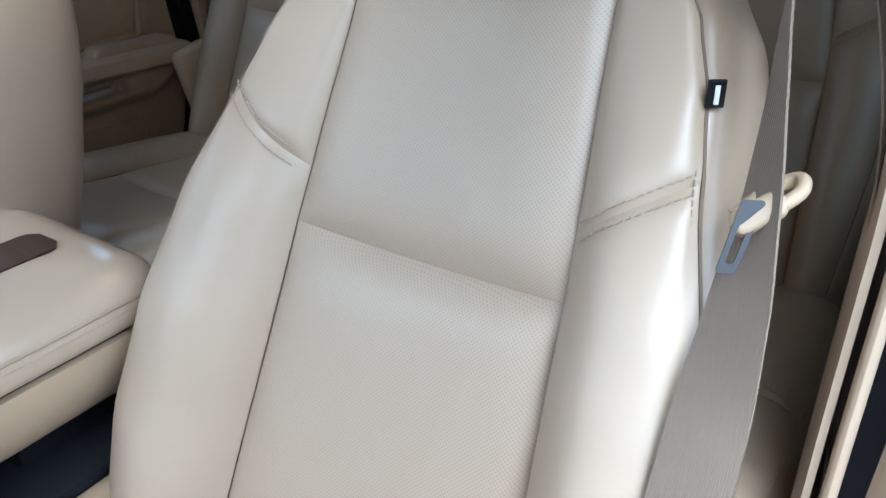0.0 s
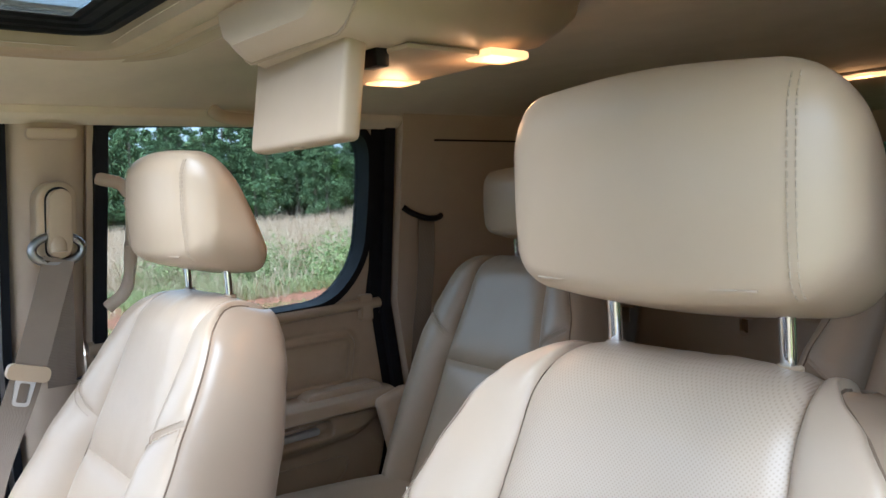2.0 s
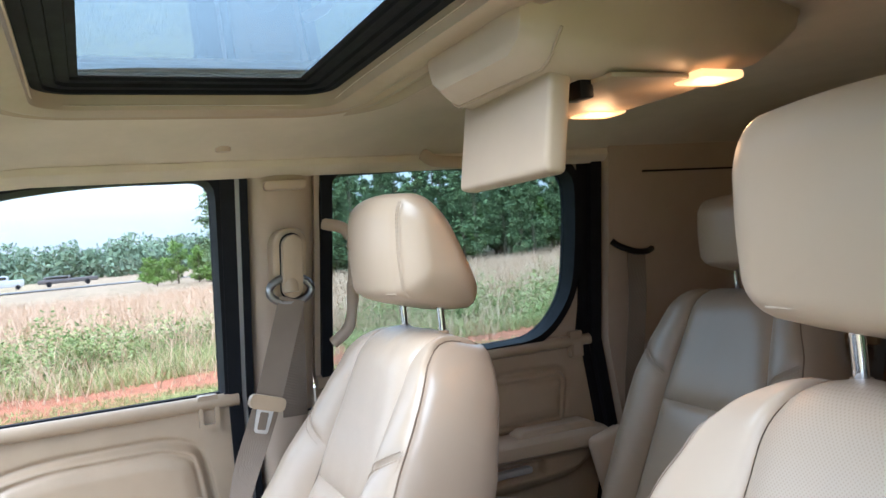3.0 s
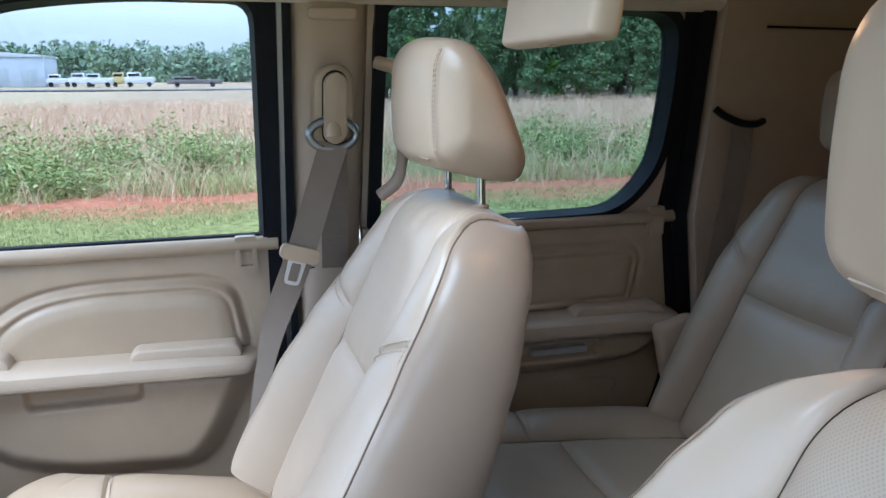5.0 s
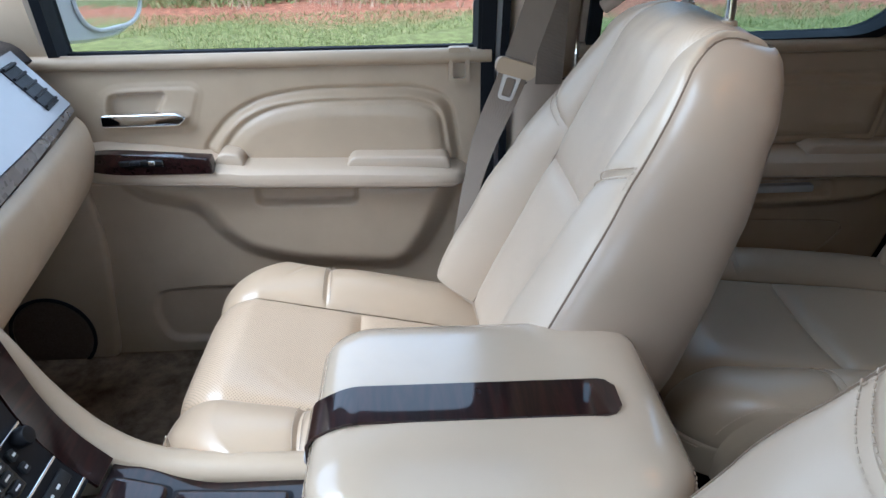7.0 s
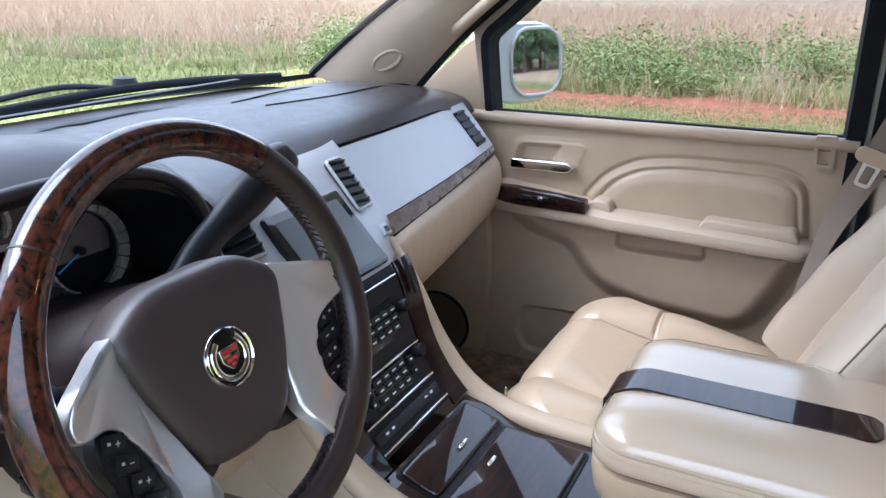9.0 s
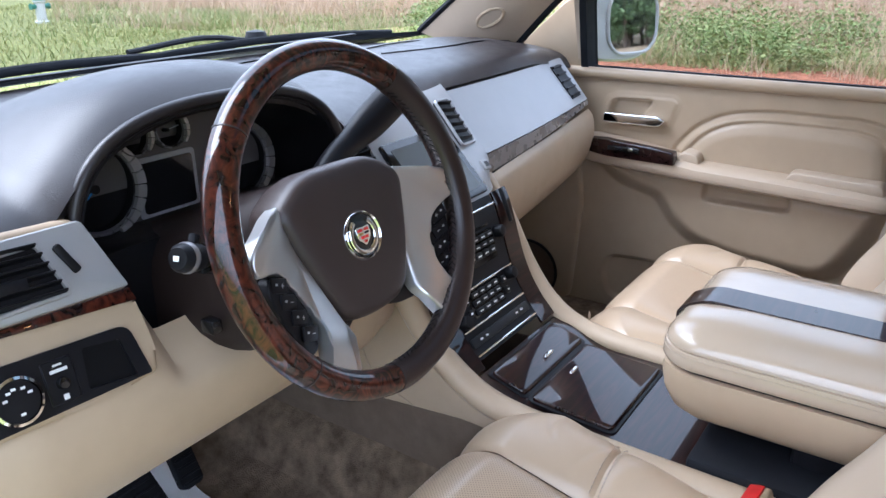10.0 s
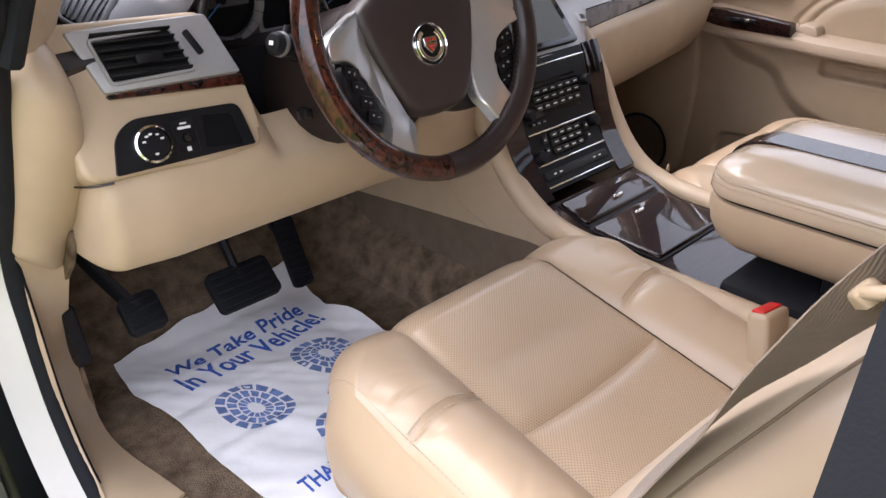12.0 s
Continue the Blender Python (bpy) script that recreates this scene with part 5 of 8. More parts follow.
# front pillars and windscreen
for sg in (1, -1):
    ap = thing("front_pillar", "tan front pillar trim with an oval speaker grille" if sg > 0 else "tan front pillar trim beside the driver", "car pillar", "pillars")

    def pil(p, q, sg=sg):
        if sg > 0:
            a = Vector((0.815, 1.00, 1.335)).lerp(Vector((0.705, 0.40, 1.755)), q)
            b = Vector((0.715, 1.22, 1.385)).lerp(Vector((0.655, 0.49, 1.785)), q)
        else:
            a = Vector((0.845, 0.58, 1.345)).lerp(Vector((0.735, 0.22, 1.740)), q)
            b = Vector((0.735, 0.82, 1.365)).lerp(Vector((0.655, 0.30, 1.770)), q)
        c = a.lerp(b, p)
        bow = 0.035 * math.sin(math.pi * p)
        c += Vector((-0.7, -0.35, -0.2)) * bow + Vector((0, 0.06, 0.03)) * math.sin(math.pi * q) * 0.6
        return (sg * c.x, c.y, c.z)
    part("trim", sheet(pil, 14, 20, thick=0.006), M["pillar"], ap)
    part("weather_strip", tube([pil(0.0, k / 20) for k in range(21)], 0.012, 8), M["black_soft"], ap, "black rubber strip")
    part("glass_edge", tube([pil(1.0, k / 20) for k in range(21)], 0.010, 8), M["black"], ap, "black painted glass edge")
    if sg > 0:
        o = Vector(pil(0.50, 0.16))
        e1 = (Vector(pil(0.50, 0.22)) - o).normalized()
        e2 = (Vector(pil(0.62, 0.16)) - o).normalized()
        nn = e1.cross(e2).normalized()
        if nn.x > 0:
            nn = -nn
        ring = [o + e1 * 0.038 * math.cos(a) + e2 * 0.024 * math.sin(a) + nn * 0.004 for a in (2 * math.pi * k / 28 for k in range(28))]
        part("speaker_ring", tube(ring, 0.005, 8, closed=True, up=nn), M["door"], ap)
        bm = bmesh.new()
        bm.faces.new([bm.verts.new(p - nn * 0.001) for p in ring])
        part("speaker_grille", bm, M["vinyl_dark"], ap, "oval speaker grille")
        hp = [Vector(pil(0.14, t)) + Vector((-0.8, -0.4, 0)) * h for t, h in ((0.34, 0.0), (0.37, 0.03), (0.46, 0.042), (0.58, 0.042), (0.66, 0.03), (0.70, 0.0))]
        part("grab_bar", tube(spline(hp, 22), 0.012, 10), M["plastic"], ap, "tan grab bar")


def screen_pt(p, q):
    x = (2 * p - 1) * (0.74 - 0.13 * q)
    return (x, 1.225 + 0.14 * (1 - (2 * p - 1) ** 2) * (1 - 0.4 * q) - 0.70 * q, 1.398 + 0.385 * q)


ws = part("windscreen", sheet(screen_pt, 24, 12), M["glass"])
tagged(ws, "clear raked windscreen", "windscreen", kind="structure")
ws.visible_shadow = False
hd = part("trim_header", tube([Vector(screen_pt(k / 20, 1.0)) + Vector((0, -0.02, -0.004)) for k in range(21)], 0.035, 10, r2=0.014), M["headliner"])
tagged(hd, "tan padded header above the windscreen", "car trim", kind="structure")
cw = part("cowl", sheet(lambda p, q: Vector(screen_pt(p, 0)) + Vector((0, -0.02 + 0.30 * q, -0.012 - 0.05 * q)), 20, 5, thick=0.01), M["black_soft"])
tagged(cw, "black plastic cowl below the windscreen", "car body", kind="structure")
hood = part("bonnet", sheet(lambda p, q: ((2 * p - 1) * (0.80 - 0.04 * q), 1.50 + 1.25 * q, 1.265 - 0.14 * q - 0.05 * (2 * p - 1) ** 4), 16, 12, thick=0.01), M["white_paint"])
tagged(hood, "white painted bonnet", "bonnet", kind="structure")

# wipers lie along the foot of the glass
for x0, x1, pv in ((-0.62, 0.02, -0.46), (0.02, 0.66, 0.30)):
    wp = thing("windscreen_wiper", "black windscreen wiper parked at the foot of the glass", "wiper", "wipers")

    def on_glass(x, up, off=0.02):
        p = 0.5 + x / 1.48
        c = Vector(screen_pt(p, 0.0))
        return Vector((x, c.y + off, c.z + up - 0.026))
    part("blade", tube([on_glass(x0 + (x1 - x0) * k / 16, 0.010 + 0.010 * math.sin(math.pi * k / 16)) for k in range(17)], 0.007, 8, r2=0.009), M["black_soft"], wp)
    part("arm", tube(spline([on_glass(pv, 0.015, 0.05), on_glass(pv - 0.15, 0.036, 0.035), on_glass(pv - 0.34, 0.024, 0.03)], 14), 0.006, 8), M["black"], wp)
    part("pivot_cap", lathe([(0.0, 0.022), (0.022, 0.018), (0.028, 0.0)], Matrix.Translation(on_glass(pv, 0.02, 0.05)), 18), M["black"], wp)

# passenger mirror
mr = thing("wing_mirror", "white wing mirror with a chromed edge outside the passenger window", "wing mirror")
mo = Matrix.Translation((1.045, 0.790, 1.402)) @ Matrix.Rotation(radians(-24), 4, "Z") @ Matrix.Rotation(radians(-3.5), 4, "X")


def mirror_ring(k, sc):
    return [mo @ Vector((x * sc, 0.075 * k, z * sc)) for x, z in rounded([(-0.165, -0.075), (-0.165, 0.06), (-0.12, 0.096), (0.06, 0.096), (0.128, 0.05), (0.128, -0.05), (0.06, -0.098), (-0.05, -0.098)], [0.04, 0.05, 0.05, 0.06, 0.05, 0.05, 0.06, 0.06], 5)]


part("housing", loft([mirror_ring(-0.15, 0.985), mirror_ring(0.0, 1.05), mirror_ring(0.5, 1.0), mirror_ring(1.1, 0.8), mirror_ring(1.5, 0.45)]), M["white_paint"], mr, "white painted housing")
gm = bmesh.new()
gm.faces.new([gm.verts.new(mo @ Vector((x, -0.0135, z))) for x, z in rr(-0.058, -0.080, 0.112, 0.080, 0.058, 6)])
part("glass", gm, M["mirror"], mr, "mirror glass")
part("edge", tube([mo @ Vector((x, -0.013, z)) for x, z in rr(-0.062, -0.084, 0.116, 0.084, 0.060, 6)], 0.005, 6, closed=True, up=(0, 1, 0)), M["white_paint"], mr)
part("foot", loft([[Vector((0.90, 0.87 + 0.03 * math.cos(a), 1.325 + 0.02 * math.sin(a))) for a in (2 * math.pi * k / 14 for k in range(14))], [Vector((1.0, 0.87 + 0.03 * math.cos(a), 1.345 + 0.02 * math.sin(a))) for a in (2 * math.pi * k / 14 for k in range(14))]]), M["white_paint"], mr)


# ---- dashboard ----
dash = thing("dashboard", "dark brown and tan dashboard with silver and wood trim", "dashboard")


def smooth(t):
    t = min(1, max(0, t))
    return t * t * (3 - 2 * t)


def dash_front_y(x):
    """How far back the pad's front edge stands."""
    return 0.665 + 0.125 * smooth((x + 0.25) / 0.35) + 0.02 * smooth((x - 0.3) / 0.4) - 0.03 * smooth((-0.60 - x) / 0.2)


def hood_h(x):
    return 0.083 * max(0.0, 1 - abs((x + 0.415) / 0.215) ** 2.4) ** 0.85 if abs(x + 0.415) < 0.215 else 0.0


def pad(p, q):
    x = -0.835 + 1.62 * p
    yf, yb = dash_front_y(x), 1.23 + 0.12 * (1 - (x / 0.8) ** 2)
    y = yf + (yb - yf) * q
    base = 1.362 - 0.035 * smooth((abs(x) - 0.55) / 0.3)
    z = base + 0.030 * math.sin(math.pi * min(1, q * 1.3)) ** 0.7 + 0.004 * q
    z += hood_h(x) * (1 - smooth((y - 0.72) / 0.33))
    if q < 0.08:
        z -= 0.018 * (1 - q / 0.08) ** 2
    return (x, y, z)


part("top_pad", sheet(pad, 90, 30, thick=0.012), M["dash"], dash, "dark brown padded top")
# defroster slots and the joint of the airbag door
part("defroster_slot", box((0.0, 1.22, 1.399), (0.9, 0.018, 0.004), 0.001), M["black"], dash)


def pad_line(pts, r=0.0016):
    out = []
    for x, y in pts:
        p = (x + 0.835) / 1.62
        q = (y - dash_front_y(x)) / (1.23 + 0.12 * (1 - (x / 0.8) ** 2) - dash_front_y(x))
        out.append(Vector(pad(p, q)) + Vector((0, 0, 0.0006)))
    return tube(spline(out, 30), r, 6)


part("airbag_joint", pad_line([(0.23, 0.96), (0.40, 0.93), (0.55, 0.925), (0.72, 0.95), (0.74, 1.0), (0.45, 1.04), (0.22, 1.03)]), M["black"], dash)
part("speaker_grille", sheet(lambda p, q: Vector(pad((-0.02 + 0.20 * p + 0.835) / 1.62, 0.62 + 0.20 * q)) + Vector((0, 0, 0.003)), 12, 6), M["black"], dash, "dark speaker grille")

# ---- instrument binnacle ----
def arch(p, grow_=0.0):
    a = math.pi * (1 - p)
    return (-0.415 + (0.196 + grow_) * math.copysign(abs(math.cos(a)) ** 0.75, math.cos(a)), 1.268 + (0.164 + grow_) * abs(math.sin(a)) ** 0.62)


cl = part("instrument_cowl", sheet(lambda p, q: (arch(p, -0.004 - 0.022 * q)[0], 0.668 + 0.105 * q, arch(p, -0.004 - 0.022 * q)[1]), 44, 8, thick=0.006), M["black"], dash, "dark cowl round the gauges")
part("cowl_lip", tube([(arch(k / 44)[0], 0.668, arch(k / 44)[1]) for k in range(45)], 0.007, 10, up=(0, 1, 0)), M["dash"], cl)
cf = part("cluster_face", slab([arch(k / 40, 0.01) for k in range(41)] + [(-0.22, 1.22), (-0.61, 1.22)], "y", 0.772, 0.782, 0), M["cluster"], dash, "satin grey-brown instrument face")


def gauge(c, r, ticks, needle, parent, a0=-75, a1=80):
    """A deep black dial; a bright arc with notches runs up one side of its rim."""
    m = Matrix.Translation(c) @ Matrix.Rotation(radians(90), 4, "X") @ Matrix.Rotation(radians(-6), 4, "X")
    g = part("gauge_dial", lathe([(0.0, -0.008), (r * 0.86, -0.008), (r * 0.92, 0.004)], m, 40), M["dial"], parent, "black dial")
    part("gauge_ring", lathe([(r * 0.90, 0.002), (r * 0.93, 0.009), (r * 0.99, 0.009), (r * 1.02, 0.003), (r * 1.02, -0.004)], m, 48), M["trim_grey"], g, "dull grey bezel ring")
    for j in range(ticks):
        lo_, hi_ = radians(a0 + (a1 - a0) * (j + 0.06) / ticks), radians(a0 + (a1 - a0) * (j + 0.94) / ticks)
        ring = []
        for q in range(5):
            t = lo_ + (hi_ - lo_) * q / 4
            w = 0.5 + 0.5 * math.sin(math.pi * min(1, max(0, (degrees_(t) - a0) / (a1 - a0))))
            ri, ro = r * (0.985 - 0.10 * w), r * (1.0 + 0.10 * w)
            ring.append([m @ Vector((k * math.cos(t), k * math.sin(t), h)) for k, h in ((ri, 0.006), (ri, 0.0125), (ro, 0.0125), (ro, 0.006))])
        part("arc_segment", loft(ring), M["spoke"], g)
    bm = box((r * 0.36, 0, 0.0), (r * 0.80, r * 0.035, 0.0012), 0)
    bm.transform(m @ Matrix.Rotation(radians(needle), 4, "Z"))
    part("gauge_needle", bm, M["gauge_blue"] if r > 0.03 else M["print_pale"], g, "blue needle" if r > 0.03 else "")
    part("gauge_hub", lathe([(0.0, 0.003), (r * 0.10, 0.002), (r * 0.12, -0.008)], m, 20), M["black"], g)


def degrees_(t):
    return t * 180 / math.pi


gauge((-0.523, 0.765, 1.336), 0.052, 9, 218, dash)
gauge((-0.318, 0.765, 1.325), 0.048, 9, 205, dash)
gauge((-0.470, 0.765, 1.384), 0.0215, 6, 10, dash, -50, 70)
gauge((-0.420, 0.765, 1.384), 0.0215, 6, 10, dash, -50, 70)
dp = part("driver_display", slab(rr(-0.462, 1.288, -0.388, 1.350, 0.004), "y", 0.768, 0.772, 0.001), M["black_gloss"], dash, "blank dark display")
part("display_frame", slab(rr(-0.468, 1.282, -0.382, 1.356, 0.006), "y", 0.770, 0.774, 0.001), M["silver"], dp)
# the pod below the cluster that the column leaves from
part("column_surround", slab(rounded([(-0.60, 1.10), (-0.60, 1.285), (-0.22, 1.285), (-0.20, 1.10)], 0.03), "y", 0.70, 0.775, 0.01), M["black"], dash, "black column surround")

# ---- driver's side of the dash ----
lo = thing("knee_panel", "tan lower dash panel with vent, light switch and wood strip", "dash panel")


def knee(p, q):
    a = min(1.0, p / 0.12)
    x = -0.788 + 0.024 * a ** 2 if a < 1 else -0.764 + 0.654 * (p - 0.12) / 0.88
    prof = [(0.655, 1.262), (0.622, 1.205), (0.606, 1.165), (0.606, 1.12), (0.618, 1.085), (0.640, 1.068), (0.70, 1.064), (0.80, 1.075)]
    y, z = spline([(a, b, 0) for a, b in prof], 40)[round(q * 40)].xy
    drop = 0.045 * smooth((x + 0.40) / 0.28)
    dip = 0.058 * smooth((x + 0.583) / 0.03) * smooth((-0.19 - x) / 0.06) if q < 0.35 else 0
    y += 0.100 * (1 - a) ** 2.2 + 0.010 * smooth((-0.70 - x) / 0.07) + 0.02 * smooth((x + 0.3) / 0.2)
    return (x, y + 0.10 * smooth((x + 0.28) / 0.17) * 0.3, z - drop * q - dip * (1 - q / 0.35))


part("knee_bolster", sheet(knee, 75, 40, thick=0.006), M["vinyl"], lo, "smooth tan bolster")


def facia_m():
    """The frame of the driver's outer facia: x along the car's width, y up its face, z outward."""
    o = Vector((-0.675, 0.628, 1.262))
    ex = Vector((1.0, -0.02, -0.055)).normalized()
    n = Vector((0.05, -0.93, 0.33))
    n = (n - ex * n.dot(ex)).normalized()
    ey = n.cross(ex)
    return Matrix(((ex.x, ey.x, n.x, o.x), (ex.y, ey.y, n.y, o.y), (ex.z, ey.z, n.z, o.z), (0, 0, 0, 1)))


FM = facia_m()


def on(m, bm):
    bm.transform(m)
    return bm


TRAY = rounded([(0.023, -0.062), (0.027, -0.023), (0.064, -0.027), (0.072, -0.066)], 0.003)
part("facia", on(FM, slab(rounded([(-0.118, -0.077), (-0.130, 0.02), (-0.128, 0.096), (0.060, 0.097), (0.092, 0.012), (0.098, -0.030), (0.099, -0.072), (0.03, -0.076)], [0.02, 0.03, 0.02, 0.012, 0.01, 0.02, 0.010, 0.1], 5), "z", -0.09, 0.0, 0.009, 5)), M["vinyl"], lo, "tan surround")
vp = part("vent_panel", on(FM, slab(rounded([(-0.075, 0.0165), (-0.100, 0.086), (0.062, 0.092), (0.090, 0.0195)], [0.004, 0.004, 0.006, 0.004], 4), "z", -0.01, 0.006, 0.003, 3)), M["silver"], lo, "satin silver vent panel")
vent_out = rounded([(-0.066, 0.025), (-0.079, 0.074), (0.014, 0.079), (0.032, 0.029)], 0.005)
part("vent_recess", on(FM, slab(vent_out, "z", 0.0, 0.0075, 0)), M["black"], vp, "black vent")
part("vent_rim", on(FM, tube([(x, y, 0.0085) for x, y in vent_out], 0.0024, 6, closed=True)), M["silver"], vp)
for k in range(6):
    yy = 0.032 + 0.0092 * k
    t = (yy - 0.028) / 0.052
    part("vent_slat", on(FM, box((-0.017 - 0.015 * t, yy, 0.010), (0.094 - 0.004 * t, 0.0022, 0.010), 0.0008, 1, m=Matrix.Rotation(radians(-25), 4, "X"))), M["black"], vp)
part("vent_tab", on(FM, box((-0.020, 0.048, 0.014), (0.032, 0.012, 0.008), 0.003)), M["black"], vp)
part("vent_wheel", on(FM, box((0.038, 0.060, 0.008), (0.009, 0.032, 0.006), 0.003, m=Matrix.Rotation(radians(27), 4, "Z"))), M["black"], vp)
part("wood_strip", on(FM, slab(rounded([(-0.0745, 0.0150), (0.0885, 0.0180), (0.093, 0.004), (-0.072, 0.010)], 0.002), "z", -0.01, 0.0055, 0.002)), M["wood_wheel"], lo, "glossy wood strip")
sp = part("switch_panel", on(FM, slab(rounded([(-0.087, -0.073), (-0.078, -0.030), (-0.056, -0.014), (0.076, -0.016), (0.087, -0.069)], [0.004, 0.03, 0.012, 0.012, 0.003], 5), "z", -0.01, 0.004, 0.001, holes=[TRAY])), M["black"], lo, "black switch panel")
kb = FM @ Matrix.Translation((-0.041, -0.046, 0.004))
part("light_knob_ring", lathe([(0.0195, 0.0), (0.0225, 0.004), (0.0215, 0.010), (0.019, 0.011)], kb, 36), M["chrome"], sp, "chromed ring")
part("light_knob", lathe([(0.0, 0.011), (0.018, 0.010), (0.0195, 0.004), (0.0195, 0.0)], kb, 36), M["black"], sp, "round headlight switch")
bm = bmesh.new()
for a in (160, 125, 100, 60, 25, 270):
    box((0.0115 * math.cos(radians(a)), 0.0115 * math.sin(radians(a)), 0.0112), (0.004, 0.0022, 0.0004), 0, bm=bm)
part("knob_marks", on(kb, bm), M["white_print"], sp)
bt = part("fog_switch", on(FM, box((0.001, -0.044, 0.003), (0.028, 0.040, 0.005), 0.001, 1)), M["black"], sp)
for yy, ww, hh in ((-0.034, 0.016, 0.003), (-0.029, 0.008, 0.002), (-0.059, 0.005, 0.005)):
    part("switch_print", on(FM, box((0.001, yy, 0.0059), (ww, hh, 0.0004), 0)), M["white_print"], bt)
part("dim_wheel", on(FM, lathe([(0.0, 0.009), (0.005, 0.008), (0.006, 0.0)], Matrix.Translation((0.001, -0.046, 0.003)), 16)), M["black_gloss"], bt)
# flat matt black floor: the darkness of a deep tray, put into colour
part("coin_tray", on(FM, slab(grow(TRAY, 0.001), "z", -0.002, 0.0006, 0)), M["dial"], sp, "shallow tray, its depth's shade put into a black floor")
# rounded end cap beside the door opening
CAP_IN = spline([(-0.806, 0.798, 1.020), (-0.797, 0.768, 1.07), (-0.788, 0.712, 1.13), (-0.786, 0.650, 1.205), (-0.786, 0.622, 1.26), (-0.787, 0.626, 1.30), (-0.792, 0.660, 1.345)], 30)
CAP_OUT = spline([(-0.856, 0.752, 1.082), (-0.856, 0.736, 1.115), (-0.856, 0.715, 1.15), (-0.856, 0.684, 1.208), (-0.855, 0.650, 1.28), (-0.855, 0.640, 1.315), (-0.855, 0.66, 1.35)], 30)


def cap_pt(p, q):
    c = CAP_IN[round(q * 30)].lerp(CAP_OUT[round(q * 30)], p)
    edge = 1 - bump4(p, 10) * bump4(q, 24)
    return c + Vector((0, 0.016 * edge - 0.026 * math.sin(math.pi * p) ** 0.8, 0.006 * math.sin(math.pi * p)))


part("end_cap", sheet(cap_pt, 22, 30, thick=0.008), M["vinyl"], lo, "rounded tan end cap")
part("cap_joint", tube([Vector(cap_pt(0.0, k / 30)) + Vector((0.001, -0.004, 0)) for k in range(31)], 0.0014, 6), M["brown_trim"], lo)
part("facia_joint", tube(spline([FM @ Vector(v) for v in ((-0.121, -0.074, -0.05), (-0.112, -0.078, -0.012), (-0.090, -0.079, -0.002))], 12), 0.0014, 6), M["brown_trim"], lo)


def on_pad(x, y, up=0.0):
    yf, yb = dash_front_y(x), 1.23 + 0.12 * (1 - (x / 0.8) ** 2)
    return Vector(pad((x + 0.835) / 1.62, (y - yf) / (yb - yf))) + Vector((0, 0, up))


SV = rounded([(-0.756, 0.722), (-0.704, 0.800), (-0.668, 0.737), (-0.742, 0.652)], [0.03, 0.03, 0.03, 0.03], 5)
part("side_vent_bezel", tube([on_pad(x, y, 0.001) for x, y in SV], 0.005, 8, closed=True, r2=0.002), M["black"], dash)


def sv_grid(p, q):
    x, y = Vector((-0.748, 0.715)).lerp(Vector((-0.704, 0.790)), q).lerp(Vector((-0.738, 0.663)).lerp(Vector((-0.675, 0.738)), q), p)
    return on_pad(x, y, 0.0022)


part("side_vent", sheet(sv_grid, 4, 8, thick=0.001), M["black"], dash, "black demister vent")
for k in range(5):
    part("vent_slat", tube([sv_grid(0.12 + 0.19 * k, q / 8) + Vector((0, 0, 0.001)) for q in range(9)], 0.0012, 6), M["black"], dash)

# ---- centre stack ----
st = thing("center_stack", "silver and dark centre stack with screen, vents and audio controls", "control panel")
st.location.x = 0.008
STACK = [(0.975, 0.522), (1.016, 0.558), (1.07, 0.588), (1.176, 0.626), (1.24, 0.672), (1.267, 0.698), (1.333, 0.752), (1.352, 0.772)]


STACK_FINE = [(p.x, p.y) for p in spline([(z, y, 0) for z, y in STACK], 84)]


def stack_y(z):
    return lerp_table(STACK_FINE, z)


def stack_m(x, z):
    o = Vector((x, stack_y(z), z))
    t = Vector((0, stack_y(z + 0.012) - stack_y(z - 0.012), 0.024)).normalized()
    ex = Vector((1, 0, 0))
    n = ex.cross(t)
    return Matrix(((1, t.x, n.x, o.x), (0, t.y, n.y, o.y), (0, t.z, n.z, o.z), (0, 0, 0, 1)))


part("lower_face", sheet(lambda p, q: (-0.098 + 0.196 * p, stack_y(0.985 + 0.205 * q), 0.985 + 0.205 * q), 4, 20, thick=0.02), M["black"], st, "dark control face")


def silver_face(p, q):
    z = 1.186 + 0.166 * q
    hw = 0.150 + 0.040 * smooth((z - 1.19) / 0.05)
    x = hw * (2 * p - 1)
    return (x, stack_y(z) + 0.026 * abs(2 * p - 1) ** 3, z)


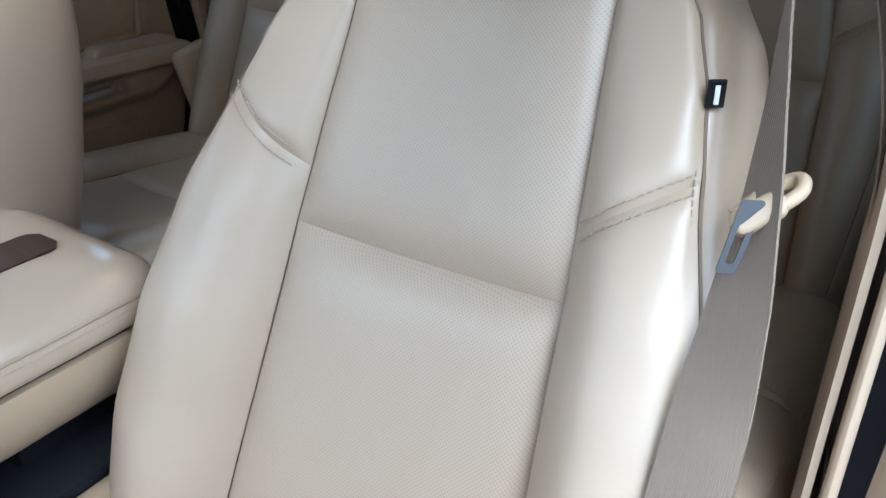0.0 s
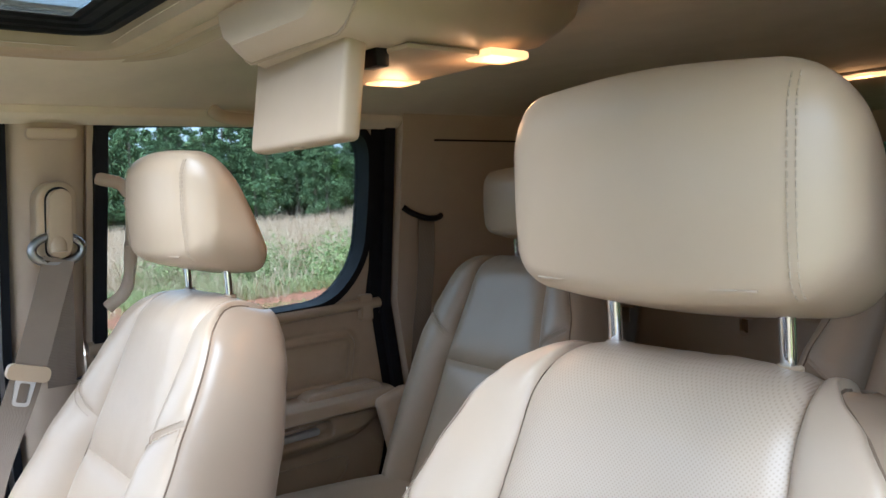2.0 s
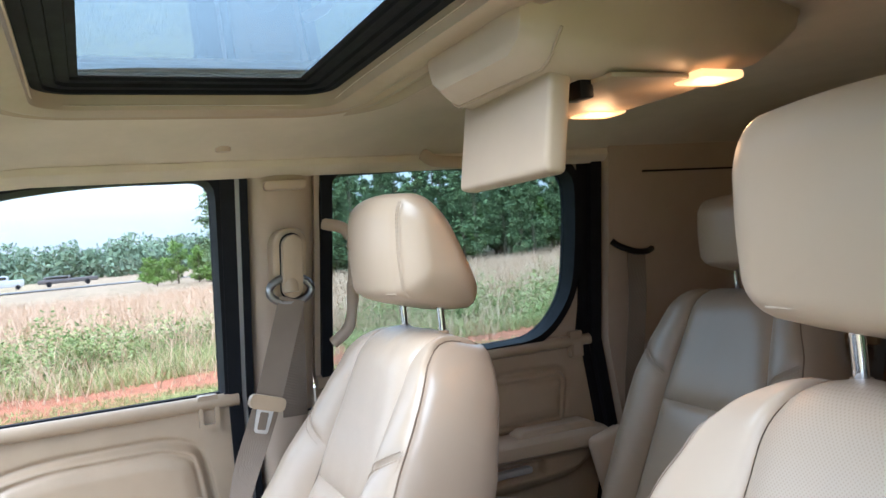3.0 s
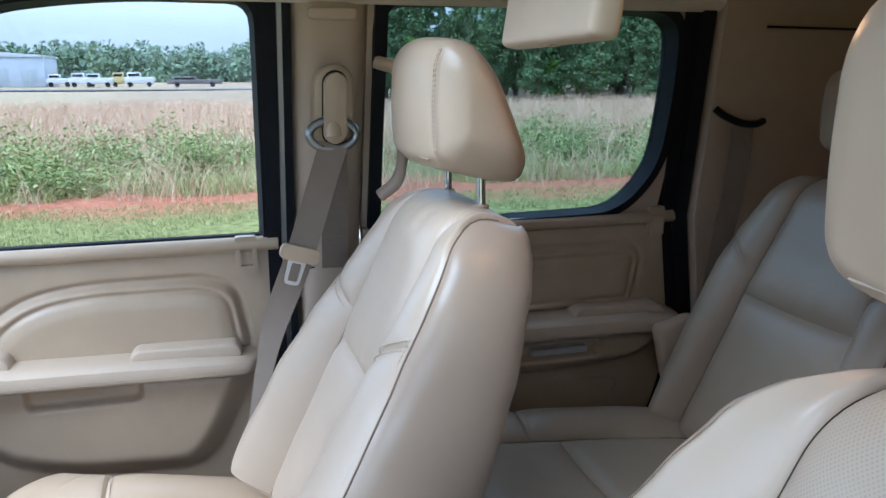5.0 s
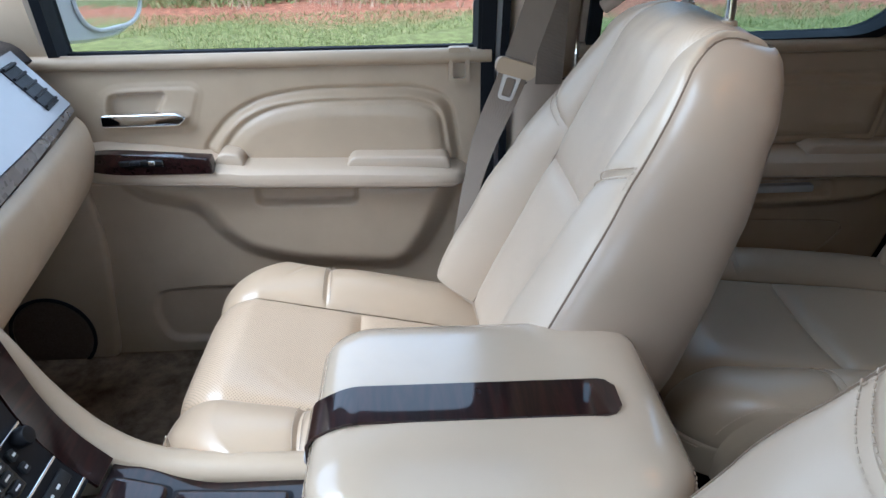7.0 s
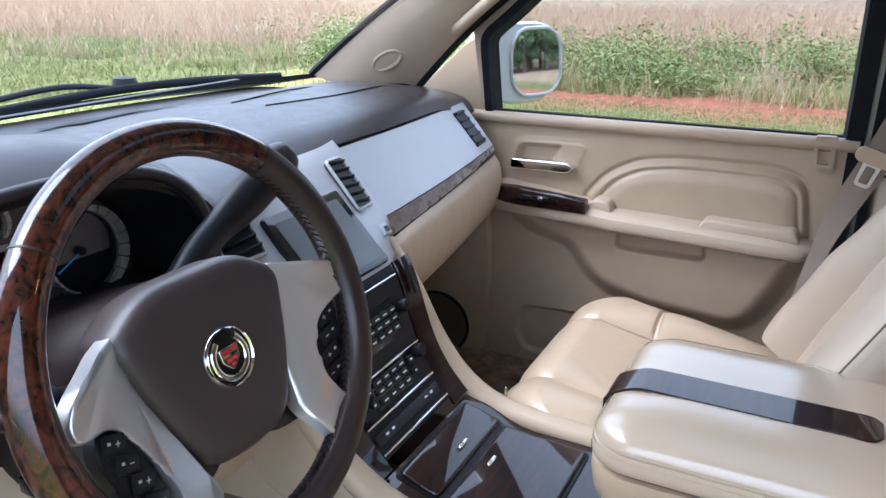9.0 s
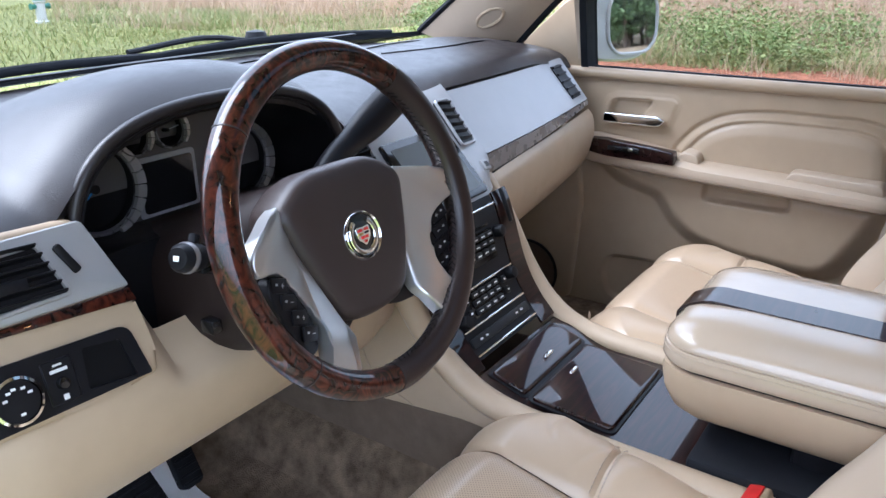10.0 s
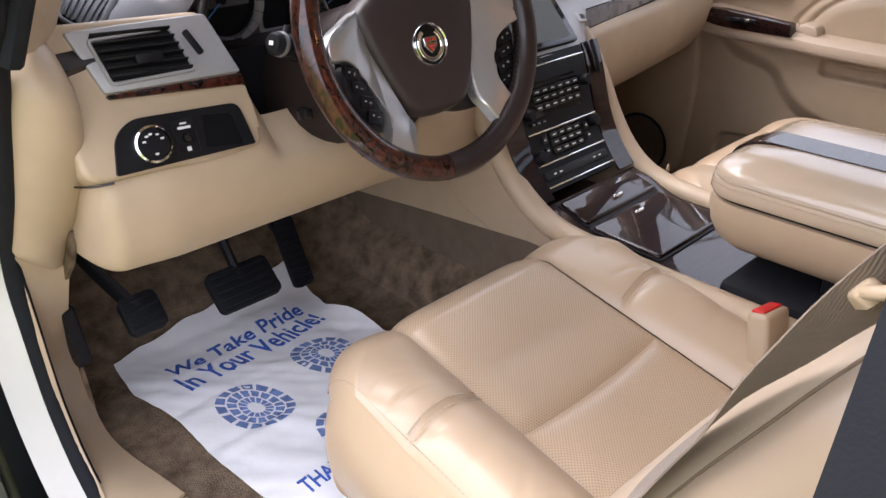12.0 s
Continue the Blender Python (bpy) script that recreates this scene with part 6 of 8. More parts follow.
part("silver_face", sheet(silver_face, 30, 16, thick=0.012), M["silver"], st, "satin silver face")
sc = part("screen_bezel", on(stack_m(0, 1.246), slab(rr(-0.088, -0.066, 0.088, 0.070, 0.006), "z", -0.004, 0.006, 0.003)), M["black_gloss"], st, "glossy black bezel")
part("screen", on(stack_m(0, 1.246), slab(rr(-0.072, -0.055, 0.072, 0.056, 0.003), "z", 0.002, 0.0068, 0)), M["screen"], sc, "dull grey unlit screen")
for sg in (-1, 1):
    vm = stack_m(sg * 0.134, 1.302)
    vo = rounded([(-0.026, -0.048), (-0.030, 0.042), (0.026, 0.046), (0.034, -0.044)] if sg > 0 else [(-0.034, -0.044), (-0.026, 0.046), (0.030, 0.042), (0.026, -0.048)], 0.006)
    vm = vm @ Matrix.Translation((0, 0, -0.0085)) @ Matrix.Rotation(radians(sg * 12), 4, "Y")
    v = part("vent_recess", on(vm, slab(vo, "z", -0.004, 0.004, 0)), M["black"], st, "black air vent")
    part("vent_rim", on(vm, tube([(x, y, 0.004) for x, y in vo], 0.003, 6, closed=True)), M["silver"], v)
    for k in range(6):
        part("vent_slat", on(vm, box((0, -0.036 + 0.0145 * k, 0.005), (0.052, 0.003, 0.011), 0.001, 1, m=Matrix.Rotation(radians(-28), 4, "X"))), M["black"], v)
for z in (1.176, 1.072, 1.022, 0.990):
    part("chrome_line", on(stack_m(0, z), box((0, 0, 0.003), (0.188, 0.0035, 0.004), 0.0012)), M["chrome"], st)
hz = part("hazard_switch", on(stack_m(0.150, 1.232) @ Matrix.Translation((0, 0, -0.0165)) @ Matrix.Rotation(radians(16), 4, "Y"), box((0, 0, 0.004), (0.034, 0.020, 0.008), 0.003)), M["silver"], st, "silver hazard switch")
part("hazard_mark", on(stack_m(0.150, 1.232) @ Matrix.Translation((0, 0, -0.0165)) @ Matrix.Rotation(radians(16), 4, "Y"), box((0, 0, 0.0085), (0.018, 0.010, 0.0006), 0)), M["black"], hz)


def buttons(z, xs_, w, h, tilt=0):
    for x in xs_:
        mm = stack_m(x, z)
        b = part("push_button", on(mm, box((0, 0, 0.003), (w, h, 0.006), 0.0018)), M["button"], st)
        part("button_mark", on(mm, box((0, 0, 0.0062), (w * 0.5, h * 0.22, 0.0004), 0)), M["white_print"], b)


def knob(z, x, r):
    part("rotary_knob", lathe([(0.0, 0.016), (r * 0.85, 0.015), (r, 0.012), (r * 1.05, 0.0)], stack_m(x, z), 24), M["black"], st, "black rotary knob")


part("disc_slot", on(stack_m(0, 1.150), box((0, 0, 0.001), (0.12, 0.004, 0.003), 0)), M["black_gloss"], st)
for zc, w, h in ((1.119, 0.136, 0.052), (1.0475, 0.096, 0.044)):
    part("button_field", on(stack_m(0, zc), slab(rr(-w / 2, -h / 2, w / 2, h / 2, 0.003), "z", -0.002, 0.0016, 0.0006, 1)), M["black_gloss"], st, "glossy black key field")
for z in (1.136, 1.124):
    buttons(z, [-0.0525, -0.0315, -0.0105, 0.0105, 0.0315, 0.0525], 0.0185, 0.0085)
buttons(1.110, [-0.0525, -0.0315, -0.0105, 0.0105, 0.0315, 0.0525], 0.0185, 0.0115)
buttons(1.087, [-0.076, -0.062, -0.048], 0.011, 0.006)
knob(1.104, -0.082, 0.0105)
knob(1.132, 0.082, 0.0105)
for z in (1.061, 1.049, 1.036):
    buttons(z, [-0.0315, -0.0105, 0.0105, 0.0315], 0.0185, 0.0095)
for x in (-0.058, 0.058):
    buttons(1.057, [x], 0.010, 0.012)
    buttons(1.040, [x], 0.010, 0.012)
knob(1.034, -0.082, 0.011)
knob(1.060, 0.082, 0.011)
part("heater_bar", on(stack_m(0, 1.005), box((0, 0, 0.002), (0.176, 0.016, 0.005), 0.002)), M["button"], st)
for x in (-0.064, -0.048, 0.048, 0.064):
    part("bar_mark", on(stack_m(x, 1.005), box((0, 0, 0.0048), (0.007, 0.003, 0.0004), 0)), M["white_print"], st)
for sg in (-1, 1):
    # lacquered side strips that sweep down into the console
    def strip(p, q, sg=sg):
        z = 0.976 + 0.216 * q
        return (sg * (0.097 + 0.046 * p + 0.006 * q), stack_y(z) - 0.0015, z)
    part("wood_side", sheet(strip, 6, 24, thick=0.004), M["wood"], st, "dark lacquered wood side strip")
part("strip_switch", on(stack_m(0.123, 1.165), box((0, 0, 0.007), (0.010, 0.062, 0.006), 0.003)), M["black"], st)

# ---- passenger side of the dash ----
ps = thing("passenger_dash", "silver fascia over a tan glove box", "dash panel")


def fascia(p, q):
    x = 0.188 + 0.560 * p
    z = 1.228 + 0.018 * p + (0.112 - 0.020 * p) * q
    y = 0.704 + 0.078 * q + 0.042 * p - 0.008 * math.sin(math.pi * p)
    return (x, y, z)


part("silver_fascia", sheet(fascia, 24, 10, thick=0.01), M["silver"], ps, "satin silver fascia")
# dark lacquered strip; the sky's reflection is put into its grey colour
part("wood_strip", sheet(lambda p, q: Vector(fascia(p - 0.085 * (1 - q) * (1 - p), 0)) + Vector((0, (-0.010 + 0.009 * q) * (1 - 0.6 * p), (-0.038 + 0.036 * q) * (1 - 0.72 * p) - 0.002 * p)), 24, 5, thick=0.006), M["trim_grey"], ps, "thin dark strip, its sky reflection put into the grey")
vv = part("vent_recess", sheet(lambda p, q: Vector(fascia(0.855 + 0.10 * p - 0.02 * q, 0.14 + 0.74 * q)) + Vector((0, -0.0025, 0.001)), 4, 4, thick=0.004), M["black"], ps, "black air vent")
for k in range(5):
    q = 0.2 + 0.16 * k
    part("vent_slat", tube([Vector(fascia(0.858 - 0.02 * q, q)) + Vector((0, -0.0045, 0.002)), Vector(fascia(0.950 - 0.02 * q, q)) + Vector((0, -0.0045, 0.002))], 0.0028, 6), M["black"], vv)


def glove(p, q):
    x = 0.150 + 0.605 * p
    prof = [(0.706, 1.186), (0.693, 1.168), (0.690, 1.12), (0.712, 1.06), (0.76, 1.01), (0.84, 0.985), (0.95, 0.985)]
    a = spline([(y, z, 0) for y, z in prof], 30)[round(q * 30)]
    y = a.x + 0.045 * p - 0.010 * math.sin(math.pi * p) - 0.020 * (1 - p) ** 4
    return (x, y, a.y + 0.030 * p)


part("glove_box", sheet(glove, 30, 30, thick=0.008), M["vinyl"], ps, "tan glove box lid")
part("glove_latch", box(Vector(glove(0.12, 0.55)) + Vector((0, -0.006, 0)), (0.045, 0.010, 0.016), 0.004), M["vinyl_dark"], ps, "recessed latch")
part("lower_cover", box((0.45, 1.10, 1.02), (0.62, 0.5, 0.04), 0.01), M["carpet"], ps, "dark felt cover")
part("dash_core", box((0.0, 1.10, 1.20), (1.60, 0.42, 0.26), 0.02), M["black_soft"], dash, "dark core behind the trim")

# ---- centre console ----
cs = thing("center_console", "tan centre console with dark wood top and padded armrest lid", "console")
cs.location.x = 0.02
for sg in (-1, 1):
    path = spline([(sg * 0.172, 0.700, 1.188), (sg * 0.165, 0.650, 1.130), (sg * 0.158, 0.598, 1.045), (sg * 0.153, 0.545, 0.985), (sg * 0.150, 0.480, 0.950), (sg * 0.148, 0.38, 0.938), (sg * 0.148, 0.20, 0.934), (sg * 0.148, -0.12, 0.934)], 50)
    part("side_rail", tube(path, 0.020, 14, r2=0.022, up=(1, 0, 0)), M["vinyl"], cs, "tan padded rail")

    side_out = [(0.700, 1.190), (0.650, 1.130), (0.598, 1.045), (0.545, 0.985), (0.480, 0.950), (0.38, 0.938), (0.20, 0.934), (-0.12, 0.934), (-0.12, 0.900), (0.53, 0.912), (0.79, 0.885), (1.06, 0.853), (1.12, 1.0), (1.02, 1.22)]
    part("side_panel", slab(side_out, "x", sg * 0.140, sg * 0.162, 0.002), M["vinyl"], cs, "tan side panel")
    part("side_joint", tube(spline([(sg * 0.163, 0.66, 1.14), (sg * 0.163, 0.72, 1.02), (sg * 0.163, 0.70, 0.94), (sg * 0.163, 0.62, 0.905)], 16), 0.0012, 6), M["vinyl_dark"], cs)
    part("tunnel_carpet", slab([(1.30, 0.66), (1.30, 0.86), (1.06, 0.858), (0.79, 0.890), (0.53, 0.915), (-0.12, 0.905), (-0.12, 0.66)], "x", sg * 0.135, sg * 0.156, 0.002), M["carpet_side"], cs, "brown carpet on the tunnel side")
part("rail_joint", tube([(0.168 + 0.004 * math.cos(a), 0.47, 0.952 + 0.024 * math.sin(a)) for a in (math.pi * k / 10 for k in range(11))], 0.0012, 6), M["vinyl_dark"], cs)


def top_z(y):
    return 0.948 + 0.030 * smooth((y - 0.40) / 0.12) + 0.35 * max(0, y - 0.515)


part("wood_top", sheet(lambda p, q: (-0.132 + 0.264 * p, 0.07 + 0.452 * q, top_z(0.07 + 0.452 * q) - 0.012), 6, 30, thick=0.01), M["wood"], cs, "dark lacquered burl top")


def lid_plate(name, y0, y1, w, label):
    out = rounded([(-w, y0), (w, y0), (w, y1), (-w, y1)], 0.008, 3)
    bm = slab(out, "z", 0, 0.010, 0.004, 3)
    for v in bm.verts:
        v.co.z += top_z(v.co.y) - 0.014
    return part(name, bm, M["wood"], cs, label)


for nm, y0, y1, w in (("ash_tray_lid", 0.452, 0.512, 0.104), ("cup_holder_lid", 0.312, 0.442, 0.102)):
    bm = slab(rounded([(-w - 0.005, y0 - 0.005), (w + 0.005, y0 - 0.005), (w + 0.005, y1 + 0.005), (-w - 0.005, y1 + 0.005)], 0.01, 3), "z", 0, 0.004, 0)
    for v in bm.verts:
        v.co.z += top_z(v.co.y) - 0.0135
    part("lid_gap", bm, M["black"], cs)
    ob = lid_plate(nm, y0, y1, w, "lacquered wood lid")
    yh = (y0 + 0.018) if nm == "ash_tray_lid" else (y1 - 0.018)
    part("lid_pull", box((0.008, yh, top_z(yh) - 0.002), (0.026, 0.0075, 0.0075), 0.0036, 3), M["chrome"], ob, "chromed pull")
part("bin_well", box((0.0, 0.02, 0.945), (0.262, 0.36, 0.03), 0.01), M["black_soft"], cs, "black rubber well")
part("bin_core", box((0.030, 0.0, 0.985), (0.20, 0.17, 0.10), 0.01), M["black"], cs)


def lid_ring(z, inset, r=0.055):
    return [Vector((x, y, z)) for x, y in rr(-0.118 + inset, -0.096 + inset, 0.186 - inset, 0.262 - inset, max(0.01, r - inset * 0.6), 8)]


lid_rows = [(1.074, 0.010), (1.076, 0.003), (1.082, 0.0), (1.090, 0.0005), (1.0985, 0.0025), (1.0995, 0.0045), (1.1015, 0.003), (1.110, 0.005), (1.118, 0.011), (1.124, 0.021), (1.1285, 0.036), (1.1315, 0.06), (1.133, 0.09), (1.1335, 0.13)]
ld = part("armrest_lid", loft([lid_ring(z, i) for z, i in lid_rows]), M["lid"], cs, "padded leather armrest lid")
part("lid_gap", loft([lid_ring(1.066, 0.010), lid_ring(1.078, 0.010)]), M["black"], ld)
part("lid_base", loft([lid_ring(0.985, 0.055), lid_ring(0.992, 0.034), lid_ring(1.008, 0.016), lid_ring(1.03, 0.006), lid_ring(1.055, 0.002), lid_ring(1.069, 0.003), lid_ring(1.0705, 0.012)]), M["vinyl"], ld, "moulded tan base")
bm = bmesh.new()
for z, i in ((1.0945, 0.0012), (1.1050, 0.0032)):
    g = lid_ring(z, i - 0.0006)
    stitches(g + g[:1], 0.0065, 0.0042, 0.0007, bm=bm)
part("seam_stitching", bm, M["thread"], ld)


def strip_pt(p, q):
    y = -0.040 + 0.304 * min(1, q / 0.88)
    z = 1.1305
    for zz, i in lid_rows[::-1]:
        if y <= 0.262 - i:
            z = zz + 0.0015
            break
    x = -0.016 + 0.056 * p
    if q > 0.88:
        k = (q - 0.88) / 0.12
        return (x, 0.2645, 1.110 - 0.032 * k)
    t = (y + 0.04) / 0.012
    if t < 1:
        x = 0.012 + (x - 0.012) * (0.55 + 0.45 * t ** 0.5)
    edge = max(0, (y - 0.215) / 0.047)
    return (x, y, 1.1352 - 0.020 * edge ** 1.6)


part("wood_strip", sheet(strip_pt, 6, 44, thick=0.003), M["wood"], ld, "glossy dark wood strip")
part("lid_latch", box((0.01, 0.266, 1.082), (0.03, 0.006, 0.010), 0.002), M["silver"], ld)


# ---- steering wheel ----
sw = thing("steering_wheel", "wood and leather steering wheel with silver spokes and switches", "steering wheel")
WT = radians(19.0)
WM = Matrix(((1, 0, 0, -0.407), (0, math.sin(WT), -math.cos(WT), 0.480), (0, math.cos(WT), math.sin(WT), 1.3225), (0, 0, 0, 1)))
WR = 0.1700


def arc(a0, a1, n, r=WR, z=0.0):
    return [WM @ Vector((r * math.cos(radians(a0 + (a1 - a0) * k / n)), r * math.sin(radians(a0 + (a1 - a0) * k / n)), z)) for k in range(n + 1)]


UPW = WM.to_3x3() @ Vector((0, 0, 1))
part("wood_rim", tube(arc(52, 262, 70), 0.0158, 16, up=UPW, r2=0.0165), M["wood_wheel"], sw, "lacquered burl wood rim")
part("leather_rim", tube(arc(-98, 52, 50), 0.0162, 16, up=UPW, r2=0.0170), M["wheel_leather"], sw, "dark brown leather grip")
for a in (52, 262, 222, 138):
    part("rim_joint", tube(arc(a - 0.25, a + 0.25, 2), 0.0164, 16, up=UPW, r2=0.0172), M["brown_trim"], sw)
bm = bmesh.new()
for k in range(56):
    a = -94 + 142 * k / 55
    for s2 in (-1, 1):
        p = arc(a, a + 1.2, 1, WR - 0.0155, 0.005 * s2)
        q = arc(a + 0.6, a + 1.8, 1, WR - 0.0160, -0.001 * s2)
        tube([p[0], q[1]], 0.0009, 4, bm)
part("grip_stitching", bm, M["black"], sw)
HM = WM @ Matrix.Translation((0.002, -0.019, -0.038))
hubp = [(x + 0.008, y) for x, y in rounded([(-0.098, 0.052), (-0.055, 0.081), (0.055, 0.081), (0.098, 0.052), (0.078, -0.020), (0.050, -0.080), (0.0, -0.088), (-0.050, -0.080), (-0.078, -0.020)], [0.016, 0.05, 0.05, 0.016, 0.06, 0.020, 0.06, 0.020, 0.06], 7)]
PAD_ROWS = [(-0.035, 0.96), (-0.02, 1.0), (0.004, 1.0), (0.010, 0.992), (0.015, 0.972), (0.019, 0.935), (0.0215, 0.87), (0.0228, 0.74), (0.0234, 0.5), (0.0236, 0.2)]
part("airbag_pad", on(HM, loft([[Vector((0.008 + (x - 0.008) * k, y * k, z)) for x, y in hubp] for z, k in PAD_ROWS])), M["wheel_pad"], sw, "dark brown grained airbag pad")
part("hub", on(HM, lathe([(0.055, -0.10), (0.058, -0.045), (0.05, -0.03)], Matrix(), 28)), M["brown_trim"], sw)


def rise(bm, amount=0.040):
    """Bends a spoke's outer end up to the rim."""
    for v in bm.verts:
        r = math.hypot(v.co.x + 0.002, v.co.y - 0.019)
        v.co.z += amount * smooth((r - 0.088) / 0.055)
    return bm


for sg in (-1, 1):
    ox = 0.008
    # upper arm to the rim, then a tapering leg down to its foot
    out = [(0.080, 0.060), (0.112, 0.048), (0.150, 0.036), (0.162, 0.018), (0.160, 0.004), (0.130, 0.002), (0.112, -0.008), (0.098, -0.036), (0.092, -0.066), (0.106, -0.094), (0.114, -0.112), (0.078, -0.128), (0.054, -0.084), (0.070, -0.030), (0.086, 0.020)]
    out = [(ox + sg * x, y) for x, y in out]
    if sg < 0:
        out = out[::-1]
    bm = slab(rounded(out, 0.010, 5), "z", -0.014, 0.004, 0.006, 3)
    part("spoke", on(HM @ Matrix.Translation((0, 0, 0.008)), rise(bm, 0.030)), M["spoke"], sw, "satin silver spoke")
    part("spoke_back", on(HM @ Matrix.Translation((0, 0, -0.008)), rise(slab(rounded([(ox + sg * (0.06 + 0.085 * math.cos(t)), -0.024 + 0.070 * math.sin(t)) for t in (2 * math.pi * k / 14 for k in range(14))][::sg], 0.01, 2), "z", -0.012, 0.002, 0.004), 0.020)), M["brown_trim"], sw)
    pod = [(ox + sg * x, y) for x, y in [(0.112, -0.006), (0.136, 0.000), (0.144, -0.014), (0.138, -0.050), (0.122, -0.088), (0.108, -0.086), (0.094, -0.060), (0.100, -0.036)]]
    if sg < 0:
        pod = pod[::-1]
    pd = part("switch_pod", on(HM @ Matrix.Translation((0, 0, 0.006)), rise(slab(rounded(pod, 0.010, 5), "z", -0.012, 0.004, 0.003, 3), 0.018)), M["black"], sw, "black switch pod")
    for k, (x, y) in enumerate([(0.126, -0.012), (0.122, -0.030), (0.116, -0.048), (0.112, -0.066)]):
        r = math.hypot(ox + sg * x + 0.002, y - 0.019)
        mm = HM @ Matrix.Translation((ox + sg * x, y, 0.0105 + 0.018 * smooth((r - 0.088) / 0.055))) @ Matrix.Rotation(radians(sg * 18), 4, "Z") @ Matrix.Rotation(radians(-sg * 14), 4, "Y")
        b = part("switch_button", on(mm, box((0, 0, 0.0008), (0.024, 0.0150, 0.0030), 0.0014)), M["black"], pd)
        bm = box((-sg * 0.004, 0, 0.0026), (0.0045, 0.0009, 0.0003), 0)
        if k in (0, 2):
            box((-sg * 0.004, 0, 0.0026), (0.0009, 0.0045, 0.0003), 0, bm=bm)
        box((sg * 0.005, 0.001, 0.0026), (0.0032, 0.0022, 0.0003), 0, bm=bm)
        part("button_mark", on(mm, bm), M["print_pale"], b)
# round badge: chrome wreath about a plain coloured shield
bd = part("badge_plate", on(HM, lathe([(0.0, 0.0245), (0.022, 0.0245), (0.025, 0.022)], Matrix.Translation((0.008, 0.0, 0)), 36)), M["black_gloss"], sw, "round black badge")
part("badge_ring", on(HM, lathe([(0.0235, 0.024), (0.0255, 0.027), (0.0275, 0.024), (0.028, 0.021)], Matrix.Translation((0.008, 0, 0)), 40)), M["chrome"], bd)
wr = [HM @ Vector((0.008 + 0.0185 * math.cos(radians(a)), 0.0185 * math.sin(radians(a)), 0.0255)) for a in range(125, 416, 10)]
part("badge_wreath", tube(wr, 0.0030, 8, up=UPW, r2=0.0016), M["chrome"], bd)
sh = rounded([(-0.011, 0.008), (0.011, 0.008), (0.010, -0.004), (0.0, -0.013), (-0.010, -0.004)], 0.002, 3)
part("badge_shield", on(HM @ Matrix.Translation((0.008, 0.001, 0)), slab(sh, "z", 0.024, 0.0262, 0.0004, 1)), M["chrome"], bd)
for x, y, w, h, mt in ((-0.005, 0.0045, 0.007, 0.0028, "red"), (0.005, 0.0045, 0.007, 0.0028, "red"), (-0.005, 0.0008, 0.007, 0.0022, "gold"), (0.0045, 0.0008, 0.006, 0.0022, "black"), (-0.003, -0.0035, 0.005, 0.003, "red"), (0.0032, -0.0035, 0.005, 0.003, "red"), (0.0, -0.0078, 0.004, 0.0025, "red")):
    part("badge_field", on(HM @ Matrix.Translation((0.008, 0.001, 0)), box((x, y, 0.0264), (w, h, 0.0006), 0)), M[mt], bd)

# ---- column, stalk, shifter ----
co = thing("steering_column", "dark brown steering column with stalk and shift lever", "steering column")
axis = WM.to_3x3() @ Vector((0, 0, -1))
c0 = WM @ Vector((0, -0.012, -0.062))


def col_ring(d, w, h, up=0.0):
    c = c0 + axis * d + Vector((0, 0, up))
    return [c + (WM.to_3x3() @ Vector((x, y, 0))) for x, y in rr(-w, -h, w, h, min(w, h) * 0.7, 5)]


part("shroud", loft([col_ring(0, 0.062, 0.058), col_ring(0.02, 0.086, 0.074, -0.008), col_ring(0.08, 0.102, 0.086, -0.020), col_ring(0.21, 0.108, 0.090, -0.024)]), M["shroud"], co, "dark brown shroud")
part("shroud_joint", tube([c0 + axis * (0.02 + 0.018 * k) + (WM.to_3x3() @ Vector((-0.084 - 0.008 * min(1, k / 4), -0.006, 0))) for k in range(10)], 0.0016, 6), M["black"], co)
stk = part("wiper_stalk", tube(spline([(-0.485, 0.56, 1.290), (-0.525, 0.555, 1.302), (-0.560, 0.548, 1.316), (-0.583, 0.540, 1.324)], 12), 0.0105, 12), M["black"], co, "black multifunction stalk")
part("stalk_tip", lathe([(0.0, 0.006), (0.010, 0.005), (0.0135, 0.0), (0.0135, -0.022), (0.011, -0.026)], look((-0.584, 0.540, 1.3245), (-0.54, 0.552, 1.31)), 20), M["black"], stk)
bm = box((0, 0, 0.0065), (0.006, 0.005, 0.0006), 0)
bm.transform(look((-0.584, 0.540, 1.3245), (-0.54, 0.552, 1.31)))
part("stalk_mark", bm, M["white_print"], stk)
part("knob_ring", lathe([(0.0136, -0.004), (0.0148, -0.006), (0.0148, -0.009), (0.0136, -0.011)], look((-0.584, 0.540, 1.3245), (-0.54, 0.552, 1.31)), 24), M["trim_grey"], stk)
part("stalk_tab", tube([(-0.566, 0.546, 1.328), (-0.560, 0.549, 1.338)], 0.005, 10), M["black"], stk)
part("stalk_collar", tube([(-0.540, 0.553, 1.306), (-0.552, 0.551, 1.311)], 0.0145, 14), M["black_gloss"], stk)
part("stalk_collar", tube([(-0.515, 0.557, 1.299), (-0.526, 0.5555, 1.3025)], 0.0135, 14), M["black_soft"], stk)
lev = part("shift_lever", tube(spline([(-0.35, 0.60, 1.315), (-0.30, 0.612, 1.342), (-0.25, 0.618, 1.362), (-0.205, 0.615, 1.385), (-0.186, 0.611, 1.398)], 22), 0.017, 16, r2=0.021, taper=lambda t: 0.85 + 0.32 * smooth((t - 0.4) / 0.3)), M["black"], co, "black shift lever")
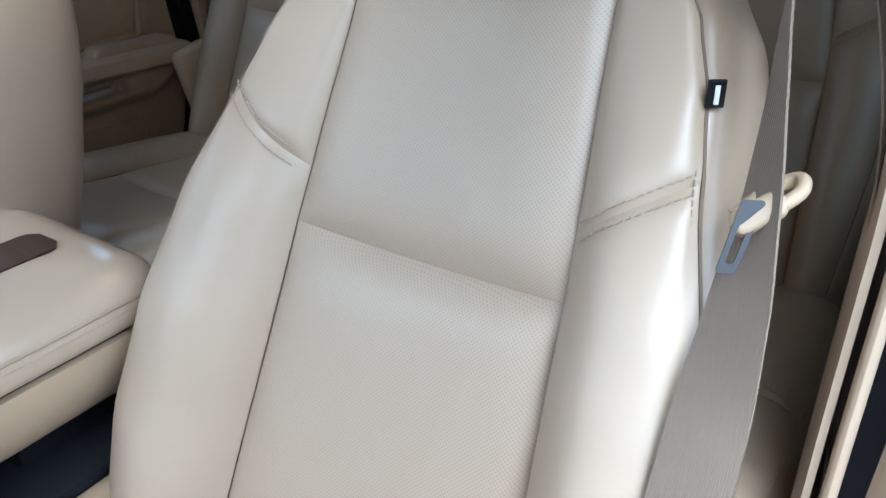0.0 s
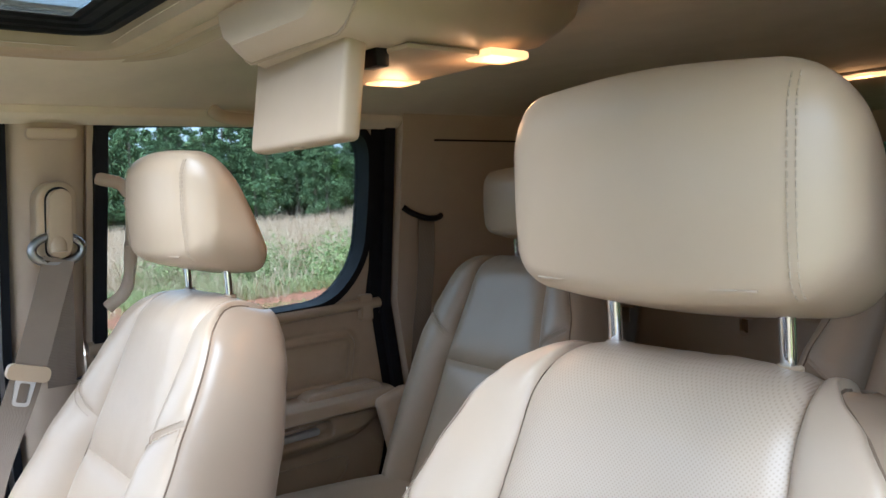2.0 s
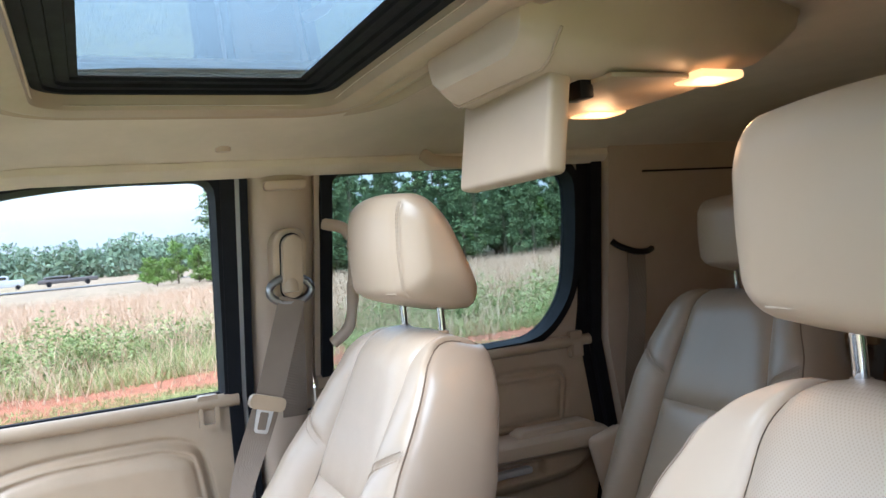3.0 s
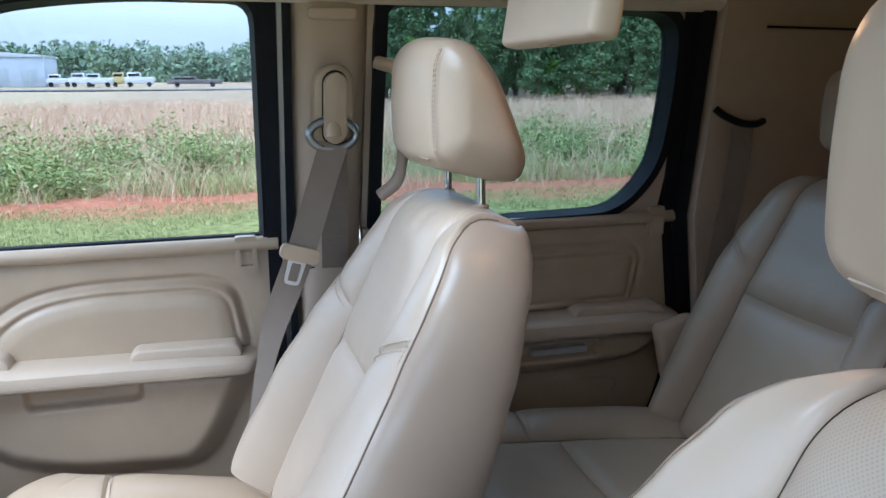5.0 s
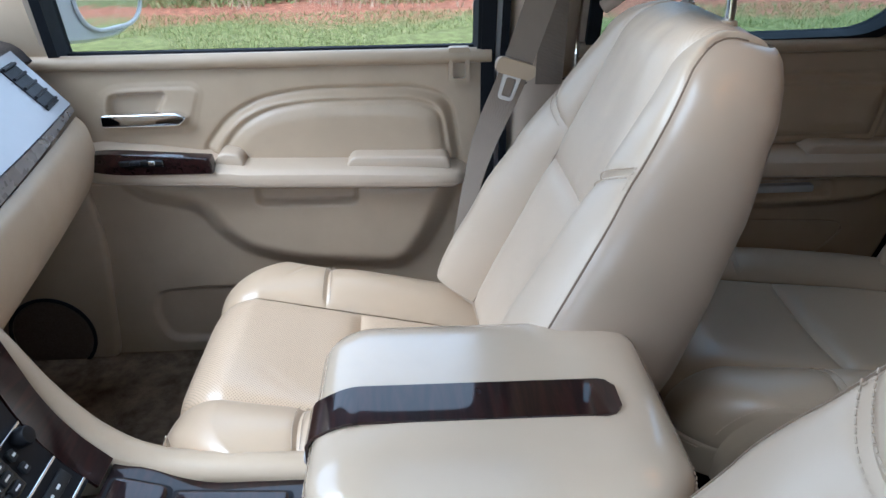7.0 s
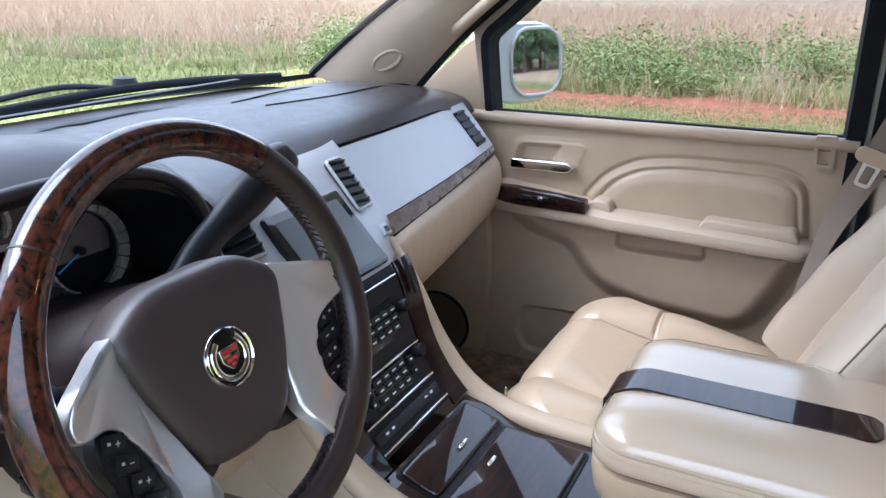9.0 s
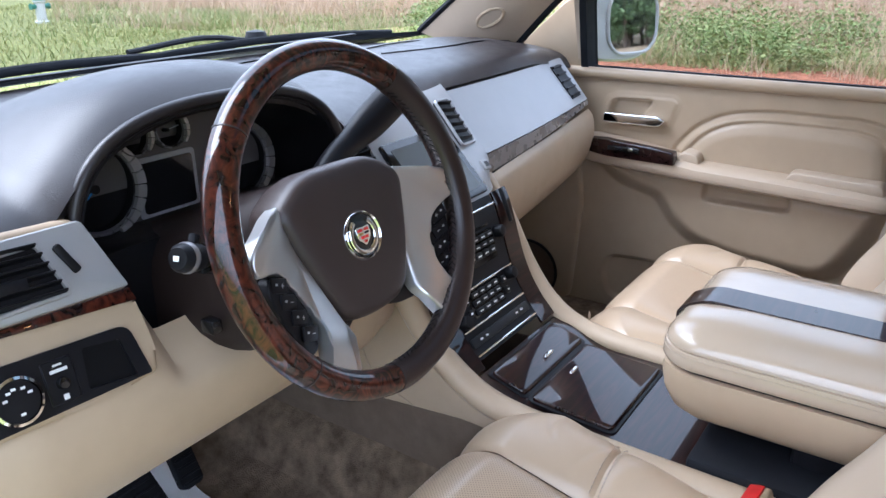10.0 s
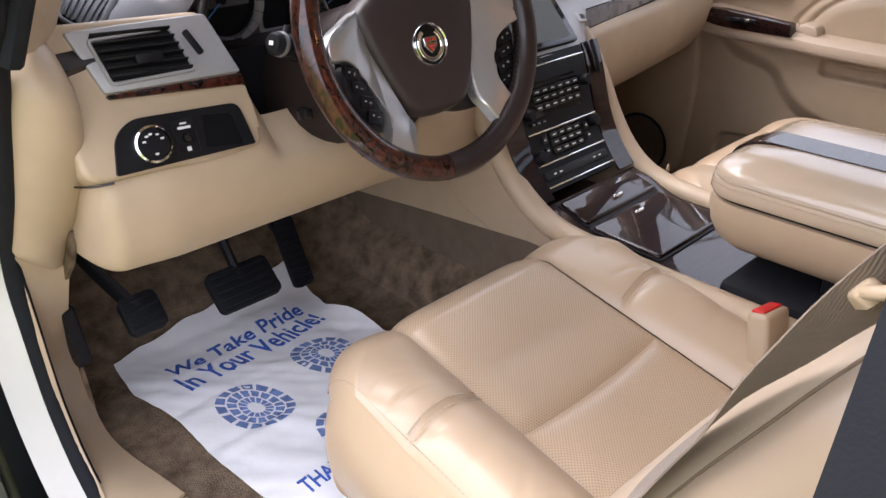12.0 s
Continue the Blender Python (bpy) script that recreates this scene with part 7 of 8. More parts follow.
part("lever_cap", tube(spline([(-0.186, 0.611, 1.398), (-0.170, 0.606, 1.410), (-0.158, 0.602, 1.4195)], 8), 0.0200, 16, r2=0.0245, taper=lambda t: 1.0 - 0.35 * t ** 3), M["dash"], lev, "dark brown end cap")
fmat = look((-0.200, 0.605, 1.398), (-0.40, -0.4, 1.40))
for x, tx in ((-0.008, 0), (0.012, 1)):
    mm = Matrix.Translation((-0.203 + 0.022 * tx, 0.5985 - 0.004 * tx, 1.386 + 0.011 * tx)) @ fmat.to_3x3().to_4x4() @ Matrix.Rotation(radians(25), 4, "Z")
    b = part("gear_button", on(mm, box((0, 0, 0.001), (0.016, 0.020, 0.004), 0.002)), M["button"], lev)
    bm = box((0, 0, 0.0032), (0.008, 0.0014, 0.0003), 0)
    if tx == 0:
        box((0, 0, 0.0032), (0.0014, 0.008, 0.0003), 0, bm=bm)
    part("button_mark", on(mm, bm), M["white_print"], b)
ig = part("trim_knob", box((-0.520, 0.595, 1.215), (0.014, 0.020, 0.016), 0.003), M["black_gloss"], co, "small black tilt switch")

# ---- pedals ----
def pedal(name, label, c, w, h, tilt, arm):
    pr = thing(name, label, "pedal", "pedals")
    m = Matrix.Translation(c) @ Matrix.Rotation(radians(tilt), 4, "X")
    part("pad", on(m, slab(rr(-w / 2, -h / 2, w / 2, h / 2, 0.012), "z", -0.010, 0.006, 0.003)), M["black_soft"], pr, "ribbed black rubber pad")
    for k in range(max(3, int(h / 0.014))):
        y = -h / 2 + 0.010 + (h - 0.02) * k / (max(3, int(h / 0.014)) - 1)
        part("rib", on(m, box((0, y, 0.0075), (w * 0.86, 0.005, 0.005), 0.0015, 1)), M["black_soft"], pr)
    part("arm", tube(spline([m @ Vector((0, 0, -0.008))] + list(arm), 12), 0.009, 8, r2=0.014), M["black"], pr, "black steel arm")


pedal("brake_pedal", "wide black rubber brake pedal", (-0.500, 0.885, 0.830), 0.122, 0.078, 42, [Vector((-0.495, 0.98, 0.92)), Vector((-0.51, 1.08, 1.06))])
pedal("accelerator_pedal", "tall narrow black accelerator pedal", (-0.333, 0.990, 0.800), 0.044, 0.165, 64, [Vector((-0.335, 1.08, 0.86)), Vector((-0.335, 1.15, 1.02))])
pedal("parking_brake_pedal", "small black parking brake pedal", (-0.690, 0.862, 0.866), 0.062, 0.066, 46, [Vector((-0.735, 0.93, 0.95)), Vector((-0.765, 1.0, 1.05))])

# ---- paper floor mat ----
fm = thing("paper_floor_mat", "white printed paper mat lying crumpled on the driver floor", "floor mat")


MAT_L = [(0.0, -0.713, 1.015), (0.25, -0.722, 0.911), (0.45, -0.697, 0.811), (0.7, -0.697, 0.678), (0.92, -0.686, 0.564), (1.15, -0.68, 0.43)]
MAT_R = [(0.0, -0.290, 1.070), (0.30, -0.318, 0.905), (0.50, -0.292, 0.804), (0.7, -0.285, 0.70), (0.92, -0.28, 0.58), (1.15, -0.27, 0.43)]


def mat_pt(p, q):
    ax, ay = lerp_table([(k, x) for k, x, y in MAT_L], q * 1.15), lerp_table([(k, y) for k, x, y in MAT_L], q * 1.15)
    bx, by = lerp_table([(k, x) for k, x, y in MAT_R], q * 1.15), lerp_table([(k, y) for k, x, y in MAT_R], q * 1.15)
    x, y = ax + (bx - ax) * p, ay + (by - ay) * p
    if q < 0.05:
        y += 0.006 * noise.noise((p * 7, 3, 1))
    z = floor_z(x, y) + 0.012 + 0.007 * noise.noise((x * 14, y * 11, 5)) + 0.006 * abs(noise.noise((x * 5, y * 26, 2))) + 0.004 * abs(noise.noise((x * 22 + y * 18, y * 6, 8)))
    z += 0.02 * max(0, p - 0.86) / 0.14 * max(0, 1 - abs(q - 0.35) / 0.2)
    return Vector((x, y, z))


part("sheet", sheet(mat_pt, 60, 80, thick=0.0006), M["paper"], fm)


def mat_frame(p, q, rot):
    o = mat_pt(p, q)
    ex = (mat_pt(min(1, p + 0.2), q) - o).normalized()
    ey = (mat_pt(p, max(0, q - 0.15)) - o).normalized()
    ey = (ey - ex * ey.dot(ex)).normalized()
    n = ex.cross(ey)
    return Matrix(((ex.x, ey.x, n.x, o.x), (ex.y, ey.y, n.y, o.y), (ex.z, ey.z, n.z, o.z), (0, 0, 0, 1))) @ Matrix.Rotation(radians(rot), 4, "Z")


def printed(text, size, p, q, wide=1.0, bold=0.0):
    """Words laid on the crumpled paper; p, q: where the first letter's middle stands."""
    ob = wordmark("printed_line", text, size, Matrix(), M["blue_print"], fm, bold=bold)
    for v in ob.data.vertices:
        pp, qq = p + v.co.x * wide / 0.42, q - v.co.y / 0.62
        v.co = mat_pt(min(1, max(0, pp)), min(1, max(0, qq))) + Vector((0, 0, 0.0016 + v.co.z))
    return ob


printed("We Take Pride", 0.066, 0.165, 0.200, 0.735, 0.0013)
printed("In Your Vehicle!", 0.066, 0.145, 0.296, 0.735, 0.0013)
printed("THANK YOU,", 0.036, 0.12, 0.865, 0.8, 0.0006)
printed("MADE IN", 0.018, 0.42, 0.905, 0.8)


def sole(cx, cy, rot, sc):
    """A printed shoe sole: broken treads that fan out round the ball and the heel."""
    bm = bmesh.new()
    ca, sa = math.cos(radians(rot)), math.sin(radians(rot))
    for my, ra, rb, n in ((0.058, 0.046, 0.066, 15), (-0.090, 0.038, 0.044, 12)):
        for r0, r1, off in ((0.22, 0.42, 0.0), (0.47, 0.70, 0.5), (0.75, 1.0, 0.0)):
            for k in range(n):
                a0, a1 = math.tau * (k + off + 0.09) / n, math.tau * (k + off + 0.84) / n
                quad = []
                for r, a in ((r0, a0), (r1, a0), (r1, a1), (r0, a1)):
                    u, v = ra * r * math.cos(a) * sc, (my + rb * r * math.sin(a)) * sc
                    u, v = u * ca - v * sa, u * sa + v * ca
                    quad.append(bm.verts.new(mat_pt(min(1, max(0, cx + u / 0.42)), min(1, max(0, cy - v / 0.62))) + Vector((0, 0, 0.0016))))
                bm.faces.new(quad)
    so = part("printed_sole", bm, M["blue_faded"], fm, "blue shoe sole print", smooth=False)
    so["kind"] = "stuff"


sole(0.335, 0.62, 26, 1.12)
sole(0.76, 0.575, 26, 1.12)


# ---- things on the ceiling ----
oc = thing("overhead_console", "tan overhead console with a folded-down screen and lit lamps", "overhead console")


def oc_ring(y, w, z0, z1=1.80):
    return [Vector((x, y, z)) for x, z in [(-w, z1), (-w, z0 + 0.03), (-w + 0.008, z0 + 0.012), (-w + 0.03, z0), (w - 0.03, z0), (w - 0.008, z0 + 0.012), (w, z0 + 0.03), (w, z1)]]


part("housing", loft([oc_ring(-0.130, 0.094, 1.765), oc_ring(-0.136, 0.108, 1.742), oc_ring(-0.157, 0.118, 1.728), oc_ring(-0.20, 0.130, 1.718), oc_ring(-0.34, 0.150, 1.718), oc_ring(-0.44, 0.140, 1.732), oc_ring(-0.52, 0.110, 1.765), oc_ring(-0.56, 0.08, 1.79)]), M["plastic"], oc, "moulded tan housing")
oc.location = (0.022, 0.0, 0.004)
part("housing_joint", tube([(x, -0.165 - 0.01 * abs(x), 1.7255 + 0.03 * max(0, (abs(x) - 0.10) / 0.03)) for x in (-0.132 + 0.264 * k / 20 for k in range(21))], 0.0018, 6), M["vinyl_dark"], oc)
scr = part("folding_screen", on(Matrix.Translation((0.014, -0.186, 1.677)) @ Matrix.Rotation(radians(-3), 4, "Z") @ Matrix.Rotation(radians(9), 4, "X"), box((0, 0, 0), (0.216, 0.026, 0.112), 0.007, 3)), M["plastic"], oc, "tan folded-down screen")
part("screen_latch", box((0.014, -0.178, 1.6215), (0.016, 0.010, 0.003), 0.001), M["vinyl_dark"], scr)
part("screen_hinge", box((-0.07, -0.225, 1.712), (0.030, 0.018, 0.026), 0.003), M["black"], oc)
part("recess", box((0, -0.31, 1.7155), (0.24, 0.16, 0.006), 0.002), M["vinyl_dark"], oc)
for sg in (-1, 1):
    lp = part("lamp_lens", box((sg * 0.098 - 0.018, -0.362, 1.7145), (0.044, 0.062, 0.010), 0.004), M["lamp"], oc, "lit warm lamp lens")
lm = thing("ceiling_lamp", "small lit warm ceiling lamp at the third row", "lamp", "lamps")
part("lens", box((0.0, -1.66, head_z(0, -1.66) - 0.006), (0.16, 0.05, 0.012), 0.004), M["lamp"], lm)
part("rim", box((0.0, -1.66, head_z(0, -1.66) - 0.002), (0.20, 0.08, 0.008), 0.003), M["plastic"], lm)
for x, y in ((-0.094, -0.362), (0.102, -0.362), (0.0, -1.66)):
    ld_ = bpy.data.lights.new("lamp_light", "POINT")
    ld_.energy, ld_.color, ld_.shadow_soft_size = 0.10, (1.0, 0.50, 0.20), 0.02
    lo_ = new("lamp_light", ld_)
    lo_.location = (x, y, 1.700 if y > -1 else head_z(0, y) - 0.03)

for x, y in ((0.40, -0.62), (-0.40, -0.62), (0.42, -1.3), (-0.42, -1.3)):
    rv = thing("ceiling_vent", "small flush tan ceiling air vent", "ceiling vent", "ceiling vents")
    part("bezel", box((x, y, head_z(x, y) - 0.003), (0.11, 0.05, 0.012), 0.005), M["plastic"], rv)
    part("slot", box((x, y, head_z(x, y) - 0.0095), (0.085, 0.014, 0.004), 0.001), M["black"], rv)
for sg in (1, -1):
    ch = thing("coat_hook", "round tan coat hook on the roof rail", "coat hook", "coat hooks")
    part("button", lathe([(0.0, -0.006), (0.012, -0.005), (0.015, 0.003)], Matrix.Translation((sg * 0.635, 0.03, head_z(0.635, 0.03) + 0.001)), 18), M["plastic"], ch)
    gh = thing("grab_handle", "tan folding grab handle above the rear door", "grab handle", "grab handles")
    part("bar", tube(spline([(sg * 0.665, -0.36, 1.745), (sg * 0.648, -0.38, 1.728), (sg * 0.645, -0.46, 1.722), (sg * 0.648, -0.54, 1.728), (sg * 0.665, -0.56, 1.745)], 20), 0.010, 10, r2=0.013), M["plastic"], gh)
    vs = thing("sun_visor", "tan cloth sun visor with a white warning label" if sg > 0 else "tan cloth sun visor above the driver", "sun visor", "sun visors")
    vm = Matrix.Translation((sg * 0.41, 0.475, 1.742)) @ Matrix.Rotation(radians(-10), 4, "X")
    part("panel", on(vm, box((0, 0, 0), (0.38, 0.16, 0.018), 0.008, 3)), M["headliner"], vs)
    part("pivot", on(vm, tube([(sg * 0.17, 0.085, 0.0), (sg * 0.215, 0.085, 0.008)], 0.007, 8)), M["plastic"], vs)
    if sg > 0:
        lb = part("label", on(vm, box((0.08, -0.012, -0.0095), (0.10, 0.075, 0.0006), 0)), M["white_print"], vs, "white printed label")
        part("label_band", on(vm, box((0.08, 0.029, -0.0099), (0.10, 0.010, 0.0006), 0)), M["yellow"], lb)
        for k in range(4):
            part("label_bar", on(vm, box((0.075, -0.038 + 0.015 * k, -0.0100), (0.075, 0.0035, 0.0004), 0)), M["print_grey"], lb)

# ---- driver's door opening ----
jb = thing("driver_door_frame", "white door frame with black rubber seal and tan sill", "door frame", kind="structure")
seal = spline([(-0.845, 0.40, 1.60), (-0.855, 0.58, 1.36), (-0.86, 0.685, 1.19), (-0.86, 0.785, 1.05), (-0.86, 0.800, 0.94), (-0.86, 0.795, 0.81), (-0.86, 0.735, 0.712), (-0.86, 0.60, 0.655), (-0.86, 0.30, 0.640), (-0.86, -0.05, 0.640), (-0.86, -0.165, 0.72), (-0.855, -0.184, 1.0), (-0.852, -0.184, 1.28), (-0.815, -0.184, 1.50), (-0.745, -0.170, 1.72)], 90)
part("rubber_seal", tube(seal, 0.011, 10, up=(1, 0, 0), r2=0.013), M["black_soft"], jb, "black rubber door seal")
part("body_edge", sheet(lambda p, q: seal[round(q * 90)] + Vector((-0.010 - 0.040 * p, (0.035 * p) if q < 0.55 else (-0.050 * p if q > 0.7 else 0.0), -0.03 * p if q < 0.7 else 0.0)), 6, 90, thick=0.008), M["white_paint"], jb, "white painted edge")
part("kick_trim", sheet(lambda p, q: Vector(spline([(-0.858, 0.758, 1.085), (-0.858, 0.788, 1.035), (-0.858, 0.790, 0.94), (-0.858, 0.785, 0.81), (-0.858, 0.725, 0.715), (-0.858, 0.60, 0.668)], 40)[round(q * 40)]).lerp(Vector(spline([(-0.79, 0.790, 1.040), (-0.795, 0.815, 0.99), (-0.80, 0.865, 0.90), (-0.80, 0.885, 0.79), (-0.797, 0.835, 0.688), (-0.765, 0.64, 0.684)], 40)[round(q * 40)]), p) + Vector((-0.012 * math.sin(math.pi * p), 0, 0.010 * math.sin(math.pi * p) * smooth((q - 0.6) / 0.3))), 12, 40, thick=0.006), M["vinyl"], jb, "tan kick panel")
part("kick_return", sheet(lambda p, q: (-0.80 - 0.004 * p, 0.72 + 0.15 * smooth(q * 2.2) + 0.5 * p, 1.10 - 0.42 * q), 6, 20, thick=0.006), M["carpet"], jb, "dark carpet behind the kick panel")
part("sill_plate", sheet(lambda p, q: (-0.860 + 0.098 * p, -0.16 + 0.80 * q, 0.668 + 0.014 * math.sin(math.pi * p) + 0.012 * p), 8, 24, thick=0.01), M["vinyl"], jb, "tan sill plate")
part("rocker", box((-0.925, 0.25, 0.60), (0.10, 1.10, 0.10), 0.02), M["white_paint"], jb)
hn = part("door_hinge", box((-0.945, 0.86, 0.86), (0.03, 0.05, 0.07), 0.006), M["white_paint"], jb, "painted steel hinge")
part("hinge_pin", tube([(-0.965, 0.85, 0.80), (-0.965, 0.85, 0.92)], 0.010, 10), M["steel"], hn)
part("hinge_leaf", box((-0.975, 0.83, 0.80), (0.008, 0.06, 0.05), 0.003), M["steel"], hn)
part("hinge_pillar", box((-0.897, 0.93, 0.76), (0.082, 0.16, 0.90), 0.01), M["jamb"], jb, "dark hinge pillar")
fender = part("front_fender", box((-0.96, 1.30, 0.88), (0.05, 0.66, 0.76), 0.02), M["white_paint"], jb)
rl = part("hood_release", on(Matrix.Translation((-0.803, 0.850, 0.880)) @ Matrix.Rotation(radians(-14), 4, "X"), slab(rr(-0.019, -0.046, 0.019, 0.050, 0.010), "x", -0.006, 0.014, 0.004, 3)), M["black"], jb, "black bonnet release lever")
part("lever_mark", on(Matrix.Translation((-0.803, 0.850, 0.880)) @ Matrix.Rotation(radians(-14), 4, "X"), box((0.0145, 0.003, -0.034), (0.0006, 0.012, 0.006), 0)), M["white_print"], rl)

# the open driver's door, swung forward on its hinges
dd = thing("car_door", "open driver door with tan inner panel and white outer skin", "car door", "doors")
dm = Matrix.Translation((-0.965, 0.885, 0.0)) @ Matrix.Rotation(radians(-66), 4, "Z")
part("outer_skin", on(dm, slab(rounded([(0.0, 0.42), (0.0, 1.27), (-1.05, 1.27), (-1.05, 0.42)], 0.04), "x", -0.085, -0.055, 0.008)), M["white_paint"], dd, "white painted skin")
part("door_edge", on(dm, slab(rr(-0.075, 0.44, 0.005, 1.26, 0.01), "y", 0.0, -0.012, 0.003)), M["white_paint"], dd)
part("inner_panel", on(dm, slab(rounded([(-0.02, 0.46), (-0.02, 1.25), (-1.02, 1.25), (-1.02, 0.46)], 0.05), "x", -0.054, 0.012, 0.012, 3)), M["vinyl"], dd, "tan inner panel")
part("door_seal", on(dm, tube([(0.004, -0.012, 0.5 + 0.74 * k / 10) for k in range(11)], 0.010, 8)), M["black_soft"], dd, "black rubber seal")
part("check_strap", box((-0.955, 0.875, 1.0), (0.05, 0.02, 0.03), 0.004), M["steel"], dd)

# driver's pillar: tan padded edge, belt slide and blue-black jamb
bp = thing("pillar_trim", "tan pillar trim with belt slide behind the driver door", "car pillar", "pillars")
DP = [(0.70, -0.690), (1.09, -0.688), (1.26, -0.688), (1.35, -0.684), (1.50, -0.646), (1.63, -0.594), (1.76, -0.545)]


def dp_x(z):
    return lerp_table(DP, z)


part("padded_trim", sheet(lambda p, q: (dp_x(0.74 + 1.02 * q) + 0.020 - 0.012 * p + 0.004 * math.sin(math.pi * p), -0.345 + 0.125 * p, 0.74 + 1.02 * q), 12, 40, thick=0.006), M["pillar"], bp, "tan smooth trim")
part("edge_roll", tube([(dp_x(0.74 + 1.02 * k / 60) - 0.010, -0.214, 0.74 + 1.02 * k / 60) for k in range(61)], 0.006, 12, up=(0, 1, 0), r2=0.009), M["pillar"], bp, "rounded tan edge")
part("jamb", sheet(lambda p, q: (dp_x(0.72 + 1.04 * q) - 0.012 - 0.135 * p, -0.222 - 0.010 * p, 0.72 + 1.04 * q), 8, 40, thick=0.015), M["jamb"], bp, "blue-black door jamb")
part("lower_trim", sheet(lambda p, q: (-0.672 - 0.020 * math.sin(math.pi * min(1, 0.5 + 0.5 * (1 - q))) - 0.055 * p ** 2, -0.330 + 0.135 * p - 0.02 * (1 - smooth((1 - q) * 8)), 0.72 + 0.555 * q), 10, 24, thick=0.006), M["pillar"], bp, "tan lower trim")
part("slide_housing", on(Matrix.Translation((-0.607, -0.252, 1.560)) @ Matrix.Rotation(radians(18), 4, "Y") @ Matrix.Rotation(radians(-20), 4, "Z"), slab(rr(-0.036, -0.080, 0.036, 0.065, 0.034), "x", -0.02, 0.014, 0.012, 4)), M["vinyl"], bp, "belt height slide")
part("slide_slot", on(Matrix.Translation((-0.595, -0.250, 1.575)) @ Matrix.Rotation(radians(18), 4, "Y") @ Matrix.Rotation(radians(-20), 4, "Z"), slab(rr(-0.014, -0.030, 0.030, 0.022, 0.014), "x", -0.004, 0.006, 0.002)), M["black_soft"], bp)
part("slide_button", on(Matrix.Translation((-0.593, -0.249, 1.579)) @ Matrix.Rotation(radians(18), 4, "Y") @ Matrix.Rotation(radians(-20), 4, "Z"), slab(rr(-0.010, -0.018, 0.026, 0.019, 0.012), "x", -0.004, 0.010, 0.004, 3)), M["vinyl"], bp)

sb = thing("seat_belt", "tan seat belt hanging loose in front of the driver pillar", "seat belt", "seat belts")
part("guide_hook", tube(spline([(-0.5985, -0.234, 1.568), (-0.6008, -0.228, 1.555), (-0.6050, -0.223, 1.534), (-0.6068, -0.221, 1.516), (-0.6050, -0.221, 1.506)], 16), 0.0125, 14, r2=0.010, up=(0, 1, 0), taper=lambda t: 0.62 + 0.42 * math.sin(math.pi * min(1, t * 0.8 + 0.05))), M["vinyl"], sb, "tan padded belt hook")
part("guide_slot", tube([(-0.6145, -0.226, 1.541), (-0.6165, -0.228, 1.526)], 0.0050, 10), M["black"], sb)
part("guide_neck", tube(spline([(-0.5985, -0.236, 1.563), (-0.597, -0.241, 1.572), (-0.595, -0.247, 1.578)], 8), 0.0065, 10), M["black"], sb)
w1 = spline([(-0.6030, -0.219, 1.504), (-0.605, -0.203, 1.450), (-0.608, -0.182, 1.403), (-0.625, -0.119, 1.300), (-0.630, -0.054, 1.18), (-0.628, 0.008, 1.05), (-0.622, 0.052, 0.94), (-0.614, 0.082, 0.86)], 56)
ANG = [(0, -91), (6, -88), (16, -75), (20, -66), (24, -53), (28, -31), (33, 4), (38, 12), (56, 16)]
part("webbing", strap(w1, 0.046, [Vector((math.cos(radians(lerp_table(ANG, k))), math.sin(radians(lerp_table(ANG, k))), 0.0)) for k in range(57)]), M["belt"], sb, "tan woven webbing")
w2 = spline([(-0.614, -0.240, 1.520), (-0.620, -0.262, 1.495), (-0.645, -0.270, 1.422), (-0.673, -0.270, 1.32), (-0.685, -0.275, 1.20), (-0.70, -0.28, 0.98)], 30)
part("webbing_return", strap(w2, 0.046, (0.30, 0.9, 0)), M["belt"], sb, "webbing going back to the reel")
gx = Vector((0.028, 0.020, -0.021)).normalized()
gz = Vector((0.018, -0.057, 0.088))
gz = (gz - gx * gz.dot(gx)).normalized()
gy = gz.cross(gx)
gm_ = Matrix(((gx.x, gy.x, gz.x, -0.628), (gx.y, gy.y, gz.y, -0.119), (gx.z, gy.z, gz.z, 1.299), (0, 0, 0, 1)))
part("latch_grip", on(gm_ @ Matrix.Scale(0.8, 4), slab(rr(-0.014, -0.011, 0.028, 0.009, 0.009), "y", -0.002, 0.013, 0.005, 3)), M["vinyl"], sb, "tan moulded grip")
part("latch_bar", on(gm_ @ Matrix.Scale(0.8, 4), tube(spline([(0.024, 0.005, 0.003), (0.0, 0.008, -0.003), (-0.022, 0.005, -0.002), (-0.031, -0.002, 0.005), (-0.028, -0.010, 0.011), (-0.008, -0.012, 0.013), (0.020, -0.008, 0.008)], 26), 0.0054, 10)), M["vinyl"], sb)
tx, td = Vector((0.9, 0.44, 0)).normalized(), Vector((0.006, 0.024, -0.048)).normalized()
tn = tx.cross(td)
tm_ = Matrix(((tx.x, -td.x, -tn.x, -0.6215), (tx.y, -td.y, -tn.y, -0.106), (tx.z, -td.z, -tn.z, 1.300), (0, 0, 0, 1)))
part("latch_tongue", on(tm_, slab(rounded([(-0.0066, 0.008), (0.0066, 0.008), (0.0054, -0.036), (-0.0054, -0.036)], 0.003), "z", -0.0011, 0.0011, 0, holes=[rr(-0.0026, -0.030, 0.0026, -0.006, 0.002)])), M["tongue"], sb, "slotted steel tongue")

# belt buckle between seat and console
bk = thing("belt_buckle", "tan belt buckle with a red button beside the driver seat", "belt buckle", "belt buckles")
bmx = Matrix.Translation((-0.174, 0.092, 0.940)) @ Matrix.Rotation(radians(-14), 4, "X") @ Matrix.Rotation(radians(10), 4, "Y")
part("housing", on(bmx, box((0, 0, 0), (0.062, 0.030, 0.085), 0.007, 3)), M["vinyl"], bk)
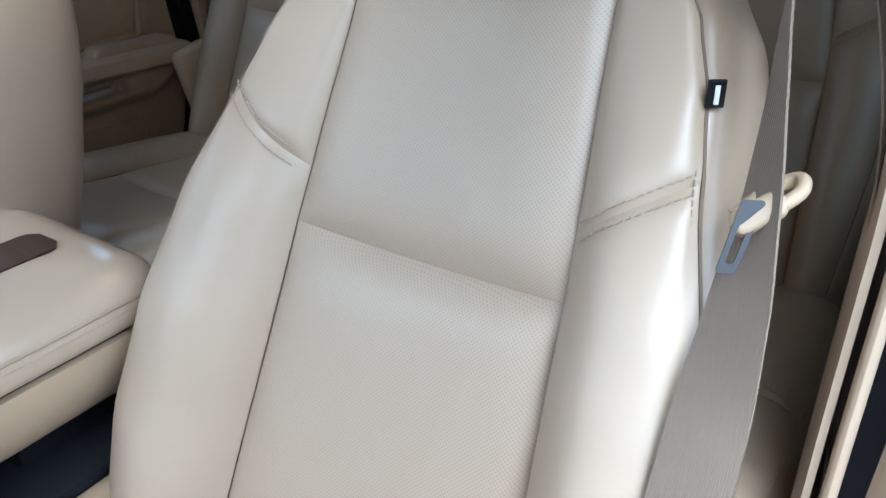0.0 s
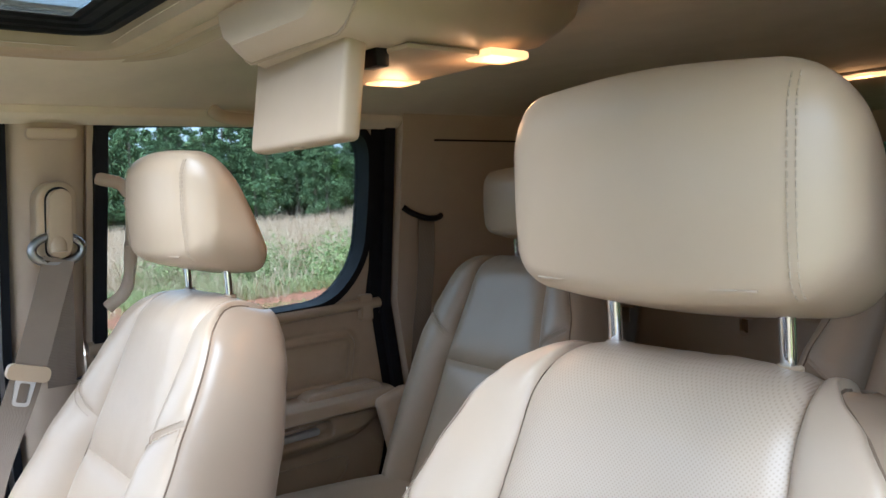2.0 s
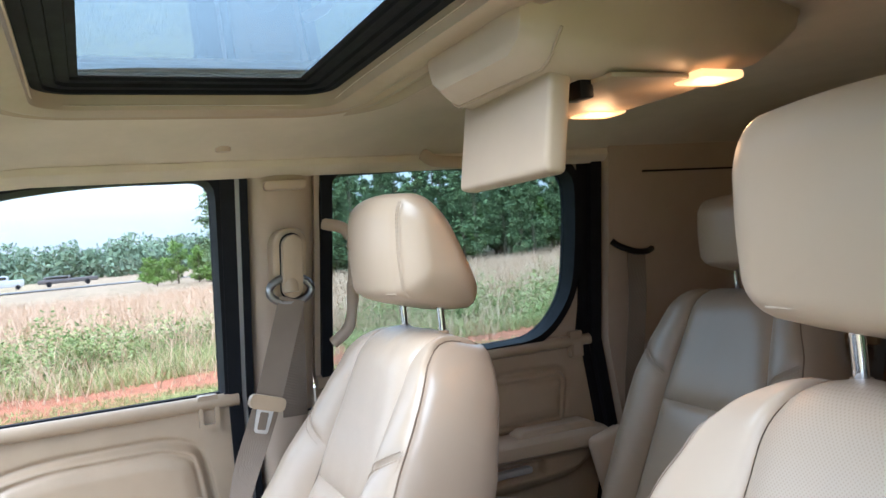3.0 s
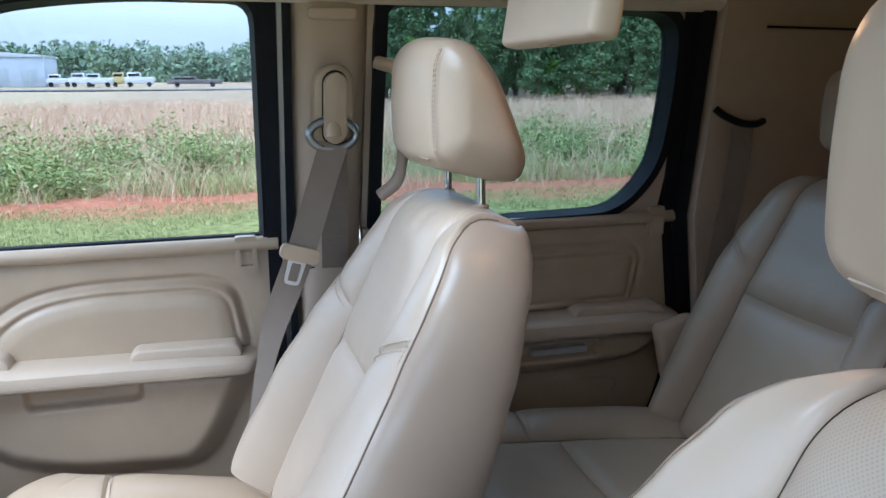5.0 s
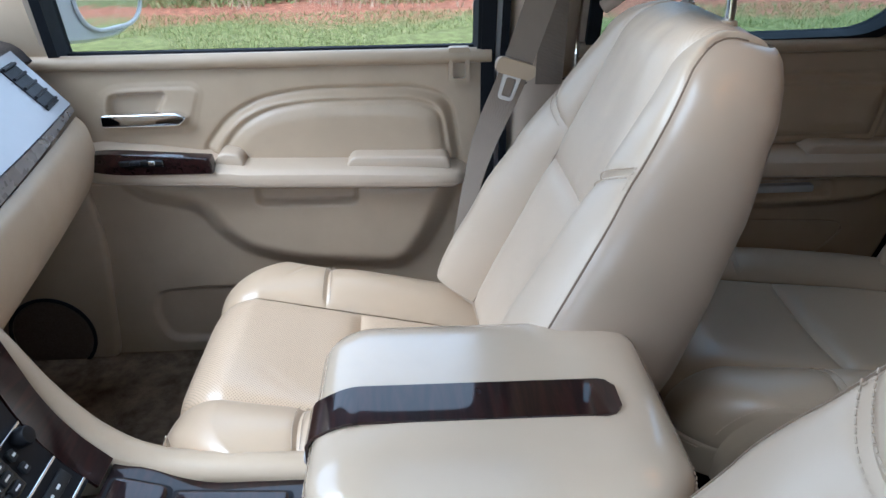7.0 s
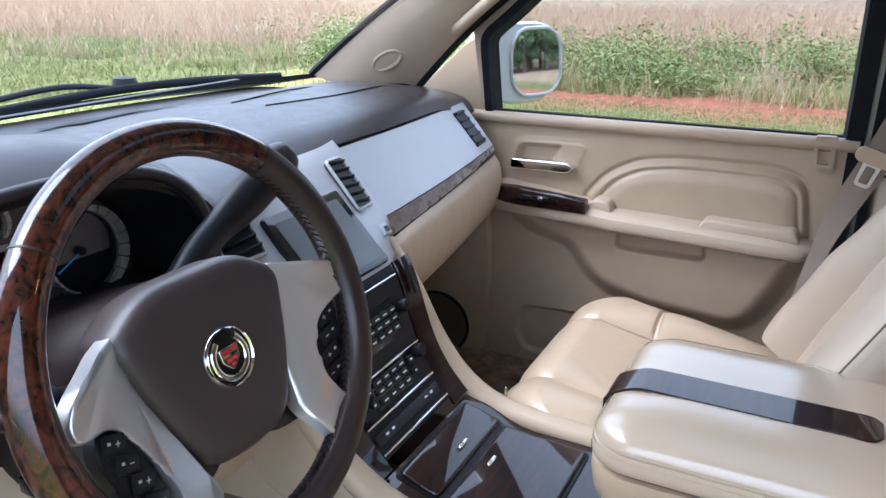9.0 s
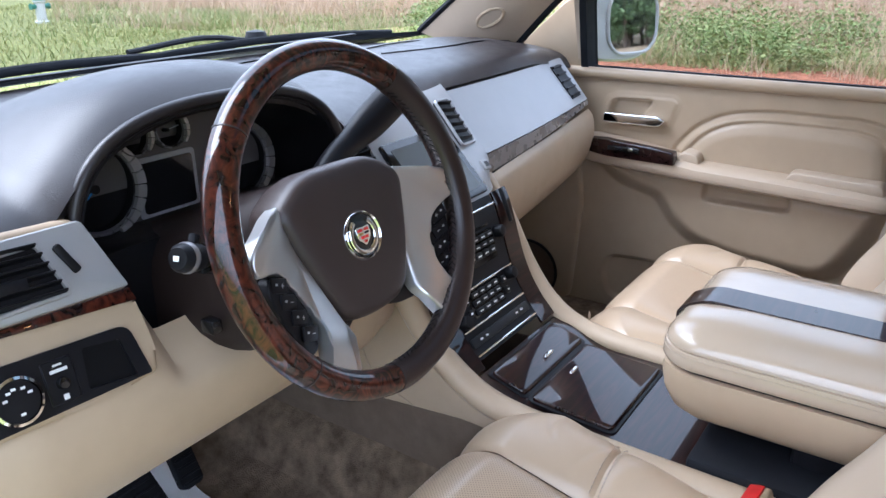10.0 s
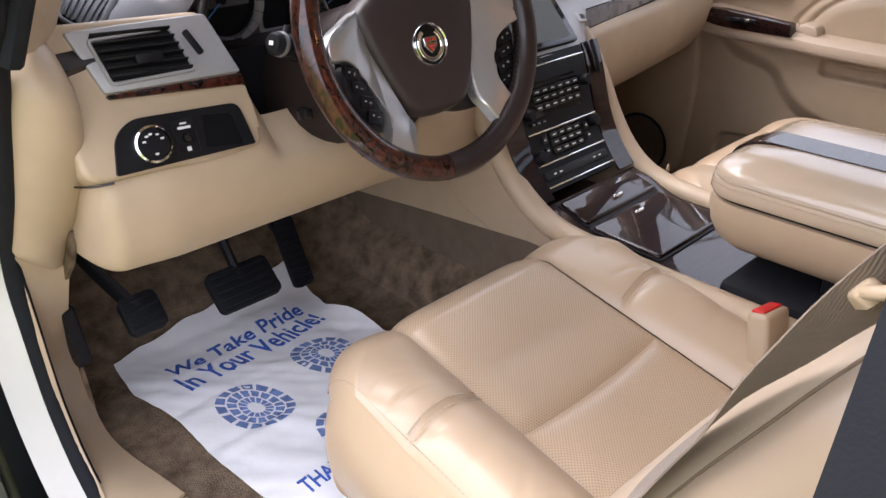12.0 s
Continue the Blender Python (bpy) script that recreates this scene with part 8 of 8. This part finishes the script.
part("stalk", on(bmx, box((0, 0, -0.075), (0.050, 0.024, 0.10), 0.006)), M["vinyl"], bk)
part("button", on(bmx, box((0, 0.002, 0.0435), (0.050, 0.018, 0.004), 0.002)), M["red"], bk, "red release button")

# ---- third row ----
for cx, w in ((-0.36, 0.33), (0.36, 0.33)):
    b3 = thing("third_row_seat", "tan leather third-row bench section", "car seat", "third row seats")
    part("backrest", on(Matrix.Translation((cx, -1.76, 1.12)) @ Matrix.Rotation(radians(15), 4, "X"), box((0, 0, 0), (w * 2, 0.15, 0.52), 0.045, 4)), M["leather_rear_shade"], b3)
    part("cushion", box((cx, -1.50, 0.93), (w * 2, 0.48, 0.14), 0.04, 4), M["leather_rear_shade"], b3)
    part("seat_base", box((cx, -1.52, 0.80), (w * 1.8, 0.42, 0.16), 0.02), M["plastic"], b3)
    part("headrest", on(Matrix.Translation((cx, -1.83, 1.44)) @ Matrix.Rotation(radians(10), 4, "X"), box((0, 0, 0), (0.24, 0.10, 0.15), 0.035, 4)), M["leather_rear_shade"], b3)
    part("seam", on(Matrix.Translation((cx, -1.76, 1.12)) @ Matrix.Rotation(radians(15), 4, "X"), box((0, 0.076, 0.05), (w * 1.7, 0.003, 0.004), 0.001)), M["vinyl_dark"], b3)
for x in (0.29, 0.662):
    b3 = thing("seat_belt", "tan third-row seat belt hanging in front of the bench", "seat belt", "seat belts")
    part("webbing", strap([(x, -1.70, 1.40), (x, -1.655, 1.30), (x - 0.005, -1.630, 1.22)], 0.045, (1, 0.1, 0)), M["belt"], b3)
    part("latch_grip", box((x - 0.005, -1.622, 1.205), (0.055, 0.02, 0.028), 0.006), M["vinyl_dark"], b3)
    part("latch_tongue", box((x - 0.005, -1.618, 1.172), (0.024, 0.004, 0.045), 0.001), M["chrome"], b3)
# belt on the rear pillar
rb = thing("seat_belt", "tan second-row seat belt on the rear pillar", "seat belt", "seat belts")
part("webbing", strap(spline([(0.722, -0.915, 1.508), (0.730, -0.912, 1.38), (0.762, -0.905, 1.18), (0.775, -0.90, 1.0)], 20), 0.046, (0.2, 1, 0)), M["belt"], rb)
part("guide", tube(spline([(0.728, -0.850, 1.535), (0.718, -0.868, 1.520), (0.714, -0.905, 1.506), (0.716, -0.94, 1.503), (0.726, -0.965, 1.508)], 14), 0.0075, 8), M["black"], rb, "black belt guide")


# ---- outside ----
def ground_mat():
    """Mown grass by the car, a bare strip of red clay, weeds, then straw-coloured field."""
    m = bpy.data.materials.new("field")
    m.use_nodes = True
    nt = m.node_tree
    b = nt.nodes["Principled BSDF"]
    b.inputs["Roughness"].default_value = 0.95
    b.inputs["Specular IOR Level"].default_value = 0.1
    tc = nt.nodes.new("ShaderNodeTexCoord")
    sx = nt.nodes.new("ShaderNodeSeparateXYZ")
    nt.links.new(tc.outputs["Object"], sx.inputs[0])
    big = nt.nodes.new("ShaderNodeTexNoise")
    big.inputs["Scale"].default_value, big.inputs["Detail"].default_value = 0.55, 7
    nt.links.new(tc.outputs["Object"], big.inputs["Vector"])
    fine = nt.nodes.new("ShaderNodeTexNoise")
    fine.inputs["Scale"].default_value, fine.inputs["Detail"].default_value = 9, 8
    nt.links.new(tc.outputs["Object"], fine.inputs["Vector"])

    def math_(op, a, b_):
        n = nt.nodes.new("ShaderNodeMath")
        n.operation = op
        for k, v in enumerate((a, b_)):
            if isinstance(v, (int, float)):
                n.inputs[k].default_value = v
            else:
                nt.links.new(v, n.inputs[k])
        return n.outputs[0]
    d = math_("ADD", sx.outputs[0], math_("MULTIPLY", math_("SUBTRACT", big.outputs["Fac"], 0.5), 5.0))
    d = math_("ADD", d, math_("MULTIPLY", math_("SUBTRACT", fine.outputs["Fac"], 0.5), 2.4))
    rp = nt.nodes.new("ShaderNodeValToRGB")
    rp.color_ramp.interpolation = "LINEAR"
    els = rp.color_ramp.elements
    stops = [(0.0, (0.19, 0.20, 0.065)), (0.39, (0.22, 0.22, 0.075)), (0.43, (0.36, 0.15, 0.085)), (0.50, (0.38, 0.15, 0.085)), (0.53, (0.15, 0.16, 0.055)), (0.60, (0.17, 0.17, 0.065)), (0.68, (0.38, 0.27, 0.17)), (1.0, (0.33, 0.25, 0.165))]
    els[0].position, els[0].color = stops[0][0], (*stops[0][1], 1)
    els[1].position, els[1].color = stops[-1][0], (*stops[-1][1], 1)
    for p, c in stops[1:-1]:
        e = els.new(p)
        e.color = (*c, 1)
    nt.links.new(math_("DIVIDE", d, 22.0), rp.inputs["Fac"])
    # no bare clay in the meadow ahead of the car
    green = nt.nodes.new("ShaderNodeValToRGB")
    ge = green.color_ramp.elements
    ge[0].position, ge[0].color = 0.62, (0.21, 0.215, 0.075, 1)
    ge[1].position, ge[1].color = 0.80, (0.37, 0.29, 0.18, 1)
    nt.links.new(math_("DIVIDE", d, 22.0), green.inputs["Fac"])
    ahead = nt.nodes.new("ShaderNodeMapRange")
    ahead.inputs["From Min"].default_value, ahead.inputs["From Max"].default_value = 6.0, 10.0
    nt.links.new(math_("ADD", sx.outputs[1], math_("MULTIPLY", math_("SUBTRACT", big.outputs["Fac"], 0.5), 6.0)), ahead.inputs["Value"])
    base = nt.nodes.new("ShaderNodeMix")
    base.data_type = "RGBA"
    nt.links.new(ahead.outputs["Result"], base.inputs["Factor"])
    nt.links.new(rp.outputs["Color"], base.inputs["A"])
    nt.links.new(green.outputs["Color"], base.inputs["B"])
    mx = nt.nodes.new("ShaderNodeMix")
    mx.data_type, mx.blend_type = "RGBA", "MULTIPLY"
    mx.inputs["Factor"].default_value = 0.75
    r2 = nt.nodes.new("ShaderNodeValToRGB")
    r2.color_ramp.elements[0].position, r2.color_ramp.elements[1].position = 0.32, 0.68
    r2.color_ramp.elements[0].color, r2.color_ramp.elements[1].color = (0.35, 0.35, 0.35, 1), (1.3, 1.3, 1.3, 1)
    nt.links.new(fine.outputs["Fac"], r2.inputs["Fac"])
    nt.links.new(base.outputs["Result"], mx.inputs["A"])
    nt.links.new(r2.outputs["Color"], mx.inputs["B"])
    nt.links.new(mx.outputs["Result"], b.inputs["Base Color"])
    return m


def ground_z(x, y):
    d = math.hypot(x, y)
    z = 0.25 * noise.noise((x * 0.03, y * 0.03, 0)) * min(1, max(0, (d - 10) / 20))
    z += 2.2 * smooth((-y - 18) / 50) * smooth((x - 15) / 40)
    return z


def far_grid(n=70, reach=900):
    bm = bmesh.new()
    ks = [math.copysign(abs(k) ** 2.6, k) * reach for k in (-1 + 2 * i / n for i in range(n + 1))]
    vs = [[bm.verts.new((x, y, ground_z(x, y))) for y in ks] for x in ks]
    for i in range(n):
        for j in range(n):
            bm.faces.new((vs[i][j], vs[i + 1][j], vs[i + 1][j + 1], vs[i][j + 1]))
    return bm


ground = part("ground", far_grid(), ground_mat())
tagged(ground, "grassy ground with red clay strip and straw field", "ground", kind="structure")


def leaf_mat(name, c0, c1, trans=0.3):
    m = bpy.data.materials.new(name)
    m.use_nodes = True
    nt = m.node_tree
    b = nt.nodes["Principled BSDF"]
    b.inputs["Roughness"].default_value = 0.7
    b.inputs["Specular IOR Level"].default_value = 0.2
    g = nt.nodes.new("ShaderNodeNewGeometry")
    rp = nt.nodes.new("ShaderNodeValToRGB")
    rp.color_ramp.elements[0].color, rp.color_ramp.elements[1].color = (*c0, 1), (*c1, 1)
    nt.links.new(g.outputs["Random Per Island"], rp.inputs["Fac"])
    nt.links.new(rp.outputs["Color"], b.inputs["Base Color"])
    return m


M["grass"] = leaf_mat("grass_blades", (0.15, 0.19, 0.05), (0.46, 0.42, 0.19))
M["weed"] = leaf_mat("weed_leaves", (0.14, 0.19, 0.055), (0.48, 0.44, 0.20))
M["bush"] = leaf_mat("bush_leaves", (0.12, 0.18, 0.05), (0.40, 0.42, 0.17))
M["straw"] = leaf_mat("straw_blades", (0.40, 0.275, 0.18), (0.66, 0.47, 0.32))
M["pine"] = leaf_mat("pine_needles", (0.06, 0.105, 0.045), (0.20, 0.27, 0.12))
M["spring"] = leaf_mat("spring_leaves", (0.10, 0.20, 0.035), (0.24, 0.34, 0.07))
M["bark"] = mat("pine_bark", (0.13, 0.095, 0.07), 0.95, var=0.35, scale=3, bump=0.6, bscale=20, bdist=0.02)
rnd = random.Random(7)


def blades(count, region, h0, h1, width, lean_, wave=0.35):
    """Many bent blades over a region that gives (x, y)."""
    verts, faces = [], []
    for _ in range(count):
        x, y = region()
        z = ground_z(x, y) - 0.01
        h = h0 + (h1 - h0) * rnd.random() ** 1.6
        a = rnd.random() * math.tau
        w = width * (0.6 + 0.8 * rnd.random())
        dx, dy = math.cos(a) * w / 2, math.sin(a) * w / 2
        b = rnd.random() * math.tau
        lx, ly = math.cos(b) * lean_ * h, math.sin(b) * lean_ * h
        n = len(verts)
        verts += [(x - dx, y - dy, z), (x + dx, y + dy, z), (x + dx * 0.7 + lx * wave, y + dy * 0.7 + ly * wave, z + h * 0.6), (x - dx * 0.7 + lx * wave, y - dy * 0.7 + ly * wave, z + h * 0.6), (x + lx, y + ly, z + h)]
        faces += [(n, n + 1, n + 2, n + 3), (n + 3, n + 2, n + 4)]
    me = bpy.data.meshes.new("blades")
    me.from_pydata(verts, [], faces)
    return me


def stuff(name, me, material, label, cat):
    me.materials.append(material)
    ob = new(name, me)
    me.name = name
    return tagged(ob, label, cat, kind="stuff")


def wedge(x0, x1, spread0=-0.95, spread1=1.9):
    """A stretch of ground beside the car, between two distances from it."""
    def pick():
        x = x0 + (x1 - x0) * rnd.random()
        return x, x * (spread0 + (spread1 - spread0) * rnd.random()) + rnd.uniform(-1, 1)
    return pick


def patchy(pick, scale=0.5, cut=0.0):
    def choose():
        for _ in range(6):
            p = pick()
            if noise.noise((p[0] * scale, p[1] * scale, 3)) > cut:
                return p
        return p
    return choose


stuff("grass", blades(60000, patchy(wedge(5.5, 9.6), 0.6, -0.15), 0.02, 0.08, 0.010, 0.7), M["grass"], "short mown green grass beside the car", "grass")
stuff("weeds", blades(50000, patchy(wedge(10.2, 15.0), 0.5, 0.05), 0.04, 0.28, 0.014, 0.9), M["weed"], "ragged green weeds behind the red clay strip", "weeds")
stuff("straw", blades(110000, patchy(wedge(13.4, 46), 0.25, -0.3), 0.20, 0.80, 0.018, 0.5), M["straw"], "tall straw-coloured field grass", "dry grass")
stuff("dry_stems", blades(9000, patchy(wedge(9.8, 16), 0.7, 0.05), 0.08, 0.7, 0.010, 0.6), M["straw"], "dry pale stems among the weeds", "dry grass")
stuff("grass_ahead", blades(16000, lambda: (rnd.uniform(-2, 14), rnd.uniform(7, 26)), 0.04, 0.22, 0.03, 0.6), M["grass"], "green grass ahead of the car", "grass")


def weed_bush(pick, count):
    verts, faces = [], []
    for _ in range(count):
        cx, cy = pick()
        r = rnd.uniform(0.16, 0.62)
        for _k in range(int(150 * r / 0.3)):
            a, e = rnd.random() * math.tau, rnd.random() ** 0.6
            x, y, z = cx + r * e * math.cos(a), cy + r * e * math.sin(a), ground_z(cx, cy) + rnd.random() * r * 1.7 * (1.15 - e * 0.7)
            s = rnd.uniform(0.02, 0.05)
            d = Vector((rnd.gauss(0, 1), rnd.gauss(0, 1), rnd.gauss(0, 0.6))).normalized() * s
            f = Vector((rnd.gauss(0, 1), rnd.gauss(0, 1), rnd.gauss(0, 0.6))).normalized() * s * 0.5
            n = len(verts)
            c = Vector((x, y, z))
            verts += [tuple(c - d), tuple(c + f), tuple(c + d), tuple(c - f)]
            faces.append((n, n + 1, n + 2, n + 3))
    me = bpy.data.meshes.new("bush")
    me.from_pydata(verts, [], faces)
    return me


stuff("weed_clumps", weed_bush(patchy(wedge(10.6, 14.8, -0.95, 0.9), 0.4, 0.10), 400), M["bush"], "leafy weed clumps at the edge of the field", "weeds")


def pine(x, y, h, seed, leafy=False):
    """A tall pine: bare tapered trunk, whorls of limbs, ragged clumps of needles."""
    r = random.Random(seed)
    t = thing("deciduous_tree" if leafy else "pine_tree", "young tree with light spring leaves" if leafy else "tall dark green pine in the tree line", "tree", "trees at the field's edge")
    z0 = ground_z(x, y) - 0.2
    bend = [r.uniform(-0.25, 0.25) for _ in range(2)]
    pts = [(x + bend[0] * k * k, y + bend[1] * k * k, z0 + h * k) for k in (0, 0.2, 0.4, 0.6, 0.8, 0.97)]
    bm = tube(pts, 0.012 * h + 0.05, 7, taper=lambda s: 1 - 0.85 * s)
    verts, faces = [], []
    start = 0.08 if leafy else r.uniform(0.07, 0.16)
    for k in range(26 if not leafy else 20):
        f = start + (1 - start) * (k + r.random()) / 26
        a = r.random() * math.tau
        ln = h * (0.20 if leafy else 0.15) * (1.15 - f) ** 0.6 * r.uniform(0.6, 1.25) + 0.25
        base = Vector((x + bend[0] * f * f, y + bend[1] * f * f, z0 + h * f))
        tip = base + Vector((math.cos(a) * ln, math.sin(a) * ln, ln * r.uniform(0.1, 0.5)))
        tube([base, tip], 0.03, 4, bm, taper=lambda s: 1 - 0.7 * s)
        for c in range(5):
            cc = base.lerp(tip, 0.35 + 0.65 * c / 4) + Vector((r.gauss(0, 0.15), r.gauss(0, 0.15), r.gauss(0, 0.15))) * ln * 0.5
            for _ in range(24):
                p = cc + Vector((r.gauss(0, 1), r.gauss(0, 1), r.gauss(0, 0.7))) * ln * 0.20
                d = Vector((r.gauss(0, 1), r.gauss(0, 1), r.gauss(0, 1))).normalized() * r.uniform(0.16, 0.36)
                e = Vector((r.gauss(0, 1), r.gauss(0, 1), r.gauss(0, 1))).normalized() * r.uniform(0.07, 0.14)
                n = len(verts)
                verts += [tuple(p - d), tuple(p + e), tuple(p + d), tuple(p - e)]
                faces.append((n, n + 1, n + 2, n + 3))
    part("trunk", bm, M["bark"], t)
    me = bpy.data.meshes.new("crown")
    me.from_pydata(verts, [], faces)
    me.materials.append(M["spring"] if leafy else M["pine"])
    cr_ = new("crown", me)
    cr_.parent = t
    return t


# a dense stand of pines behind the rear window's field, thinning towards the front
kinds = []
for s in range(5):
    kinds.append((pine(0, 0, 11 + s * 0.8, 30 + s), 0))
for s in range(3):
    kinds.append((pine(0, 0, 6.5 + s, 50 + s, True), 1))
protos = [k[0] for k in kinds]
spots = []
for k in range(310):
    a = radians(-82 + 73 * ((k * 0.618) % 1) + rnd.uniform(-1, 1))
    d = 52 + 26 * rnd.random() ** 1.3
    spots.append((d * math.cos(a), d * math.sin(a), rnd.uniform(0.50, 0.76), 0 if rnd.random() < 0.78 else 1))
for k in range(16):
    a = radians(-11 + 8 * rnd.random())
    d = 66 + 26 * rnd.random()
    spots.append((d * math.cos(a), d * math.sin(a), rnd.uniform(0.35, 0.6), 1))
used = set()
for i, (x, y, sc_, kd) in enumerate(spots):
    opts = [p for p, q in kinds if q == kd]
    p = opts[i % len(opts)]
    m = Matrix.Translation((x, y, ground_z(x, y))) @ Matrix.Rotation(rnd.random() * math.tau, 4, "Z") @ Matrix.Scale(sc_, 4)
    if p.name not in used:
        used.add(p.name)
        p.matrix_world = m
    else:
        q = copy_thing(p, m)
        q.scale = (sc_, sc_, sc_)

# far wood as a ragged band of rounded crowns
verts, faces = [], []
crowns = []
for k in range(1500):
    a = radians(rnd.uniform(-110, 75))
    d = rnd.uniform(255, 330)
    h = 11 + 4.5 * noise.noise((a * 9, 1, 1)) + rnd.uniform(-2.5, 2.5)
    crowns.append((d * math.cos(a), d * math.sin(a), h, rnd.uniform(2.2, 4.2)))
for cx, cy, h, r in crowns:
    base = ground_z(cx, cy)
    for _ in range(110):
        t, e, q = rnd.random() * math.tau, rnd.random() ** 0.5, rnd.random()
        w = r * (1.0 if q < 0.5 else 1.35 - 0.7 * q)
        c = Vector((cx + w * e * math.cos(t), cy + w * e * math.sin(t), base + h * (0.05 + 0.95 * q)))
        u = Vector((rnd.gauss(0, 1), rnd.gauss(0, 1), rnd.gauss(0, 1))).normalized() * rnd.uniform(0.4, 1.0) * (1.5 - 0.7 * q)
        v = Vector((rnd.gauss(0, 1), rnd.gauss(0, 1), rnd.gauss(0, 1))).normalized() * rnd.uniform(0.4, 1.0) * (1.5 - 0.7 * q)
        n = len(verts)
        verts += [tuple(c - u), tuple(c + v), tuple(c + u), tuple(c - v)]
        faces.append((n, n + 1, n + 2, n + 3))
me = bpy.data.meshes.new("far_wood")
me.from_pydata(verts, [], faces)
# paler, flatter greens: the haze of distance is put into the leaf colour
M["haze_wood"] = leaf_mat("hazed_far_leaves", (0.14, 0.20, 0.135), (0.21, 0.28, 0.17))
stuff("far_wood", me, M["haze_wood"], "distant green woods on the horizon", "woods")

# pale road and sheds far off
rd = part("road", sheet(lambda p, q: (100 + 9 * p + 25 * q * q, -14 + 120 * q, 0.12 + ground_z(100, 0)), 2, 20, thick=0.05), mat("grey_asphalt", (0.11, 0.112, 0.115), 0.9, bump=0))
tagged(rd, "pale grey road beyond the field", "road", kind="structure")
sd = thing("warehouse", "pale metal warehouse far beyond the field", "building")
wx, wy = 158, 35.5
M["shed"] = mat("pale_metal_cladding", (0.40, 0.44, 0.49), 0.6, bump=0)
part("wall", box((wx, wy, 2.6), (12, 14, 5.2), 0.05), M["shed"], sd)
part("roof", slab([(wy - 7.2, 5.2), (wy + 7.2, 5.2), (wy + 7.2, 5.5), (wy, 6.1), (wy - 7.2, 5.5)], "x", wx - 6.3, wx + 6.3, 0), mat("grey_metal_roof", (0.42, 0.45, 0.48), 0.5, bump=0), sd)
for k in range(3):
    part("door", box((wx - 6.02, wy - 4.5 + 4.5 * k, 1.6), (0.12, 2.4, 3.2), 0.02), mat("grey_roller_door", (0.33, 0.36, 0.39), 0.5, bump=0), sd)


def far_vehicle(x, y, col, ln, h, label):
    v = thing("parked_truck", label, "truck", "vehicles beyond the field")
    cm = mat("vehicle_paint", col, 0.3, bump=0)
    part("body", box((x, y, 0.5 + h * 0.3), (2.0, ln, h * 0.6), 0.12), cm, v)
    part("cab", box((x, y + ln * 0.18, 0.5 + h * 0.75), (1.8, ln * 0.45, h * 0.5), 0.15), cm, v)
    part("window", box((x - 0.92, y + ln * 0.18, 0.5 + h * 0.78), (0.05, ln * 0.36, h * 0.24), 0.02), M["black_gloss"], v)
    for yy in (-ln * 0.32, ln * 0.32):
        part("wheel", lathe([(0.0, 0.12), (0.42, 0.12), (0.42, -0.12), (0.0, -0.12)], Matrix.Translation((x - 0.95, y + yy, 0.42)) @ Matrix.Rotation(radians(90), 4, "Y"), 16), M["black_soft"], v)


for x, y, col, ln, h, lb in ((148, 12.5, (0.50, 0.51, 0.53), 5.0, 2.0, "white truck parked beyond the field"), (150, 22.0, (0.50, 0.51, 0.53), 4.6, 1.9, "pale van parked beyond the field"), (150, 15.5, (0.45, 0.36, 0.14), 4, 2.0, "yellow work vehicle beyond the field"), (146, 19.0, (0.50, 0.51, 0.53), 4.6, 1.8, "white pickup parked beyond the field"), (152, 26.2, (0.50, 0.51, 0.53), 4.2, 1.7, "white car beside the far warehouse"), (140, 3.0, (0.10, 0.09, 0.09), 9, 1.2, "dark trailer parked beyond the field")):
    far_vehicle(x, y, col, ln, h, lb)

# hydrant in the grass ahead
fh = thing("fire_hydrant", "white fire hydrant with a green cap in the grass", "fire hydrant")
hx, hy = 9.6, 19.3
M["hyd_green"] = mat("green_hydrant_paint", (0.03, 0.16, 0.11), 0.45, bump=0)
part("barrel", lathe([(0.17, 0.0), (0.17, 0.05), (0.12, 0.07), (0.12, 0.48), (0.15, 0.50), (0.15, 0.54)], Matrix.Translation((hx, hy, ground_z(hx, hy))), 20), M["white_paint"], fh)
part("bonnet_cap", lathe([(0.15, 0.54), (0.14, 0.64), (0.09, 0.72), (0.04, 0.75), (0.04, 0.80), (0.0, 0.80)], Matrix.Translation((hx, hy, ground_z(hx, hy))), 20), M["hyd_green"], fh, "green cap")
for sg in (-1, 1):
    part("outlet", lathe([(0.06, 0.0), (0.06, 0.10), (0.075, 0.10), (0.075, 0.14), (0.0, 0.14)], Matrix.Translation((hx + sg * 0.10, hy, ground_z(hx, hy) + 0.40)) @ Matrix.Rotation(radians(90 * sg), 4, "Y"), 14), M["hyd_green"], fh)
